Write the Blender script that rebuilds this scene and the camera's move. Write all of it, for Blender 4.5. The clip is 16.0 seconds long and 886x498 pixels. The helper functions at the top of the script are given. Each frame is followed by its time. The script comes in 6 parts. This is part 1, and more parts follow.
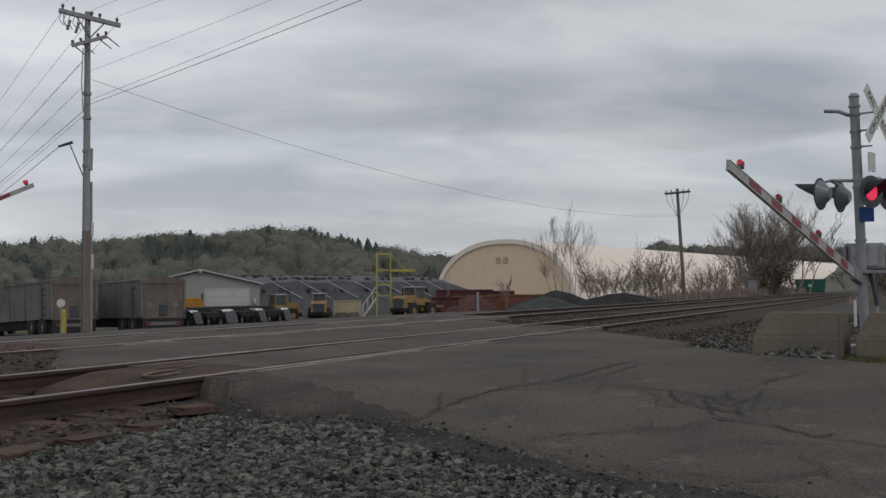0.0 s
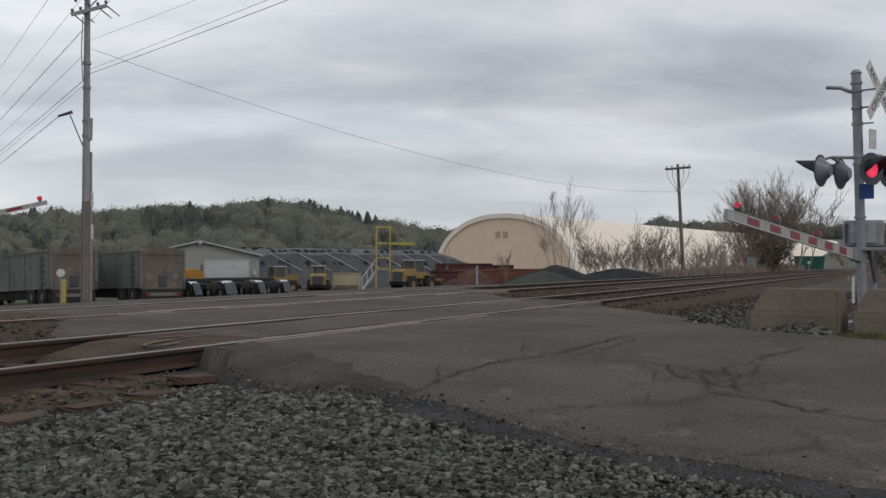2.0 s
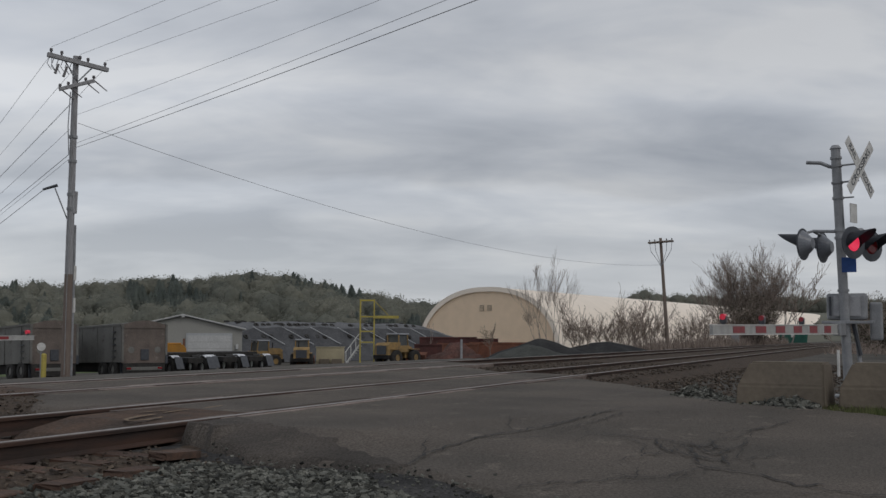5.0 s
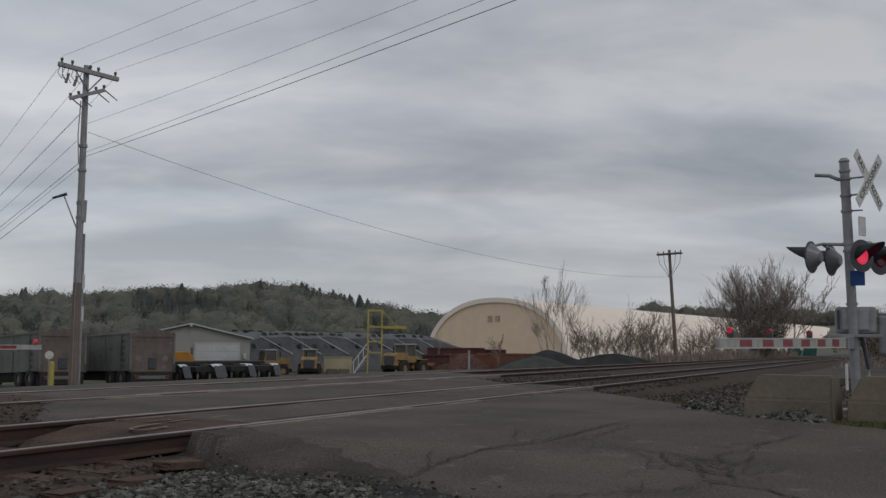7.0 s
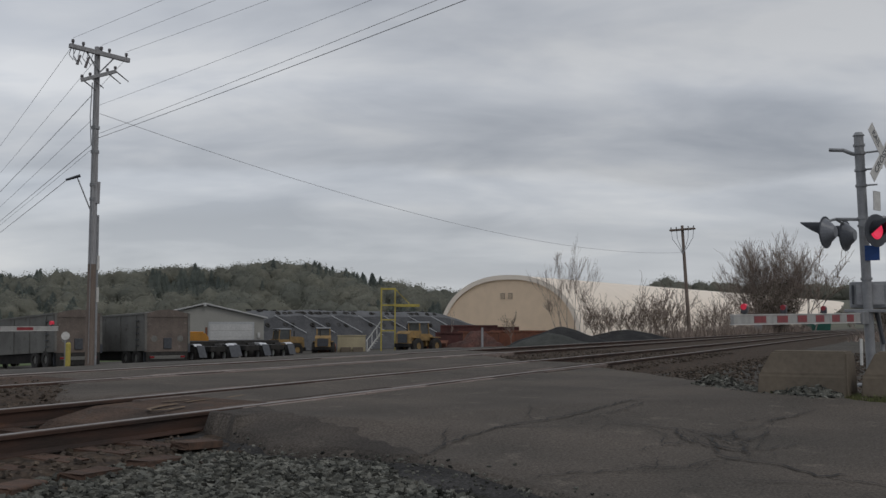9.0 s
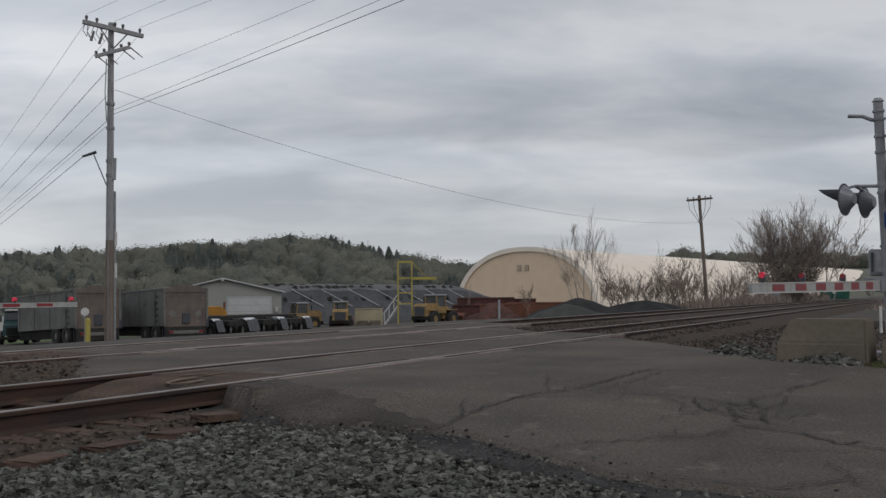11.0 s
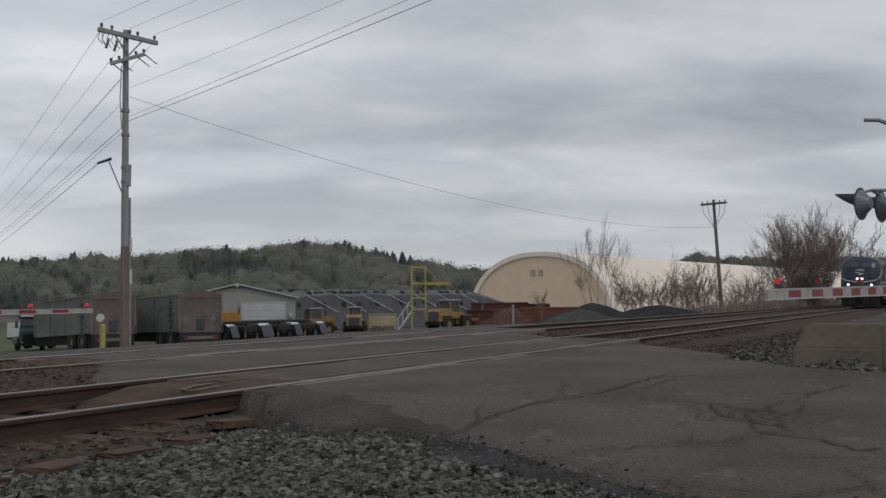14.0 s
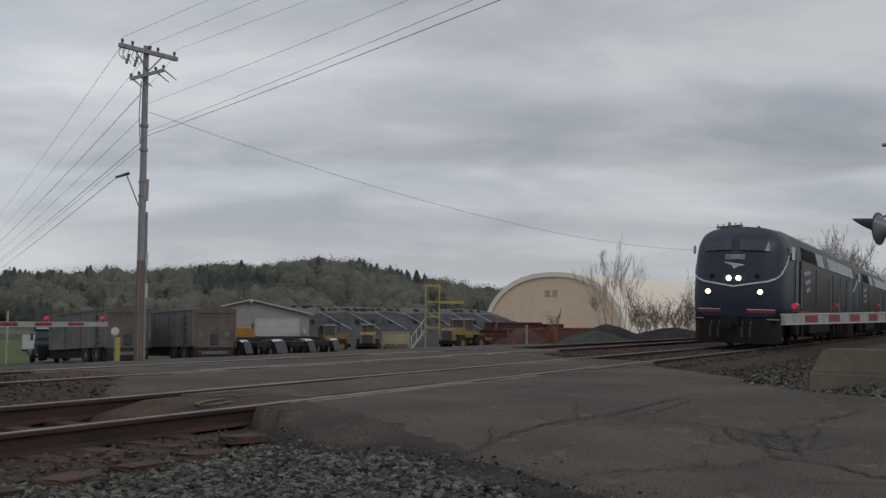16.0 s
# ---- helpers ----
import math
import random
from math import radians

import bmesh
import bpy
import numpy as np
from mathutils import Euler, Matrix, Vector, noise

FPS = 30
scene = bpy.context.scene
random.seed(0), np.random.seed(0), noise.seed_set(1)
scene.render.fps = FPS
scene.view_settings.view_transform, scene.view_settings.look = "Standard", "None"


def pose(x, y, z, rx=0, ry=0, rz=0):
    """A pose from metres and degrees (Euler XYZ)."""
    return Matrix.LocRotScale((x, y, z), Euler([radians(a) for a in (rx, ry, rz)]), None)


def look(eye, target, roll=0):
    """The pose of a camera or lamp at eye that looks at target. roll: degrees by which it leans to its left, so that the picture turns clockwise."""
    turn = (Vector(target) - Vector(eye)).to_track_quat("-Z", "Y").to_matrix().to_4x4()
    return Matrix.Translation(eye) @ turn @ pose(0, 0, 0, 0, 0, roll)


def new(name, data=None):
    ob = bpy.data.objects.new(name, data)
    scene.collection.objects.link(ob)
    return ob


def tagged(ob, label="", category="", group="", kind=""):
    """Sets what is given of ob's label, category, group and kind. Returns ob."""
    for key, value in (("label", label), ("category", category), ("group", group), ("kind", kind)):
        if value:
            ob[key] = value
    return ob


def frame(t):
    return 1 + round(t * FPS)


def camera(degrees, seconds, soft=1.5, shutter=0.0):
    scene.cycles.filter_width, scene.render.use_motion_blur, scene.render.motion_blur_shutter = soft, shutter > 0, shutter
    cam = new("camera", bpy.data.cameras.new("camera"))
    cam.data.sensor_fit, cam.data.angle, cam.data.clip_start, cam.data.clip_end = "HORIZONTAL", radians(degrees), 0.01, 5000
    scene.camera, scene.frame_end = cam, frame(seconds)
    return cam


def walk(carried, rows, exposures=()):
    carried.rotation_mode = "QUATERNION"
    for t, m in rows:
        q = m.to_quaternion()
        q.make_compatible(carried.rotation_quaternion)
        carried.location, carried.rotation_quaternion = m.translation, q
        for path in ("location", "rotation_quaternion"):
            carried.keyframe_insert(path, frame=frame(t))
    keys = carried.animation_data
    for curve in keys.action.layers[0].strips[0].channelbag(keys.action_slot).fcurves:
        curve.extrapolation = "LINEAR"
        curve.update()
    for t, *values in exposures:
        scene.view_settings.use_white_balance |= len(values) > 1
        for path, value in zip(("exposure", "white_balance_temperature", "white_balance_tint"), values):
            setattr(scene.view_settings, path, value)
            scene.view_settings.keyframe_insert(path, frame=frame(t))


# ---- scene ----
cam = camera(47.0, 16.0, soft=1.45)
EYE = (0.0, 0.0, 0.83)
PATH = [
    (0, -64.97, 2.25, -0.36, 0.010, -0.018, 0.005),
    (0.5, -65.14, 1.96, 0.48, 0.003, -0.024, -0.001),
    (1, -64.62, 0.27, 0.53, 0.005, -0.004, -0.002),
    (1.5, -65.60, -0.18, 0.65, 0.004, -0.005, -0.002),
    (2, -65.01, 0.77, 0.17, -0.010, -0.025, -0.003),
    (2.5, -65.32, 1.54, -0.48, 0.018, -0.010, -0.010),
    (3, -65.96, 2.11, -0.50, 0.021, -0.009, -0.012),
    (3.5, -66.23, 3.00, -0.41, 0.004, -0.007, -0.003),
    (4, -66.32, 3.72, -0.13, -0.011, -0.005, -0.003),
    (6.5, -65.37, 5.89, 0.27, -0.012, -0.002, -0.012),
    (7, -65.46, 5.49, 0.51, 0.007, -0.020, -0.001),
    (7.5, -65.67, 4.88, 0.44, 0.002, -0.009, 0.001),
    (8, -65.24, 3.99, 0.36, -0.016, -0.010, -0.003),
    (8.5, -64.94, 4.45, 0.41, -0.008, -0.012, 0.010),
    (9, -64.73, 4.23, 0.04, -0.015, -0.017, 0.012),
    (9.5, -63.97, 2.95, -0.25, 0.007, -0.007, 0.006),
    (12, -63.68, 2.62, -0.57, 0.003, -0.012, -0.002),
    (12.5, -63.36, 2.57, -0.54, -0.000, -0.004, 0.001),
    (13, -63.16, 2.54, -0.79, -0.006, -0.003, 0.006),
    (13.5, -63.12, 2.82, -0.59, -0.007, -0.007, 0.006),
    (14, -63.02, 3.00, -0.64, 0.008, 0.002, 0.006),
    (14.5, -62.82, 3.20, -0.50, 0.001, -0.002, 0.003),
    (15, -62.68, 3.34, -0.46, 0.003, -0.006, 0.004),
    (15.5, -62.42, 3.44, -0.30, -0.000, 0.004, 0.005),
    (16, -62.26, 4.06, 0.27, -0.001, 0.008, 0.004),
]

# seconds, yaw, pitch, roll, and the sway of the hand in metres
walk(cam, [(t, pose(EYE[0] + dx, EYE[1] + dy, EYE[2] + dz, 90 + p, -r, y)) for t, y, p, r, dx, dy, dz in PATH],
     exposures=[(0.0, 0.05), (1.0, 0.28), (1.6, 0.34), (2.5, 0.14), (4.0, 0.05), (6.5, -0.11), (7.0, -0.14), (8.0, 0.02), (9.0, -0.03), (9.5, 0.03), (12.0, 0.08), (14.5, 0.06), (16.0, -0.05)])


# ---- world and sun ----
def make_world():
    w = bpy.data.worlds.new("overcast_sky")
    scene.world = w
    w.use_nodes = True
    nt = w.node_tree
    nt.nodes.clear()
    N, L = nt.nodes.new, nt.links.new
    out, bg = N("ShaderNodeOutputWorld"), N("ShaderNodeBackground")
    tc, sep = N("ShaderNodeTexCoord"), N("ShaderNodeSeparateXYZ")
    L(tc.outputs["Generated"], sep.inputs[0])

    def m(op, a, b=None, c=None):
        n = N("ShaderNodeMath")
        n.operation = op
        for i, v in enumerate((a, b, c)):
            if v is None:
                continue
            if isinstance(v, (int, float)):
                n.inputs[i].default_value = v
            else:
                L(v, n.inputs[i])
        return n.outputs[0]

    # cloud deck: directions projected on a flat layer, so the banks flatten towards the horizon
    up = m("ADD", m("MAXIMUM", sep.outputs[2], 0.0), 0.20)
    comb = N("ShaderNodeCombineXYZ")
    L(m("DIVIDE", sep.outputs[0], up), comb.inputs[0])
    L(m("DIVIDE", sep.outputs[1], up), comb.inputs[1])
    turn = N("ShaderNodeVectorRotate")
    turn.rotation_type = "Z_AXIS"
    turn.inputs["Angle"].default_value = radians(-26)
    L(comb.outputs[0], turn.inputs["Vector"])
    rot = N("ShaderNodeMapping")
    rot.inputs["Scale"].default_value = (1.25, 0.75, 1)
    rot.inputs["Location"].default_value = SKY_SHIFT
    L(turn.outputs[0], rot.inputs[0])

    def cloud(scale, detail, rough, dist):
        n = N("ShaderNodeTexNoise")
        n.inputs["Scale"].default_value, n.inputs["Detail"].default_value = scale, detail
        n.inputs["Roughness"].default_value, n.inputs["Distortion"].default_value = rough, dist
        L(rot.outputs[0], n.inputs["Vector"])
        return n.outputs[0]

    big, small = cloud(0.95, 5, 0.5, 0.3), cloud(2.5, 6, 0.52, 0.35)
    mix = m("ADD", m("MULTIPLY", big, 0.64), m("MULTIPLY", small, 0.36))
    # long banks lying across the view: a dark one with a ragged lower edge over a thin bright strip
    flat = N("ShaderNodeMapping")
    flat.inputs["Scale"].default_value = (3.4, 3.4, 8.0)
    L(tc.outputs["Generated"], flat.inputs[0])
    rag = N("ShaderNodeTexNoise")
    rag.inputs["Scale"].default_value, rag.inputs["Detail"].default_value, rag.inputs["Roughness"].default_value = 1.0, 5, 0.5
    L(flat.outputs[0], rag.inputs["Vector"])
    level = m("ADD", sep.outputs[2], m("MULTIPLY", m("SUBTRACT", rag.outputs[0], 0.5), 0.085))
    bank = N("ShaderNodeValToRGB")
    stops = [(0.0, 0.97), (0.06, 1.0), (0.095, 0.95), (0.118, 1.05), (0.142, 1.08), (0.153, 0.90), (0.190, 0.93), (0.225, 1.05), (0.28, 0.97), (0.34, 1.03), (0.5, 1.0)]
    for p, v in stops[2:]:
        bank.color_ramp.elements.new(p)
    for el, (p, v) in zip(bank.color_ramp.elements, stops):
        el.position, el.color = p, (v / 1.2, v / 1.2, v / 1.2, 1)
    L(level, bank.inputs[0])
    ramp = N("ShaderNodeValToRGB")
    e = ramp.color_ramp.elements
    e[0].position, e[0].color = 0.41, (0.318, 0.340, 0.380, 1)
    e[1].position, e[1].color = 0.60, (0.532, 0.543, 0.562, 1)
    k = ramp.color_ramp.elements.new(0.52)
    k.color = (0.430, 0.450, 0.486, 1)
    L(mix, ramp.inputs[0])
    # brighter, slightly warm strip low over the horizon
    low = m("SUBTRACT", 1.0, m("MULTIPLY", m("MAXIMUM", sep.outputs[2], 0.0), 6.0))
    low = m("MULTIPLY", m("MAXIMUM", low, 0.0), 0.55)
    hz = N("ShaderNodeMix")
    hz.data_type = "RGBA"
    L(low, hz.inputs[0])
    L(ramp.outputs[0], hz.inputs[6])
    hz.inputs[7].default_value = (0.565, 0.582, 0.602, 1)
    sky = N("ShaderNodeTexSky")
    sky.sky_type, sky.sun_disc = "NISHITA", False
    sky.sun_elevation, sky.sun_rotation = radians(38), radians(200)
    sc = N("ShaderNodeMix")
    sc.data_type, sc.blend_type = "RGBA", "ADD"
    sc.inputs[0].default_value = 0.006
    L(hz.outputs[2], sc.inputs[6])
    L(sky.outputs[0], sc.inputs[7])
    L(sc.outputs[2], bg.inputs[0])
    # thinner cloud, so a brighter deck, towards one side
    side = m("ADD", m("MULTIPLY", sep.outputs[0], -0.46), m("MULTIPLY", sep.outputs[1], 0.89))
    high = m("MINIMUM", m("MULTIPLY", m("MAXIMUM", sep.outputs[2], 0.0), 5.0), 1.0)
    glow = m("MULTIPLY", m("MULTIPLY", m("MINIMUM", m("MAXIMUM", m("ADD", side, 0.06), 0.0), 0.5), high), 0.50)
    L(m("MULTIPLY", m("ADD", glow, 1.0), m("MULTIPLY", bank.outputs[0], 1.2)), bg.inputs[1])
    L(bg.outputs[0], out.inputs[0])


SKY_SHIFT = (3.1, 1.2, 0.0)
make_world()
sun = new("sun", bpy.data.lights.new("sun", "SUN"))
sun.data.energy, sun.data.angle, sun.data.color = 0.6, radians(25), (1.0, 0.96, 0.9)
sun.matrix_world = look((-10, -25, 28), (0, 0, 0))


# ---- materials ----
def mat(name, a, b=None, scale=4.0, rough=0.8, metal=0.0, bump=0.2, fine=None, rnd=0.0, island=0.0, stretch=(1, 1, 1), emit=None, spots=None, grain=0.14, gloss=0.4, leaf=0.0):
    """Two-scale mottled surface: colours a to b, fine grain, bump; rnd varies it per object, island per piece."""
    mt = bpy.data.materials.new(name)
    mt.use_nodes = True
    nt = mt.node_tree
    N, L = nt.nodes.new, nt.links.new
    p = nt.nodes["Principled BSDF"]
    p.inputs["Roughness"].default_value, p.inputs["Metallic"].default_value = rough, metal
    p.inputs["Specular IOR Level"].default_value = gloss
    b = b or tuple(c * 0.8 for c in a)
    tc, mp = N("ShaderNodeTexCoord"), N("ShaderNodeMapping")
    mp.inputs["Scale"].default_value = stretch
    L(tc.outputs["Object"], mp.inputs[0])
    n1, n2 = N("ShaderNodeTexNoise"), N("ShaderNodeTexNoise")
    n1.inputs["Scale"].default_value, n1.inputs["Detail"].default_value = scale, 5
    n2.inputs["Scale"].default_value, n2.inputs["Detail"].default_value = fine or scale * 12, 4
    L(mp.outputs[0], n1.inputs["Vector"])
    L(mp.outputs[0], n2.inputs["Vector"])
    r1 = N("ShaderNodeValToRGB")
    r1.color_ramp.elements[0].position, r1.color_ramp.elements[1].position = 0.35, 0.65
    r1.color_ramp.elements[0].color, r1.color_ramp.elements[1].color = (*a, 1), (*b, 1)
    L(n1.outputs[0], r1.inputs[0])
    col = r1.outputs[0]
    if spots:
        c, amount, sc2 = spots
        n3, r3 = N("ShaderNodeTexNoise"), N("ShaderNodeValToRGB")
        n3.inputs["Scale"].default_value, n3.inputs["Detail"].default_value, n3.inputs["Roughness"].default_value = sc2, 8, 0.7
        L(mp.outputs[0], n3.inputs["Vector"])
        r3.color_ramp.elements[0].position, r3.color_ramp.elements[1].position = 0.62 - amount, 0.70 - amount
        L(n3.outputs[0], r3.inputs[0])
        mx = N("ShaderNodeMix")
        mx.data_type = "RGBA"
        L(r3.outputs[0], mx.inputs[0])
        L(col, mx.inputs[6])
        mx.inputs[7].default_value = (*c, 1)
        col = mx.outputs[2]
    hsv = N("ShaderNodeHueSaturation")
    L(col, hsv.inputs["Color"])
    mr = N("ShaderNodeMapRange")
    mr.inputs["From Min"].default_value, mr.inputs["From Max"].default_value = 0.25, 0.75
    mr.inputs["To Min"].default_value, mr.inputs["To Max"].default_value = 1 - grain, 1 + grain
    L(n2.outputs[0], mr.inputs["Value"])
    val = mr.outputs[0]
    if rnd or island:
        src = N("ShaderNodeNewGeometry").outputs["Random Per Island"] if island else N("ShaderNodeObjectInfo").outputs["Random"]
        m2, mu = N("ShaderNodeMapRange"), N("ShaderNodeMath")
        s = rnd or island
        m2.inputs["To Min"].default_value, m2.inputs["To Max"].default_value = 1 - s, 1 + s
        L(src, m2.inputs["Value"])
        mu.operation = "MULTIPLY"
        L(val, mu.inputs[0])
        L(m2.outputs[0], mu.inputs[1])
        val = mu.outputs[0]
    L(val, hsv.inputs["Value"])
    L(hsv.outputs[0], p.inputs["Base Color"])
    if bump:
        bp = N("ShaderNodeBump")
        bp.inputs["Strength"].default_value, bp.inputs["Distance"].default_value = bump, 0.02
        L(n2.outputs[0], bp.inputs["Height"])
        L(bp.outputs[0], p.inputs["Normal"])
    if leaf:
        tr, mx2 = N("ShaderNodeBsdfTranslucent"), N("ShaderNodeMixShader")
        L(hsv.outputs[0], tr.inputs["Color"])
        mx2.inputs[0].default_value = leaf
        L(p.outputs[0], mx2.inputs[1])
        L(tr.outputs[0], mx2.inputs[2])
        L(mx2.outputs[0], nt.nodes["Material Output"].inputs["Surface"])
    if emit:
        p.inputs["Emission Color"].default_value, p.inputs["Emission Strength"].default_value = (*emit[0], 1), emit[1]
    return mt


M = {
    "dirt": mat("grey_brown_dirt", (0.085, 0.076, 0.065), (0.060, 0.055, 0.048), 0.25, 0.95, bump=0.6, fine=9, grain=0.35, gloss=0.15, spots=((0.11, 0.10, 0.087), 0.04, 0.6)),
    "grass": mat("spring_grass", (0.075, 0.105, 0.03), (0.05, 0.075, 0.022), 0.4, 0.95, bump=0.5, fine=9),
    "blade": mat("grass_blades", (0.09, 0.12, 0.035), (0.13, 0.125, 0.06), 3, 0.9, bump=0, island=0.35),
    "asphalt": mat("worn_asphalt", (0.118, 0.101, 0.087), (0.084, 0.075, 0.066), 0.55, 0.95, bump=0.9, fine=48, grain=0.42, gloss=0.15, spots=((0.140, 0.121, 0.104), 0.04, 2.3)),
    "asphalt_far": mat("pale_worn_asphalt", (0.098, 0.088, 0.077), (0.070, 0.064, 0.057), 0.3, 0.95, bump=0.6, fine=14, grain=0.3, gloss=0.2, spots=((0.125, 0.111, 0.096), 0.05, 0.8)),
    "crumb": mat("crumbled_asphalt_and_shade", (0.060, 0.058, 0.057), (0.036, 0.035, 0.035), 3.5, 0.96, bump=1.0, fine=38, grain=0.55, gloss=0.12, spots=((0.085, 0.080, 0.074), 0.0, 30)),
    # near-black bed: the shade between ballast stones is put into its colour
    "stone_bed": mat("ballast_gap_shade", (0.034, 0.034, 0.031), (0.022, 0.022, 0.021), 6, 0.97, bump=0.9, fine=40, grain=0.4, gloss=0.1),
    "rust_panel": mat("rust_stained_crossing_panel", (0.104, 0.070, 0.053), (0.064, 0.049, 0.041), 2.6, 0.95, bump=0.8, fine=40, grain=0.4, gloss=0.12, spots=((0.066, 0.060, 0.054), 0.05, 5)),
    "crack": mat("crack_filler", (0.020, 0.019, 0.018), (0.030, 0.028, 0.026), 6, 0.95),
    "ballast_bed": mat("stained_ballast_bed", (0.085, 0.063, 0.047), (0.044, 0.036, 0.031), 10, 0.96, bump=1.0, fine=26, grain=0.45, gloss=0.1, spots=((0.095, 0.080, 0.065), 0.05, 16)),
    "stone": mat("grey_green_crushed_stone", (0.122, 0.120, 0.104), (0.060, 0.062, 0.055), 9, 0.9, bump=0.35, fine=60, island=0.8, gloss=0.22),
    "rusty_stone": mat("rust_stained_ballast", (0.105, 0.083, 0.065), (0.062, 0.052, 0.045), 9, 0.95, bump=0.25, fine=60, island=0.45, gloss=0.12),
    "rail": mat("rusty_rail_steel", (0.066, 0.036, 0.026), (0.036, 0.025, 0.021), 3, 0.85, 0.1, bump=0.25, stretch=(0.5, 1, 4), spots=((0.095, 0.047, 0.028), 0.0, 5)),
    "railhead": mat("worn_rail_head", (0.27, 0.245, 0.23), (0.19, 0.165, 0.15), 2, 0.5, 0.4, bump=0.05),
    "tie": mat("rust_brown_timber_tie", (0.104, 0.060, 0.042), (0.064, 0.042, 0.032), 3, 0.94, bump=0.5, stretch=(6, 1, 6), rnd=0.25, grain=0.3),
    "plank": mat("rust_grey_crossing_plank", (0.235, 0.190, 0.168), (0.130, 0.106, 0.094), 1.9, 0.93, bump=0.6, stretch=(0.7, 4, 4), rnd=0.38, grain=0.35, gloss=0.15, spots=((0.085, 0.068, 0.058), 0.02, 3)),
    "gap": mat("dark_flangeway", (0.02, 0.018, 0.017), (0.03, 0.026, 0.024), 5, 0.95),
    "paint_mark": mat("faded_orange_paint", (0.20, 0.135, 0.078), (0.12, 0.09, 0.063), 9, 0.9, grain=0.4),
    "concrete": mat("stained_concrete", (0.190, 0.158, 0.122), (0.145, 0.122, 0.096), 1.2, 0.92, bump=0.3, fine=14, rnd=0.08, grain=0.12, gloss=0.2, spots=((0.112, 0.094, 0.074), 0.0, 2)),
    "galv": mat("dull_galvanised_steel", (0.30, 0.305, 0.315), (0.22, 0.225, 0.235), 5, 0.6, 0.25, bump=0.08),
    "aluminium": mat("weathered_aluminium", (0.36, 0.36, 0.37), (0.27, 0.27, 0.28), 6, 0.55, 0.3, bump=0.06),
    "black": mat("black_painted_metal", (0.045, 0.049, 0.058), (0.065, 0.069, 0.078), 6, 0.42, bump=0.08),
    "signal_grey": mat("faded_grey_lamp_housing", (0.135, 0.145, 0.165), (0.19, 0.20, 0.22), 4, 0.38, bump=0.06),
    "signal_black": mat("faded_black_signal_paint", (0.050, 0.056, 0.068), (0.075, 0.080, 0.092), 5, 0.5, bump=0.08),
    "white": mat("weathered_white_sheeting", (0.62, 0.61, 0.59), (0.5, 0.49, 0.47), 7, 0.6, bump=0.05),
    "red": mat("faded_red_sheeting", (0.27, 0.036, 0.042), (0.19, 0.030, 0.036), 7, 0.55, bump=0.05),
    "red_glow": mat("lit_red_lens", (0.5, 0.02, 0.05), None, 6, 0.3, bump=0, emit=((1.0, 0.05, 0.12), 0.6)),
    "arm_glow": mat("lit_arm_lamp", (0.38, 0.02, 0.04), None, 6, 0.35, bump=0, emit=((1.0, 0.05, 0.10), 0.22)),
    # dirt colour darkened further for the shade on the steep shoulder
    "edge_dirt_shade": mat("dirt_and_shade_on_asphalt", (0.086, 0.075, 0.066), (0.058, 0.052, 0.047), 1.6, 0.96, bump=0.9, fine=48, grain=0.42, gloss=0.12, spots=((0.100, 0.087, 0.075), 0.03, 2.5)),
    "thicket_leaf": mat("dull_olive_thicket", (0.085, 0.080, 0.056), (0.055, 0.052, 0.038), 1.5, 0.95, bump=0, island=0.35, gloss=0.1),
    "red_lens": mat("unlit_red_lens", (0.22, 0.015, 0.02), None, 6, 0.25, bump=0),
    "red_dim": mat("dim_red_lamp", (0.30, 0.03, 0.04), None, 6, 0.35, bump=0),
    "lens_glass": mat("pale_lens", (0.5, 0.52, 0.55), None, 6, 0.15, bump=0),
    "arm_white": mat("dull_white_arm", (0.40, 0.395, 0.38), (0.30, 0.295, 0.285), 5, 0.6, bump=0.05),
    "blue": mat("blue_sign", (0.02, 0.07, 0.25), None, 6, 0.5, bump=0.03),
    "wood_pole": mat("grey_weathered_pole_wood", (0.36, 0.36, 0.37), (0.26, 0.255, 0.26), 3, 0.9, bump=0.4, stretch=(8, 8, 0.6), gloss=0.2),
    "wood_dark": mat("brown_weathered_pole_wood", (0.205, 0.165, 0.14), (0.15, 0.118, 0.10), 3, 0.9, bump=0.4, stretch=(8, 8, 0.6)),
    # cable grey raised to take in the veiling glare over the wires
    "wire": mat("glare_paled_cable", (0.36, 0.37, 0.39), None, 4, 0.85, bump=0),
    "porcelain": mat("brown_grey_insulator", (0.12, 0.11, 0.115), None, 9, 0.35, bump=0),
    # bark and twig browns lightened for haze across thin distant branches
    "bark": mat("hazed_grey_brown_bark", (0.27, 0.238, 0.215), (0.20, 0.172, 0.156), 4, 0.95, bump=0.3, gloss=0.15),
    "twig": mat("hazed_grey_brown_twigs", (0.30, 0.245, 0.21), (0.215, 0.175, 0.15), 2, 0.95, bump=0, island=0.3, gloss=0.1),
    "bud": mat("tan_dry_leaves", (0.20, 0.15, 0.09), (0.14, 0.11, 0.065), 2, 0.95, bump=0, island=0.4),
    # both foliage colours are raised well above real leaves to hold distance haze
    "conifer": mat("hazed_conifer_foliage", (0.215, 0.238, 0.212), (0.165, 0.190, 0.176), 0.07, 0.95, bump=0, island=0.10, leaf=0.5, gloss=0.03),
    "wood_spring": mat("hazed_sprouting_woodland", (0.292, 0.288, 0.236), (0.205, 0.214, 0.184), 0.06, 0.95, bump=0, island=0.07, leaf=0.5, gloss=0.03, spots=((0.262, 0.225, 0.192), 0.0, 0.035)),
    "hill": mat("woodland_floor", (0.12, 0.12, 0.09), (0.09, 0.09, 0.07), 0.05, 0.95, bump=0.3),
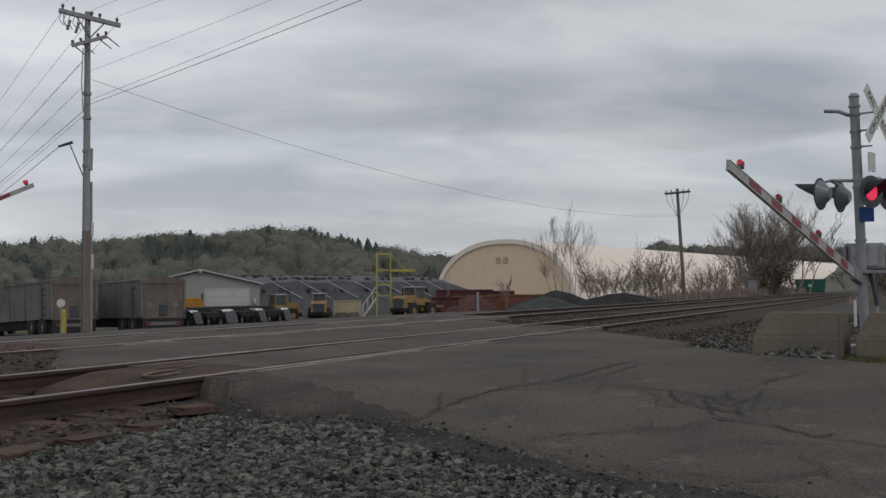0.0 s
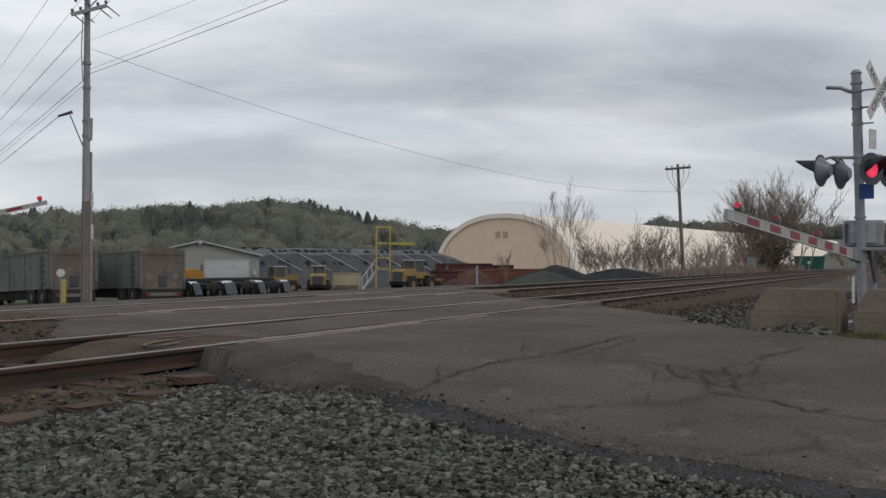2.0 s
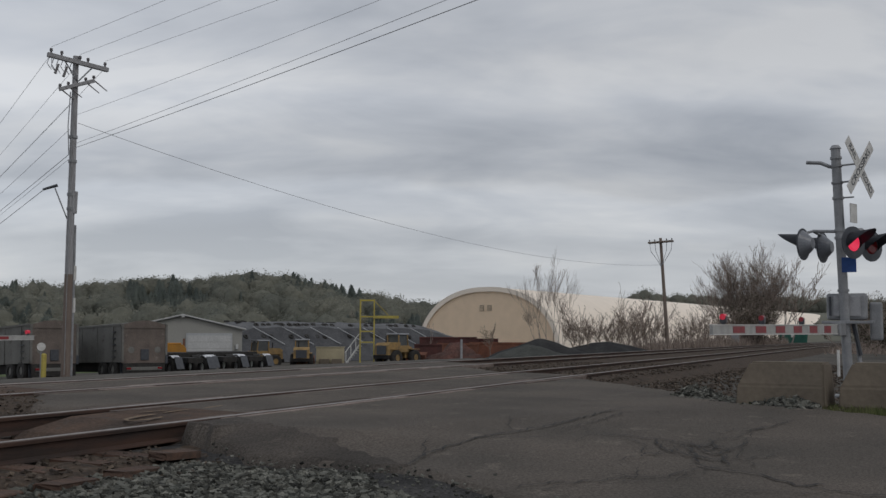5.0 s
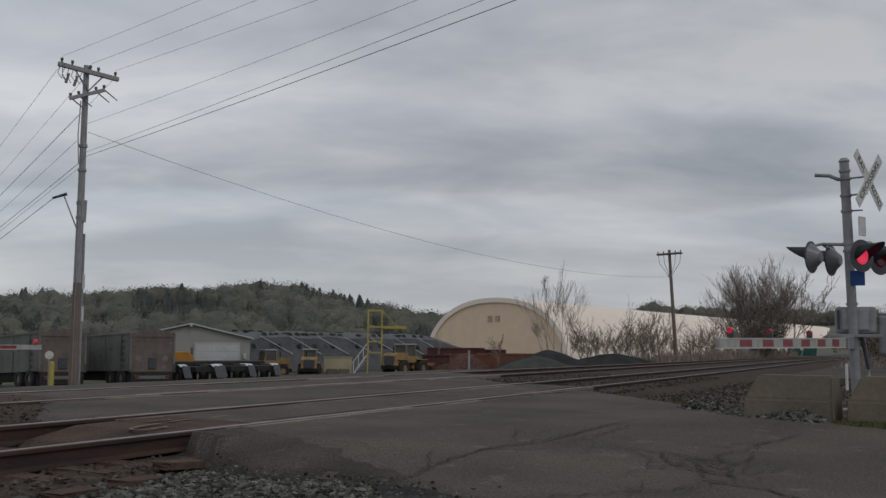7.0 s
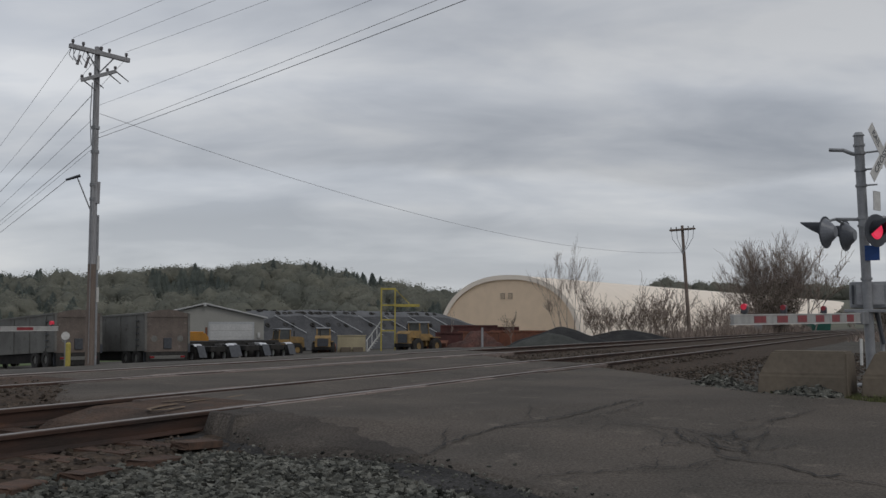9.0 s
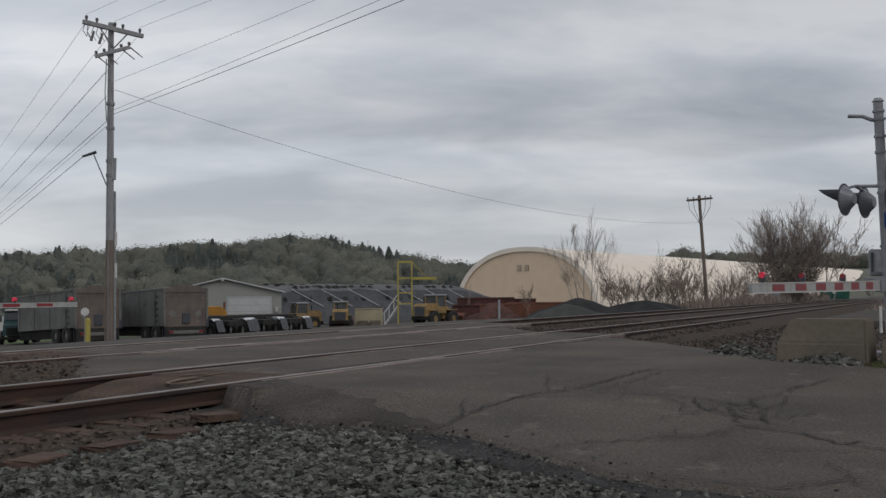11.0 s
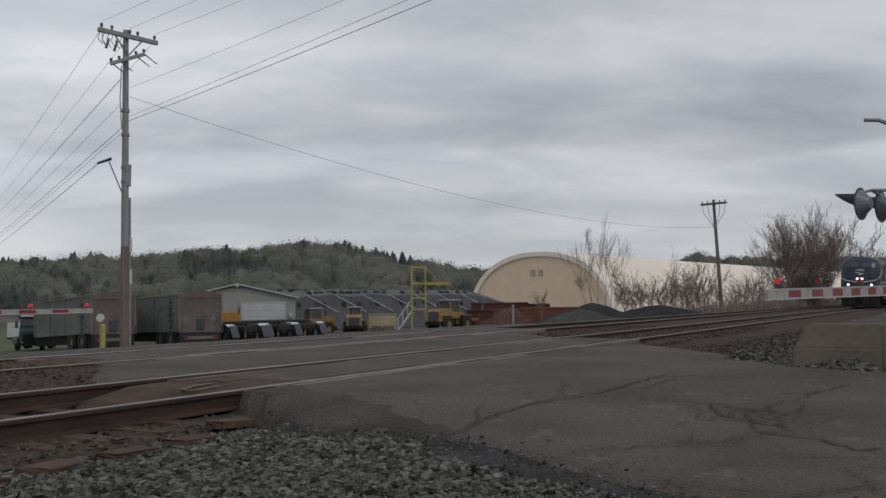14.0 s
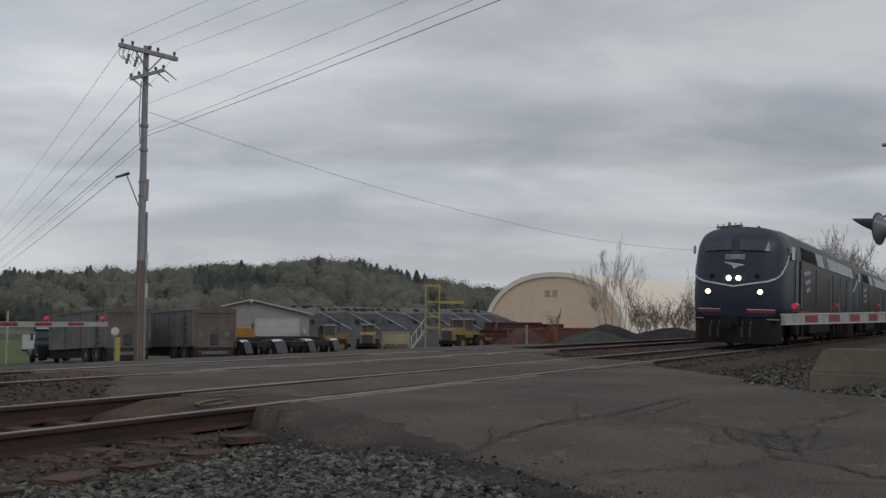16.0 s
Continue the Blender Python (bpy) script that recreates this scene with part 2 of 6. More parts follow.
    "trailer": mat("dusty_grey_aluminium_body", (0.175, 0.172, 0.160), (0.125, 0.122, 0.113), 0.8, 0.75, bump=0.12, gloss=0.2, spots=((0.105, 0.096, 0.086), 0.04, 1.6)),
    "tailgate": mat("dusty_brown_tailgate", (0.165, 0.135, 0.118), (0.110, 0.092, 0.082), 1.4, 0.82, bump=0.15, gloss=0.2, spots=((0.215, 0.185, 0.165), 0.03, 1.9)),
    "tyre": mat("black_rubber", (0.022, 0.021, 0.02), (0.04, 0.037, 0.034), 5, 0.9, bump=0.3),
    "chrome": mat("bright_metal", (0.6, 0.6, 0.62), None, 5, 0.3, 0.7, bump=0.04),
    "teal": mat("dark_teal_paint", (0.012, 0.048, 0.050), None, 4, 0.5, bump=0.04),
    "glass": mat("dark_window_glass", (0.035, 0.04, 0.045), None, 4, 0.12, bump=0),
    "siding": mat("grey_metal_siding", (0.300, 0.295, 0.272), (0.278, 0.273, 0.252), 0.6, 0.7, bump=0.05, grain=0.04),
    "door_white": mat("white_overhead_door", (0.48, 0.48, 0.475), (0.42, 0.42, 0.415), 0.8, 0.65, bump=0.05),
    "roof": mat("pale_metal_roof", (0.40, 0.41, 0.42), (0.34, 0.35, 0.36), 0.6, 0.5, bump=0.05),
    "tarp": mat("grey_black_tarpaulin", (0.086, 0.087, 0.091), (0.060, 0.061, 0.065), 0.6, 0.85, bump=0.5, fine=5, grain=0.3, gloss=0.15),
    "tarp_top": mat("paler_grey_tarpaulin", (0.140, 0.142, 0.147), (0.098, 0.100, 0.104), 0.6, 0.85, bump=0.4, fine=4, grain=0.25, gloss=0.15),
    "fabric": mat("cream_building_fabric", (0.86, 0.765, 0.66), (0.82, 0.725, 0.62), 0.05, 0.8, bump=0.0, fine=0.5, grain=0.04, gloss=0.15),
    "gable": mat("beige_gable_cladding", (0.80, 0.625, 0.455), (0.75, 0.585, 0.425), 0.05, 0.8, bump=0.05, fine=0.6, grain=0.05, gloss=0.15),
    "vent": mat("grey_louvre", (0.14, 0.125, 0.11), None, 3, 0.7, bump=0.1),
    "maroon": mat("dark_maroon_steel", (0.115, 0.050, 0.046), (0.070, 0.038, 0.036), 0.7, 0.85, bump=0.2, gloss=0.15, spots=((0.085, 0.064, 0.056), 0.03, 1.6)),
    "rust": mat("orange_rusted_steel", (0.235, 0.100, 0.066), (0.150, 0.075, 0.055), 0.6, 0.9, bump=0.25, gloss=0.12, spots=((0.115, 0.074, 0.058), 0.06, 1.4)),
    "yellow": mat("safety_yellow_paint", (0.44, 0.36, 0.085), (0.34, 0.28, 0.075), 1.5, 0.7, bump=0.06, spots=((0.25, 0.21, 0.09), 0.03, 3)),
    "machine": mat("dusty_machine_yellow", (0.33, 0.215, 0.090), (0.22, 0.155, 0.078), 1.5, 0.8, bump=0.1, gloss=0.2, spots=((0.15, 0.12, 0.088), 0.05, 2)),
    "machine_orange": mat("worn_machine_orange", (0.45, 0.21, 0.03), (0.33, 0.16, 0.03), 1.5, 0.6, bump=0.1),
    "pale_concrete": mat("pale_yellow_concrete", (0.42, 0.365, 0.245), (0.34, 0.30, 0.205), 0.8, 0.9, bump=0.2),
    "pile": mat("dark_grey_gravel", (0.045, 0.045, 0.045), (0.030, 0.030, 0.031), 1.2, 0.97, bump=0.8, fine=14, grain=0.35, gloss=0.1),
    "pile_green": mat("green_grey_gravel", (0.072, 0.075, 0.070), (0.052, 0.054, 0.051), 1.0, 0.97, bump=0.7, fine=14, grain=0.3, gloss=0.1),
    # opaque grey in place of the daylight showing through the cab windows
    "cab_glass": mat("see_through_grey_glass", (0.105, 0.112, 0.115), (0.075, 0.080, 0.082), 2, 0.2, bump=0),
    "bright_fender": mat("polished_bright_fender", (0.72, 0.72, 0.73), (0.5, 0.5, 0.51), 3, 0.35, 0.5, bump=0.04),
    "scrap": mat("maroon_brown_scrap", (0.120, 0.062, 0.052), (0.070, 0.045, 0.040), 1.2, 0.95, bump=0.8, fine=8, grain=0.4, gloss=0.1),
    "green_bin": mat("green_painted_steel", (0.02, 0.115, 0.085), (0.018, 0.085, 0.065), 1.2, 0.6, bump=0.08),
    # navy paint, made a little lighter to include the haze before it
    "navy": mat("haze_lifted_navy_paint", (0.022, 0.030, 0.052), (0.028, 0.037, 0.058), 1.0, 0.42, bump=0.02, gloss=0.35, spots=((0.045, 0.047, 0.056), -0.02, 1.5)),
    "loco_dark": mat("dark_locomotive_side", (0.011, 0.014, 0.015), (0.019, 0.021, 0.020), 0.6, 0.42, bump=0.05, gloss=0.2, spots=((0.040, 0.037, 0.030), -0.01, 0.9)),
    "loco_silver": mat("silver_locomotive_paint", (0.33, 0.34, 0.36), (0.27, 0.28, 0.30), 0.8, 0.45, 0.2, bump=0.03),
    "loco_under": mat("grimy_underframe", (0.028, 0.026, 0.025), (0.017, 0.016, 0.016), 2, 0.9, bump=0.2, gloss=0.15),
    "stripe_white": mat("reflective_white_stripe", (0.62, 0.62, 0.60), None, 3, 0.5, bump=0),
    "head_glow": mat("lit_headlight", (0.9, 0.8, 0.6), None, 3, 0.3, bump=0, emit=((1.0, 0.78, 0.52), 4.0)),
    "number_plate": mat("grey_number_board", (0.20, 0.22, 0.25), None, 3, 0.5, bump=0),
}


# ---- mesh helpers ----
def part(name, bm, material, parent=None, label="", smooth=False):
    me = bpy.data.meshes.new(name)
    bm.to_mesh(me)
    bm.free()
    if smooth:
        for p in me.polygons:
            p.use_smooth = True
    me.materials.append(M[material] if isinstance(material, str) else material)
    ob = new(name, me)
    ob.parent = parent
    if label:
        ob["label"] = label
    return ob


def data_part(name, verts, faces, material, parent=None, label="", smooth=False):
    me = bpy.data.meshes.new(name)
    me.from_pydata([tuple(v) for v in verts], [], faces)
    me.update()
    if smooth:
        for p in me.polygons:
            p.use_smooth = True
    me.materials.append(M[material])
    ob = new(name, me)
    ob.parent = parent
    if label:
        ob["label"] = label
    return ob


def thing(name, m, label, category, group="", kind=""):
    ob = new(name)
    ob.matrix_world = m
    return tagged(ob, label, category, group, kind)


def box(x0, x1, y0, y1, z0, z1, bevel=0.0, bm=None):
    bm = bm or bmesh.new()
    r = bmesh.ops.create_cube(bm, size=1, matrix=Matrix.LocRotScale(((x0 + x1) / 2, (y0 + y1) / 2, (z0 + z1) / 2), None, (x1 - x0, y1 - y0, z1 - z0)))
    if bevel:
        es = list({e for v in r["verts"] for e in v.link_edges})
        bmesh.ops.bevel(bm, geom=es, offset=bevel, segments=2, affect="EDGES", profile=0.6)
    return bm


def rod(p, q, r, r2=None, seg=10, bm=None):
    bm = bm or bmesh.new()
    p, q = Vector(p), Vector(q)
    d = q - p
    rotm = d.to_track_quat("Z", "Y").to_matrix().to_4x4()
    bmesh.ops.create_cone(bm, cap_ends=True, segments=seg, radius1=r, radius2=r if r2 is None else r2, depth=d.length,
                          matrix=Matrix.Translation((p + q) / 2) @ rotm)
    return bm


def prism(profile, axis, a, b, bm=None):
    """A closed outline of 2D points drawn out from a to b along an axis ('x': points are y,z; 'y': x,z; 'z': x,y)."""
    bm = bm or bmesh.new()
    put = {"x": lambda u, v, w: (w, u, v), "y": lambda u, v, w: (u, w, v), "z": lambda u, v, w: (u, v, w)}[axis]
    lo = [bm.verts.new(put(u, v, a)) for u, v in profile]
    hi = [bm.verts.new(put(u, v, b)) for u, v in profile]
    n = len(profile)
    for i in range(n):
        bm.faces.new((lo[i], lo[(i + 1) % n], hi[(i + 1) % n], hi[i]))
    bm.faces.new(lo[::-1])
    bm.faces.new(hi)
    bmesh.ops.recalc_face_normals(bm, faces=bm.faces)
    return bm


def tube(points, r, seg=5, bm=None):
    """A round cable or pipe through the points."""
    bm = bm or bmesh.new()
    pts = [Vector(p) for p in points]
    rings = []
    for i, p in enumerate(pts):
        d = (pts[min(i + 1, len(pts) - 1)] - pts[max(i - 1, 0)]).normalized()
        s = d.cross(Vector((0, 0, 1)) if abs(d.z) < 0.95 else Vector((1, 0, 0))).normalized()
        u = s.cross(d)
        rr = r[i] if isinstance(r, (list, tuple)) else r
        rings.append([bm.verts.new(p + rr * (math.cos(2 * math.pi * k / seg) * s + math.sin(2 * math.pi * k / seg) * u)) for k in range(seg)])
    for a, b in zip(rings, rings[1:]):
        for k in range(seg):
            bm.faces.new((a[k], a[(k + 1) % seg], b[(k + 1) % seg], b[k]))
    return bm


def disc_wheel(r, w, bm=None):
    """A tyre with a rounded shoulder, axle along y."""
    prof = [(0.45 * r, -w / 2), (0.9 * r, -w / 2), (r, -w / 2 + 0.18 * w), (r, w / 2 - 0.18 * w), (0.9 * r, w / 2), (0.45 * r, w / 2)]
    bm = bm or bmesh.new()
    n = 20
    rings = [[bm.verts.new((q * math.cos(2 * math.pi * i / n), y, q * math.sin(2 * math.pi * i / n))) for q, y in prof] for i in range(n)]
    for i in range(n):
        a, b = rings[i], rings[(i + 1) % n]
        for k in range(len(prof)):
            j = (k + 1) % len(prof)
            bm.faces.new((a[k], a[j], b[j], b[k]))
    bmesh.ops.recalc_face_normals(bm, faces=bm.faces)
    return bm


def wheel(parent, x, y, z, r, w, rim="trailer"):
    t = part("wheel", disc_wheel(r, w), "tyre", parent)
    t.location = (x, y, z)
    part("rim", rod((0, -w * 0.38, 0), (0, w * 0.38, 0), r * 0.5, seg=14), rim, t)
    return t


# ---- ground ----
def far_z(y):
    return float(np.interp(y, [6.37, 7.87, 10.67, 12.2, 14, 18, 23, 26, 36, 49, 66, 120], [0, 0.04, 0.06, 0.10, 0.06, -0.2, -0.5, -0.56, -1.3, -1.6, -2.4, -2.6]))


def road_z(x, y):
    """The road's surface: a low hump at the rails, falling towards the near side and to the yard beyond."""
    if y < 5.6 and x < 8.0:
        # the road's broken shoulder drops towards the ballast
        drop = 0.21 * min(1.0, max(0.0, (8.0 - x) / 0.9)) * min(1.0, max(0.0, (y - 3.2) / 1.4))
        return -drop - (0.72 - drop) * (1 - min(1.0, math.hypot(max(y, 0) / 5.6, max(x, 0) / 13)))
    if y < 5.6:
        return -0.72 * (1 - min(1.0, math.hypot(max(y, 0) / 5.6, max(x, 0) / 13)))
    return far_z(y)


def base_z(x, y):
    """The ground under road and ballast."""
    z = road_z(x, y) - 0.07
    near = min(1.0, max(0.0, (y - 3.6) / 1.2)) * min(1.0, max(0.0, (15.6 - y) / 2))
    start = 6.2 + 1.6 * min(1.0, max(0.0, (y - 4.4) / 1.2))
    near *= 1 - min(1.0, max(0.0, (x - start) / 0.9)) if x < 14 else 1.0
    return min(z, z * (1 - near) + near * (-0.225 + max(0.0, far_z(y)) * 0.8))


def axis_steps(marks):
    out = []
    for a, b, n in marks:
        out += [a + (b - a) * i / n for i in range(n)]
    return out + [marks[-1][1]]


def make_ground():
    xs = axis_steps([(-4200, -300, 6), (-300, -40, 8), (-40, -4, 12), (-4, 24, 84), (24, 120, 48), (120, 500, 20), (500, 4500, 8)])
    ys = axis_steps([(-4200, -300, 6), (-300, -20, 8), (-20, -3, 10), (-3, 16, 60), (16, 80, 40), (80, 400, 12), (400, 4500, 8)])
    vs, fs = [], []
    for y in ys:
        for x in xs:
            n = noise.noise((x * 0.35, y * 0.35, 0)) * 0.03 if -30 < x < 130 and -30 < y < 120 else 0
            vs.append((x, y, base_z(x, y) + n))
    w = len(xs)
    for j in range(len(ys) - 1):
        for i in range(w - 1):
            fs.append((j * w + i, j * w + i + 1, (j + 1) * w + i + 1, (j + 1) * w + i))
    g = data_part("ground", vs, fs, "dirt", smooth=True)
    tagged(g, "grey-brown dirt and gravel ground of a rail yard", "ground", kind="structure")


make_ground()

TRACK_Y = (7.12, 11.42)
GAUGE = 1.505
ROAD_X = (7.15, 19.6)


def inside(x, y, poly):
    c = False
    for (x0, y0), (x1, y1) in zip(poly, poly[1:] + poly[:1]):
        if (y0 > y) != (y1 > y) and x < (x1 - x0) * (y - y0) / (y1 - y0) + x0:
            c = not c
    return c


def sheet(name, poly, step, material, label, lift=0.0, ragged=0.12, zf=road_z, cut=None):
    """A paved sheet inside an outline, with a crumbling edge that dips into the ground."""
    x0, x1 = min(p[0] for p in poly), max(p[0] for p in poly)
    y0, y1 = min(p[1] for p in poly), max(p[1] for p in poly)
    nx, ny = int((x1 - x0) / step) + 2, int((y1 - y0) / step) + 2
    idx, vs, fs, cells = {}, [], [], []
    for j in range(ny):
        for i in range(nx):
            x, y = x0 + (i + 0.5) * step, y0 + (j + 0.5) * step
            e = Vector((x, y, 0))
            q = (x + ragged * noise.noise(e * 2.3) + ragged * 0.6 * noise.noise(e * 7.1), y + ragged * noise.noise(e * 2.3 + Vector((9, 4, 2))))
            if inside(*q, poly) and not (cut and cut(x, y)):
                cells.append((i, j))
    have = set(cells)

    def vert(i, j):
        if (i, j) not in idx:
            full = all((i - a, j - b) in have for a in (0, 1) for b in (0, 1))
            x, y = x0 + i * step, y0 + j * step
            z = zf(x, y) + lift + 0.012 * noise.noise((x * 0.9, y * 0.9, 3))
            idx[(i, j)] = len(vs)
            vs.append((x, y, z if full else min(z - 0.04, base_z(x, y) + 0.01)))
        return idx[(i, j)]

    for i, j in cells:
        fs.append((vert(i, j), vert(i + 1, j), vert(i + 1, j + 1), vert(i, j + 1)))
    # round off the outline, which follows the cells
    count, ring = {}, {}
    for f in fs:
        for a, b in zip(f, f[1:] + f[:1]):
            key = (min(a, b), max(a, b))
            count[key] = count.get(key, 0) + 1
    for (a, b), n in count.items():
        if n == 1:
            ring.setdefault(a, []).append(b)
            ring.setdefault(b, []).append(a)
    for _ in range(5):
        moved = {a: tuple(0.5 * vs[a][k] + 0.5 * sum(vs[b][k] for b in nb) / len(nb) for k in range(3)) for a, nb in ring.items()}
        for a, p in moved.items():
            vs[a] = p
    ob = data_part(name, vs, fs, material, smooth=True)
    return tagged(ob, label, "road", kind="structure")


NEAR_EDGE = [(7.95, 6.27), (7.7, 6.0), (7.5, 5.65), (7.42, 5.4), (7.25, 5.05), (7.2, 4.7), (7.16, 4.3), (7.08, 3.9), (6.94, 3.42), (6.68, 3.06), (6.66, 2.85),
             (6.54, 2.52), (6.38, 2.22), (6.28, 1.9), (6.27, 1.56), (6.28, 1.22), (6.26, 0.88), (6.1, 0.3), (5.8, -3.0)]
FAR_EDGE = [(12.3, -3.0), (12.34, 0.19), (12.8, 0.92), (14.15, 2.1), (15.86, 3.2), (17.3, 4.16), (19.0, 5.36), (19.6, 6.0)]
sheet("road_approach", NEAR_EDGE + FAR_EDGE, 0.07, "asphalt", "cracked brown-grey asphalt road rising to the crossing", ragged=0.07)
sheet("road_between_tracks", [(7.9, 8.1), (21.5, 8.1), (24.5, 10.4), (10.1, 10.4), (8.9, 9.2)], 0.12, "asphalt", "worn grey asphalt between the two tracks", -0.005)
sheet("road_beyond", [(11, 12.4), (31, 12.4), (52, 23), (74, 34), (60, 40), (40, 33), (22, 26), (9, 24), (-20, 30), (-20, 20), (2, 17)], 0.35, "asphalt_far", "pale dusty asphalt apron of the yard", 0.0, 0.5)


def bed_z(x, y):
    return base_z(x, y) + 0.03 + 0.03 * noise.noise((x * 3.1, y * 3.1, 7))


sheet("ballast_bed_near", [(-25, 4.9), (7.6, 5.3), (8.6, 6.2), (8.6, 8.3), (10.4, 10.2), (11, 14.2), (-25, 14.2)], 0.16, "ballast_bed", "rust-stained ballast bed under the tracks", 0.0, 0.25, bed_z)
sheet("ballast_bed_beyond", [(20.2, 5.4), (30, 4.2), (160, 4.2), (160, 14.6), (27, 14.6), (25, 9)], 0.4, "ballast_bed", "dark stained ballast bed under the tracks", 0.0, 0.3, lambda x, y: bed_z(x, y) + 0.115 * min(1.0, max(0.0, (y - 5.0) / 0.8)) * min(1.0, max(0.0, (14.4 - y) / 0.8)))


# dark fines; along the steep shoulder their colour also carries the edge's shade
CRUMB = [(8.1, 6.3), (7.8, 5.9), (7.5, 5.45), (7.4, 4.8), (7.3, 4.0), (7.1, 3.4), (6.85, 2.85), (6.55, 2.2), (6.45, 1.5), (6.45, 0.8), (6.2, -2.0),
         (5.4, -2.0), (5.85, 0.85), (5.98, 1.67), (6.1, 2.23), (6.12, 2.8), (6.3, 3.3), (6.9, 3.75), (6.98, 4.3), (7.02, 4.9), (7.15, 5.45), (7.1, 5.9), (7.25, 6.3)]
sheet("crumbled_edge", CRUMB, 0.07, "crumb", "dark crumbled asphalt and fines along the road's broken edge, edge shade included", 0.0, 0.09, lambda x, y: base_z(x, y) + 0.03)
# the shoulder's dirt and its dim light share this darker overlay
sheet("edge_dirt_shade", [(7.9, 6.25), (8.75, 6.2), (8.4, 5.7), (8.0, 5.1), (7.75, 4.5), (7.5, 3.9), (7.1, 3.45), (6.95, 3.4), (7.05, 3.9), (7.12, 4.3), (7.16, 4.7), (7.2, 5.05), (7.38, 5.4), (7.45, 5.65), (7.65, 6.0)],
      0.07, "edge_dirt_shade", "dirt on the road's steep shoulder, darkened for its shade", 0.018, 0.16)
# added dark sheet that gives the gaps between the stones their shade
sheet("stone_bed", [(1.2, -0.8), (6.4, -0.8), (6.6, 1.5), (7.1, 3.4), (7.4, 5.4), (7.6, 5.6), (1.2, 5.6)], 0.14, "stone_bed", "dark sheet under the loose ballast for the shade between stones", 0.0, 0.1, lambda x, y: base_z(x, y) + 0.012)


# ---- cracks in the road ----
def crack(points, width, seed):
    rng = random.Random(seed)
    pts = []
    for (xa, ya), (xb, yb) in zip(points, points[1:]):
        n = max(2, int(math.hypot(xb - xa, yb - ya) / 0.055))
        for i in range(n):
            f = i / n
            pts.append((xa + (xb - xa) * f + rng.uniform(-0.04, 0.04), ya + (yb - ya) * f + rng.uniform(-0.028, 0.028)))
    vs, fs = [], []
    for i, (x, y) in enumerate(pts):
        a, b = pts[max(i - 1, 0)], pts[min(i + 1, len(pts) - 1)]
        d = Vector((b[0] - a[0], b[1] - a[1])).normalized()
        w = width * rng.uniform(0.35, 1.2) * min(1, 0.3 + i / 4, 0.3 + (len(pts) - i) / 4)
        for s in (1, -1):
            px, py = x - d.y * w * s, y + d.x * w * s
            vs.append((px, py, road_z(px, py) + 0.017))
    for i in range(len(pts) - 1):
        fs.append((2 * i, 2 * i + 1, 2 * i + 3, 2 * i + 2))
    return vs, fs


def make_cracks():
    long_cracks = [([(7.0, 3.45), (7.43, 3.5), (7.89, 3.46), (8.54, 3.41), (9.05, 3.28), (9.61, 3.13), (10.2, 3.07), (10.92, 2.98), (11.8, 2.89)], 0.026),
                   ([(9.23, 3.06), (9.76, 2.94), (10.39, 2.83), (11.08, 2.77)], 0.014),
                   ([(6.72, 2.5), (7.02, 2.33), (7.28, 2.12), (7.6, 1.87), (7.81, 1.62), (8.23, 1.53), (8.44, 1.31)], 0.017),
                   ([(6.42, 1.86), (6.38, 1.56), (6.41, 1.23), (6.42, 0.9), (6.68, 0.68), (6.9, 0.44)], 0.016)]
    web = [([(8.21, 2.13), (8.45, 2.07), (8.77, 1.91), (9.36, 1.79)], 0.014), ([(9.43, 2.68), (9.53, 2.34), (9.49, 1.96), (9.41, 1.65), (9.34, 1.37)], 0.026),
           ([(9.51, 2.1), (8.97, 1.9), (8.84, 1.69), (8.78, 1.5), (8.69, 1.25)], 0.034), ([(8.45, 1.62), (8.31, 1.16), (8.16, 0.9), (7.94, 0.72), (8.15, 0.48)], 0.03),
           ([(9.36, 1.79), (8.9, 1.62), (8.45, 1.5)], 0.03), ([(9.2, 1.75), (9.0, 1.4), (8.5, 1.3)], 0.026)]
    small = [([(7.55, 1.29), (7.64, 0.92), (7.73, 0.48)], 0.014), ([(10.36, 1.44), (10.93, 1.25), (11.51, 1.03)], 0.022), ([(7.32, 0.78), (7.05, 0.58), (7.0, 0.42)], 0.018),
             ([(7.69, 2.0), (7.62, 1.85), (8.09, 1.9)], 0.012), ([(9.8, 1.64), (9.33, 1.51), (9.28, 1.36)], 0.034), ([(8.72, 3.0), (8.62, 2.73)], 0.012),
             ([(10.4, 1.34), (8.92, 1.29), (8.58, 1.03)], 0.012), ([(7.94, 0.72), (7.85, 0.4), (7.8, 0.0)], 0.022)]
    lines = long_cracks + web + small
    rng = random.Random(40)
    for p, w in list(lines):
        for (xa, ya), (xb, yb) in zip(p, p[1:]):
            if rng.random() < 0.5:
                f = rng.random()
                x, y, a = xa + (xb - xa) * f, ya + (yb - ya) * f, rng.uniform(0, 6.3)
                q = [(x, y)]
                for _ in range(rng.randint(2, 4)):
                    a += rng.uniform(-0.7, 0.7)
                    x, y = x + 0.28 * math.cos(a), y + 0.2 * math.sin(a)
                    q.append((x, y))
                lines.append((q, w * 0.55))
    lines = [(p, w) for p, w in lines if all(inside(x, y, NEAR_EDGE + FAR_EDGE) for x, y in p)]
    vs, fs = [], []
    for k, (p, w) in enumerate(lines):
        v, f = crack(p, w * 0.47, k)
        fs += [tuple(i + len(vs) for i in q) for q in f]
        vs += v
    ob = data_part("asphalt_cracks", vs, fs, "crack")
    tagged(ob, "dark branching cracks in the asphalt road", "cracks", kind="stuff")


make_cracks()


# ---- tracks ----
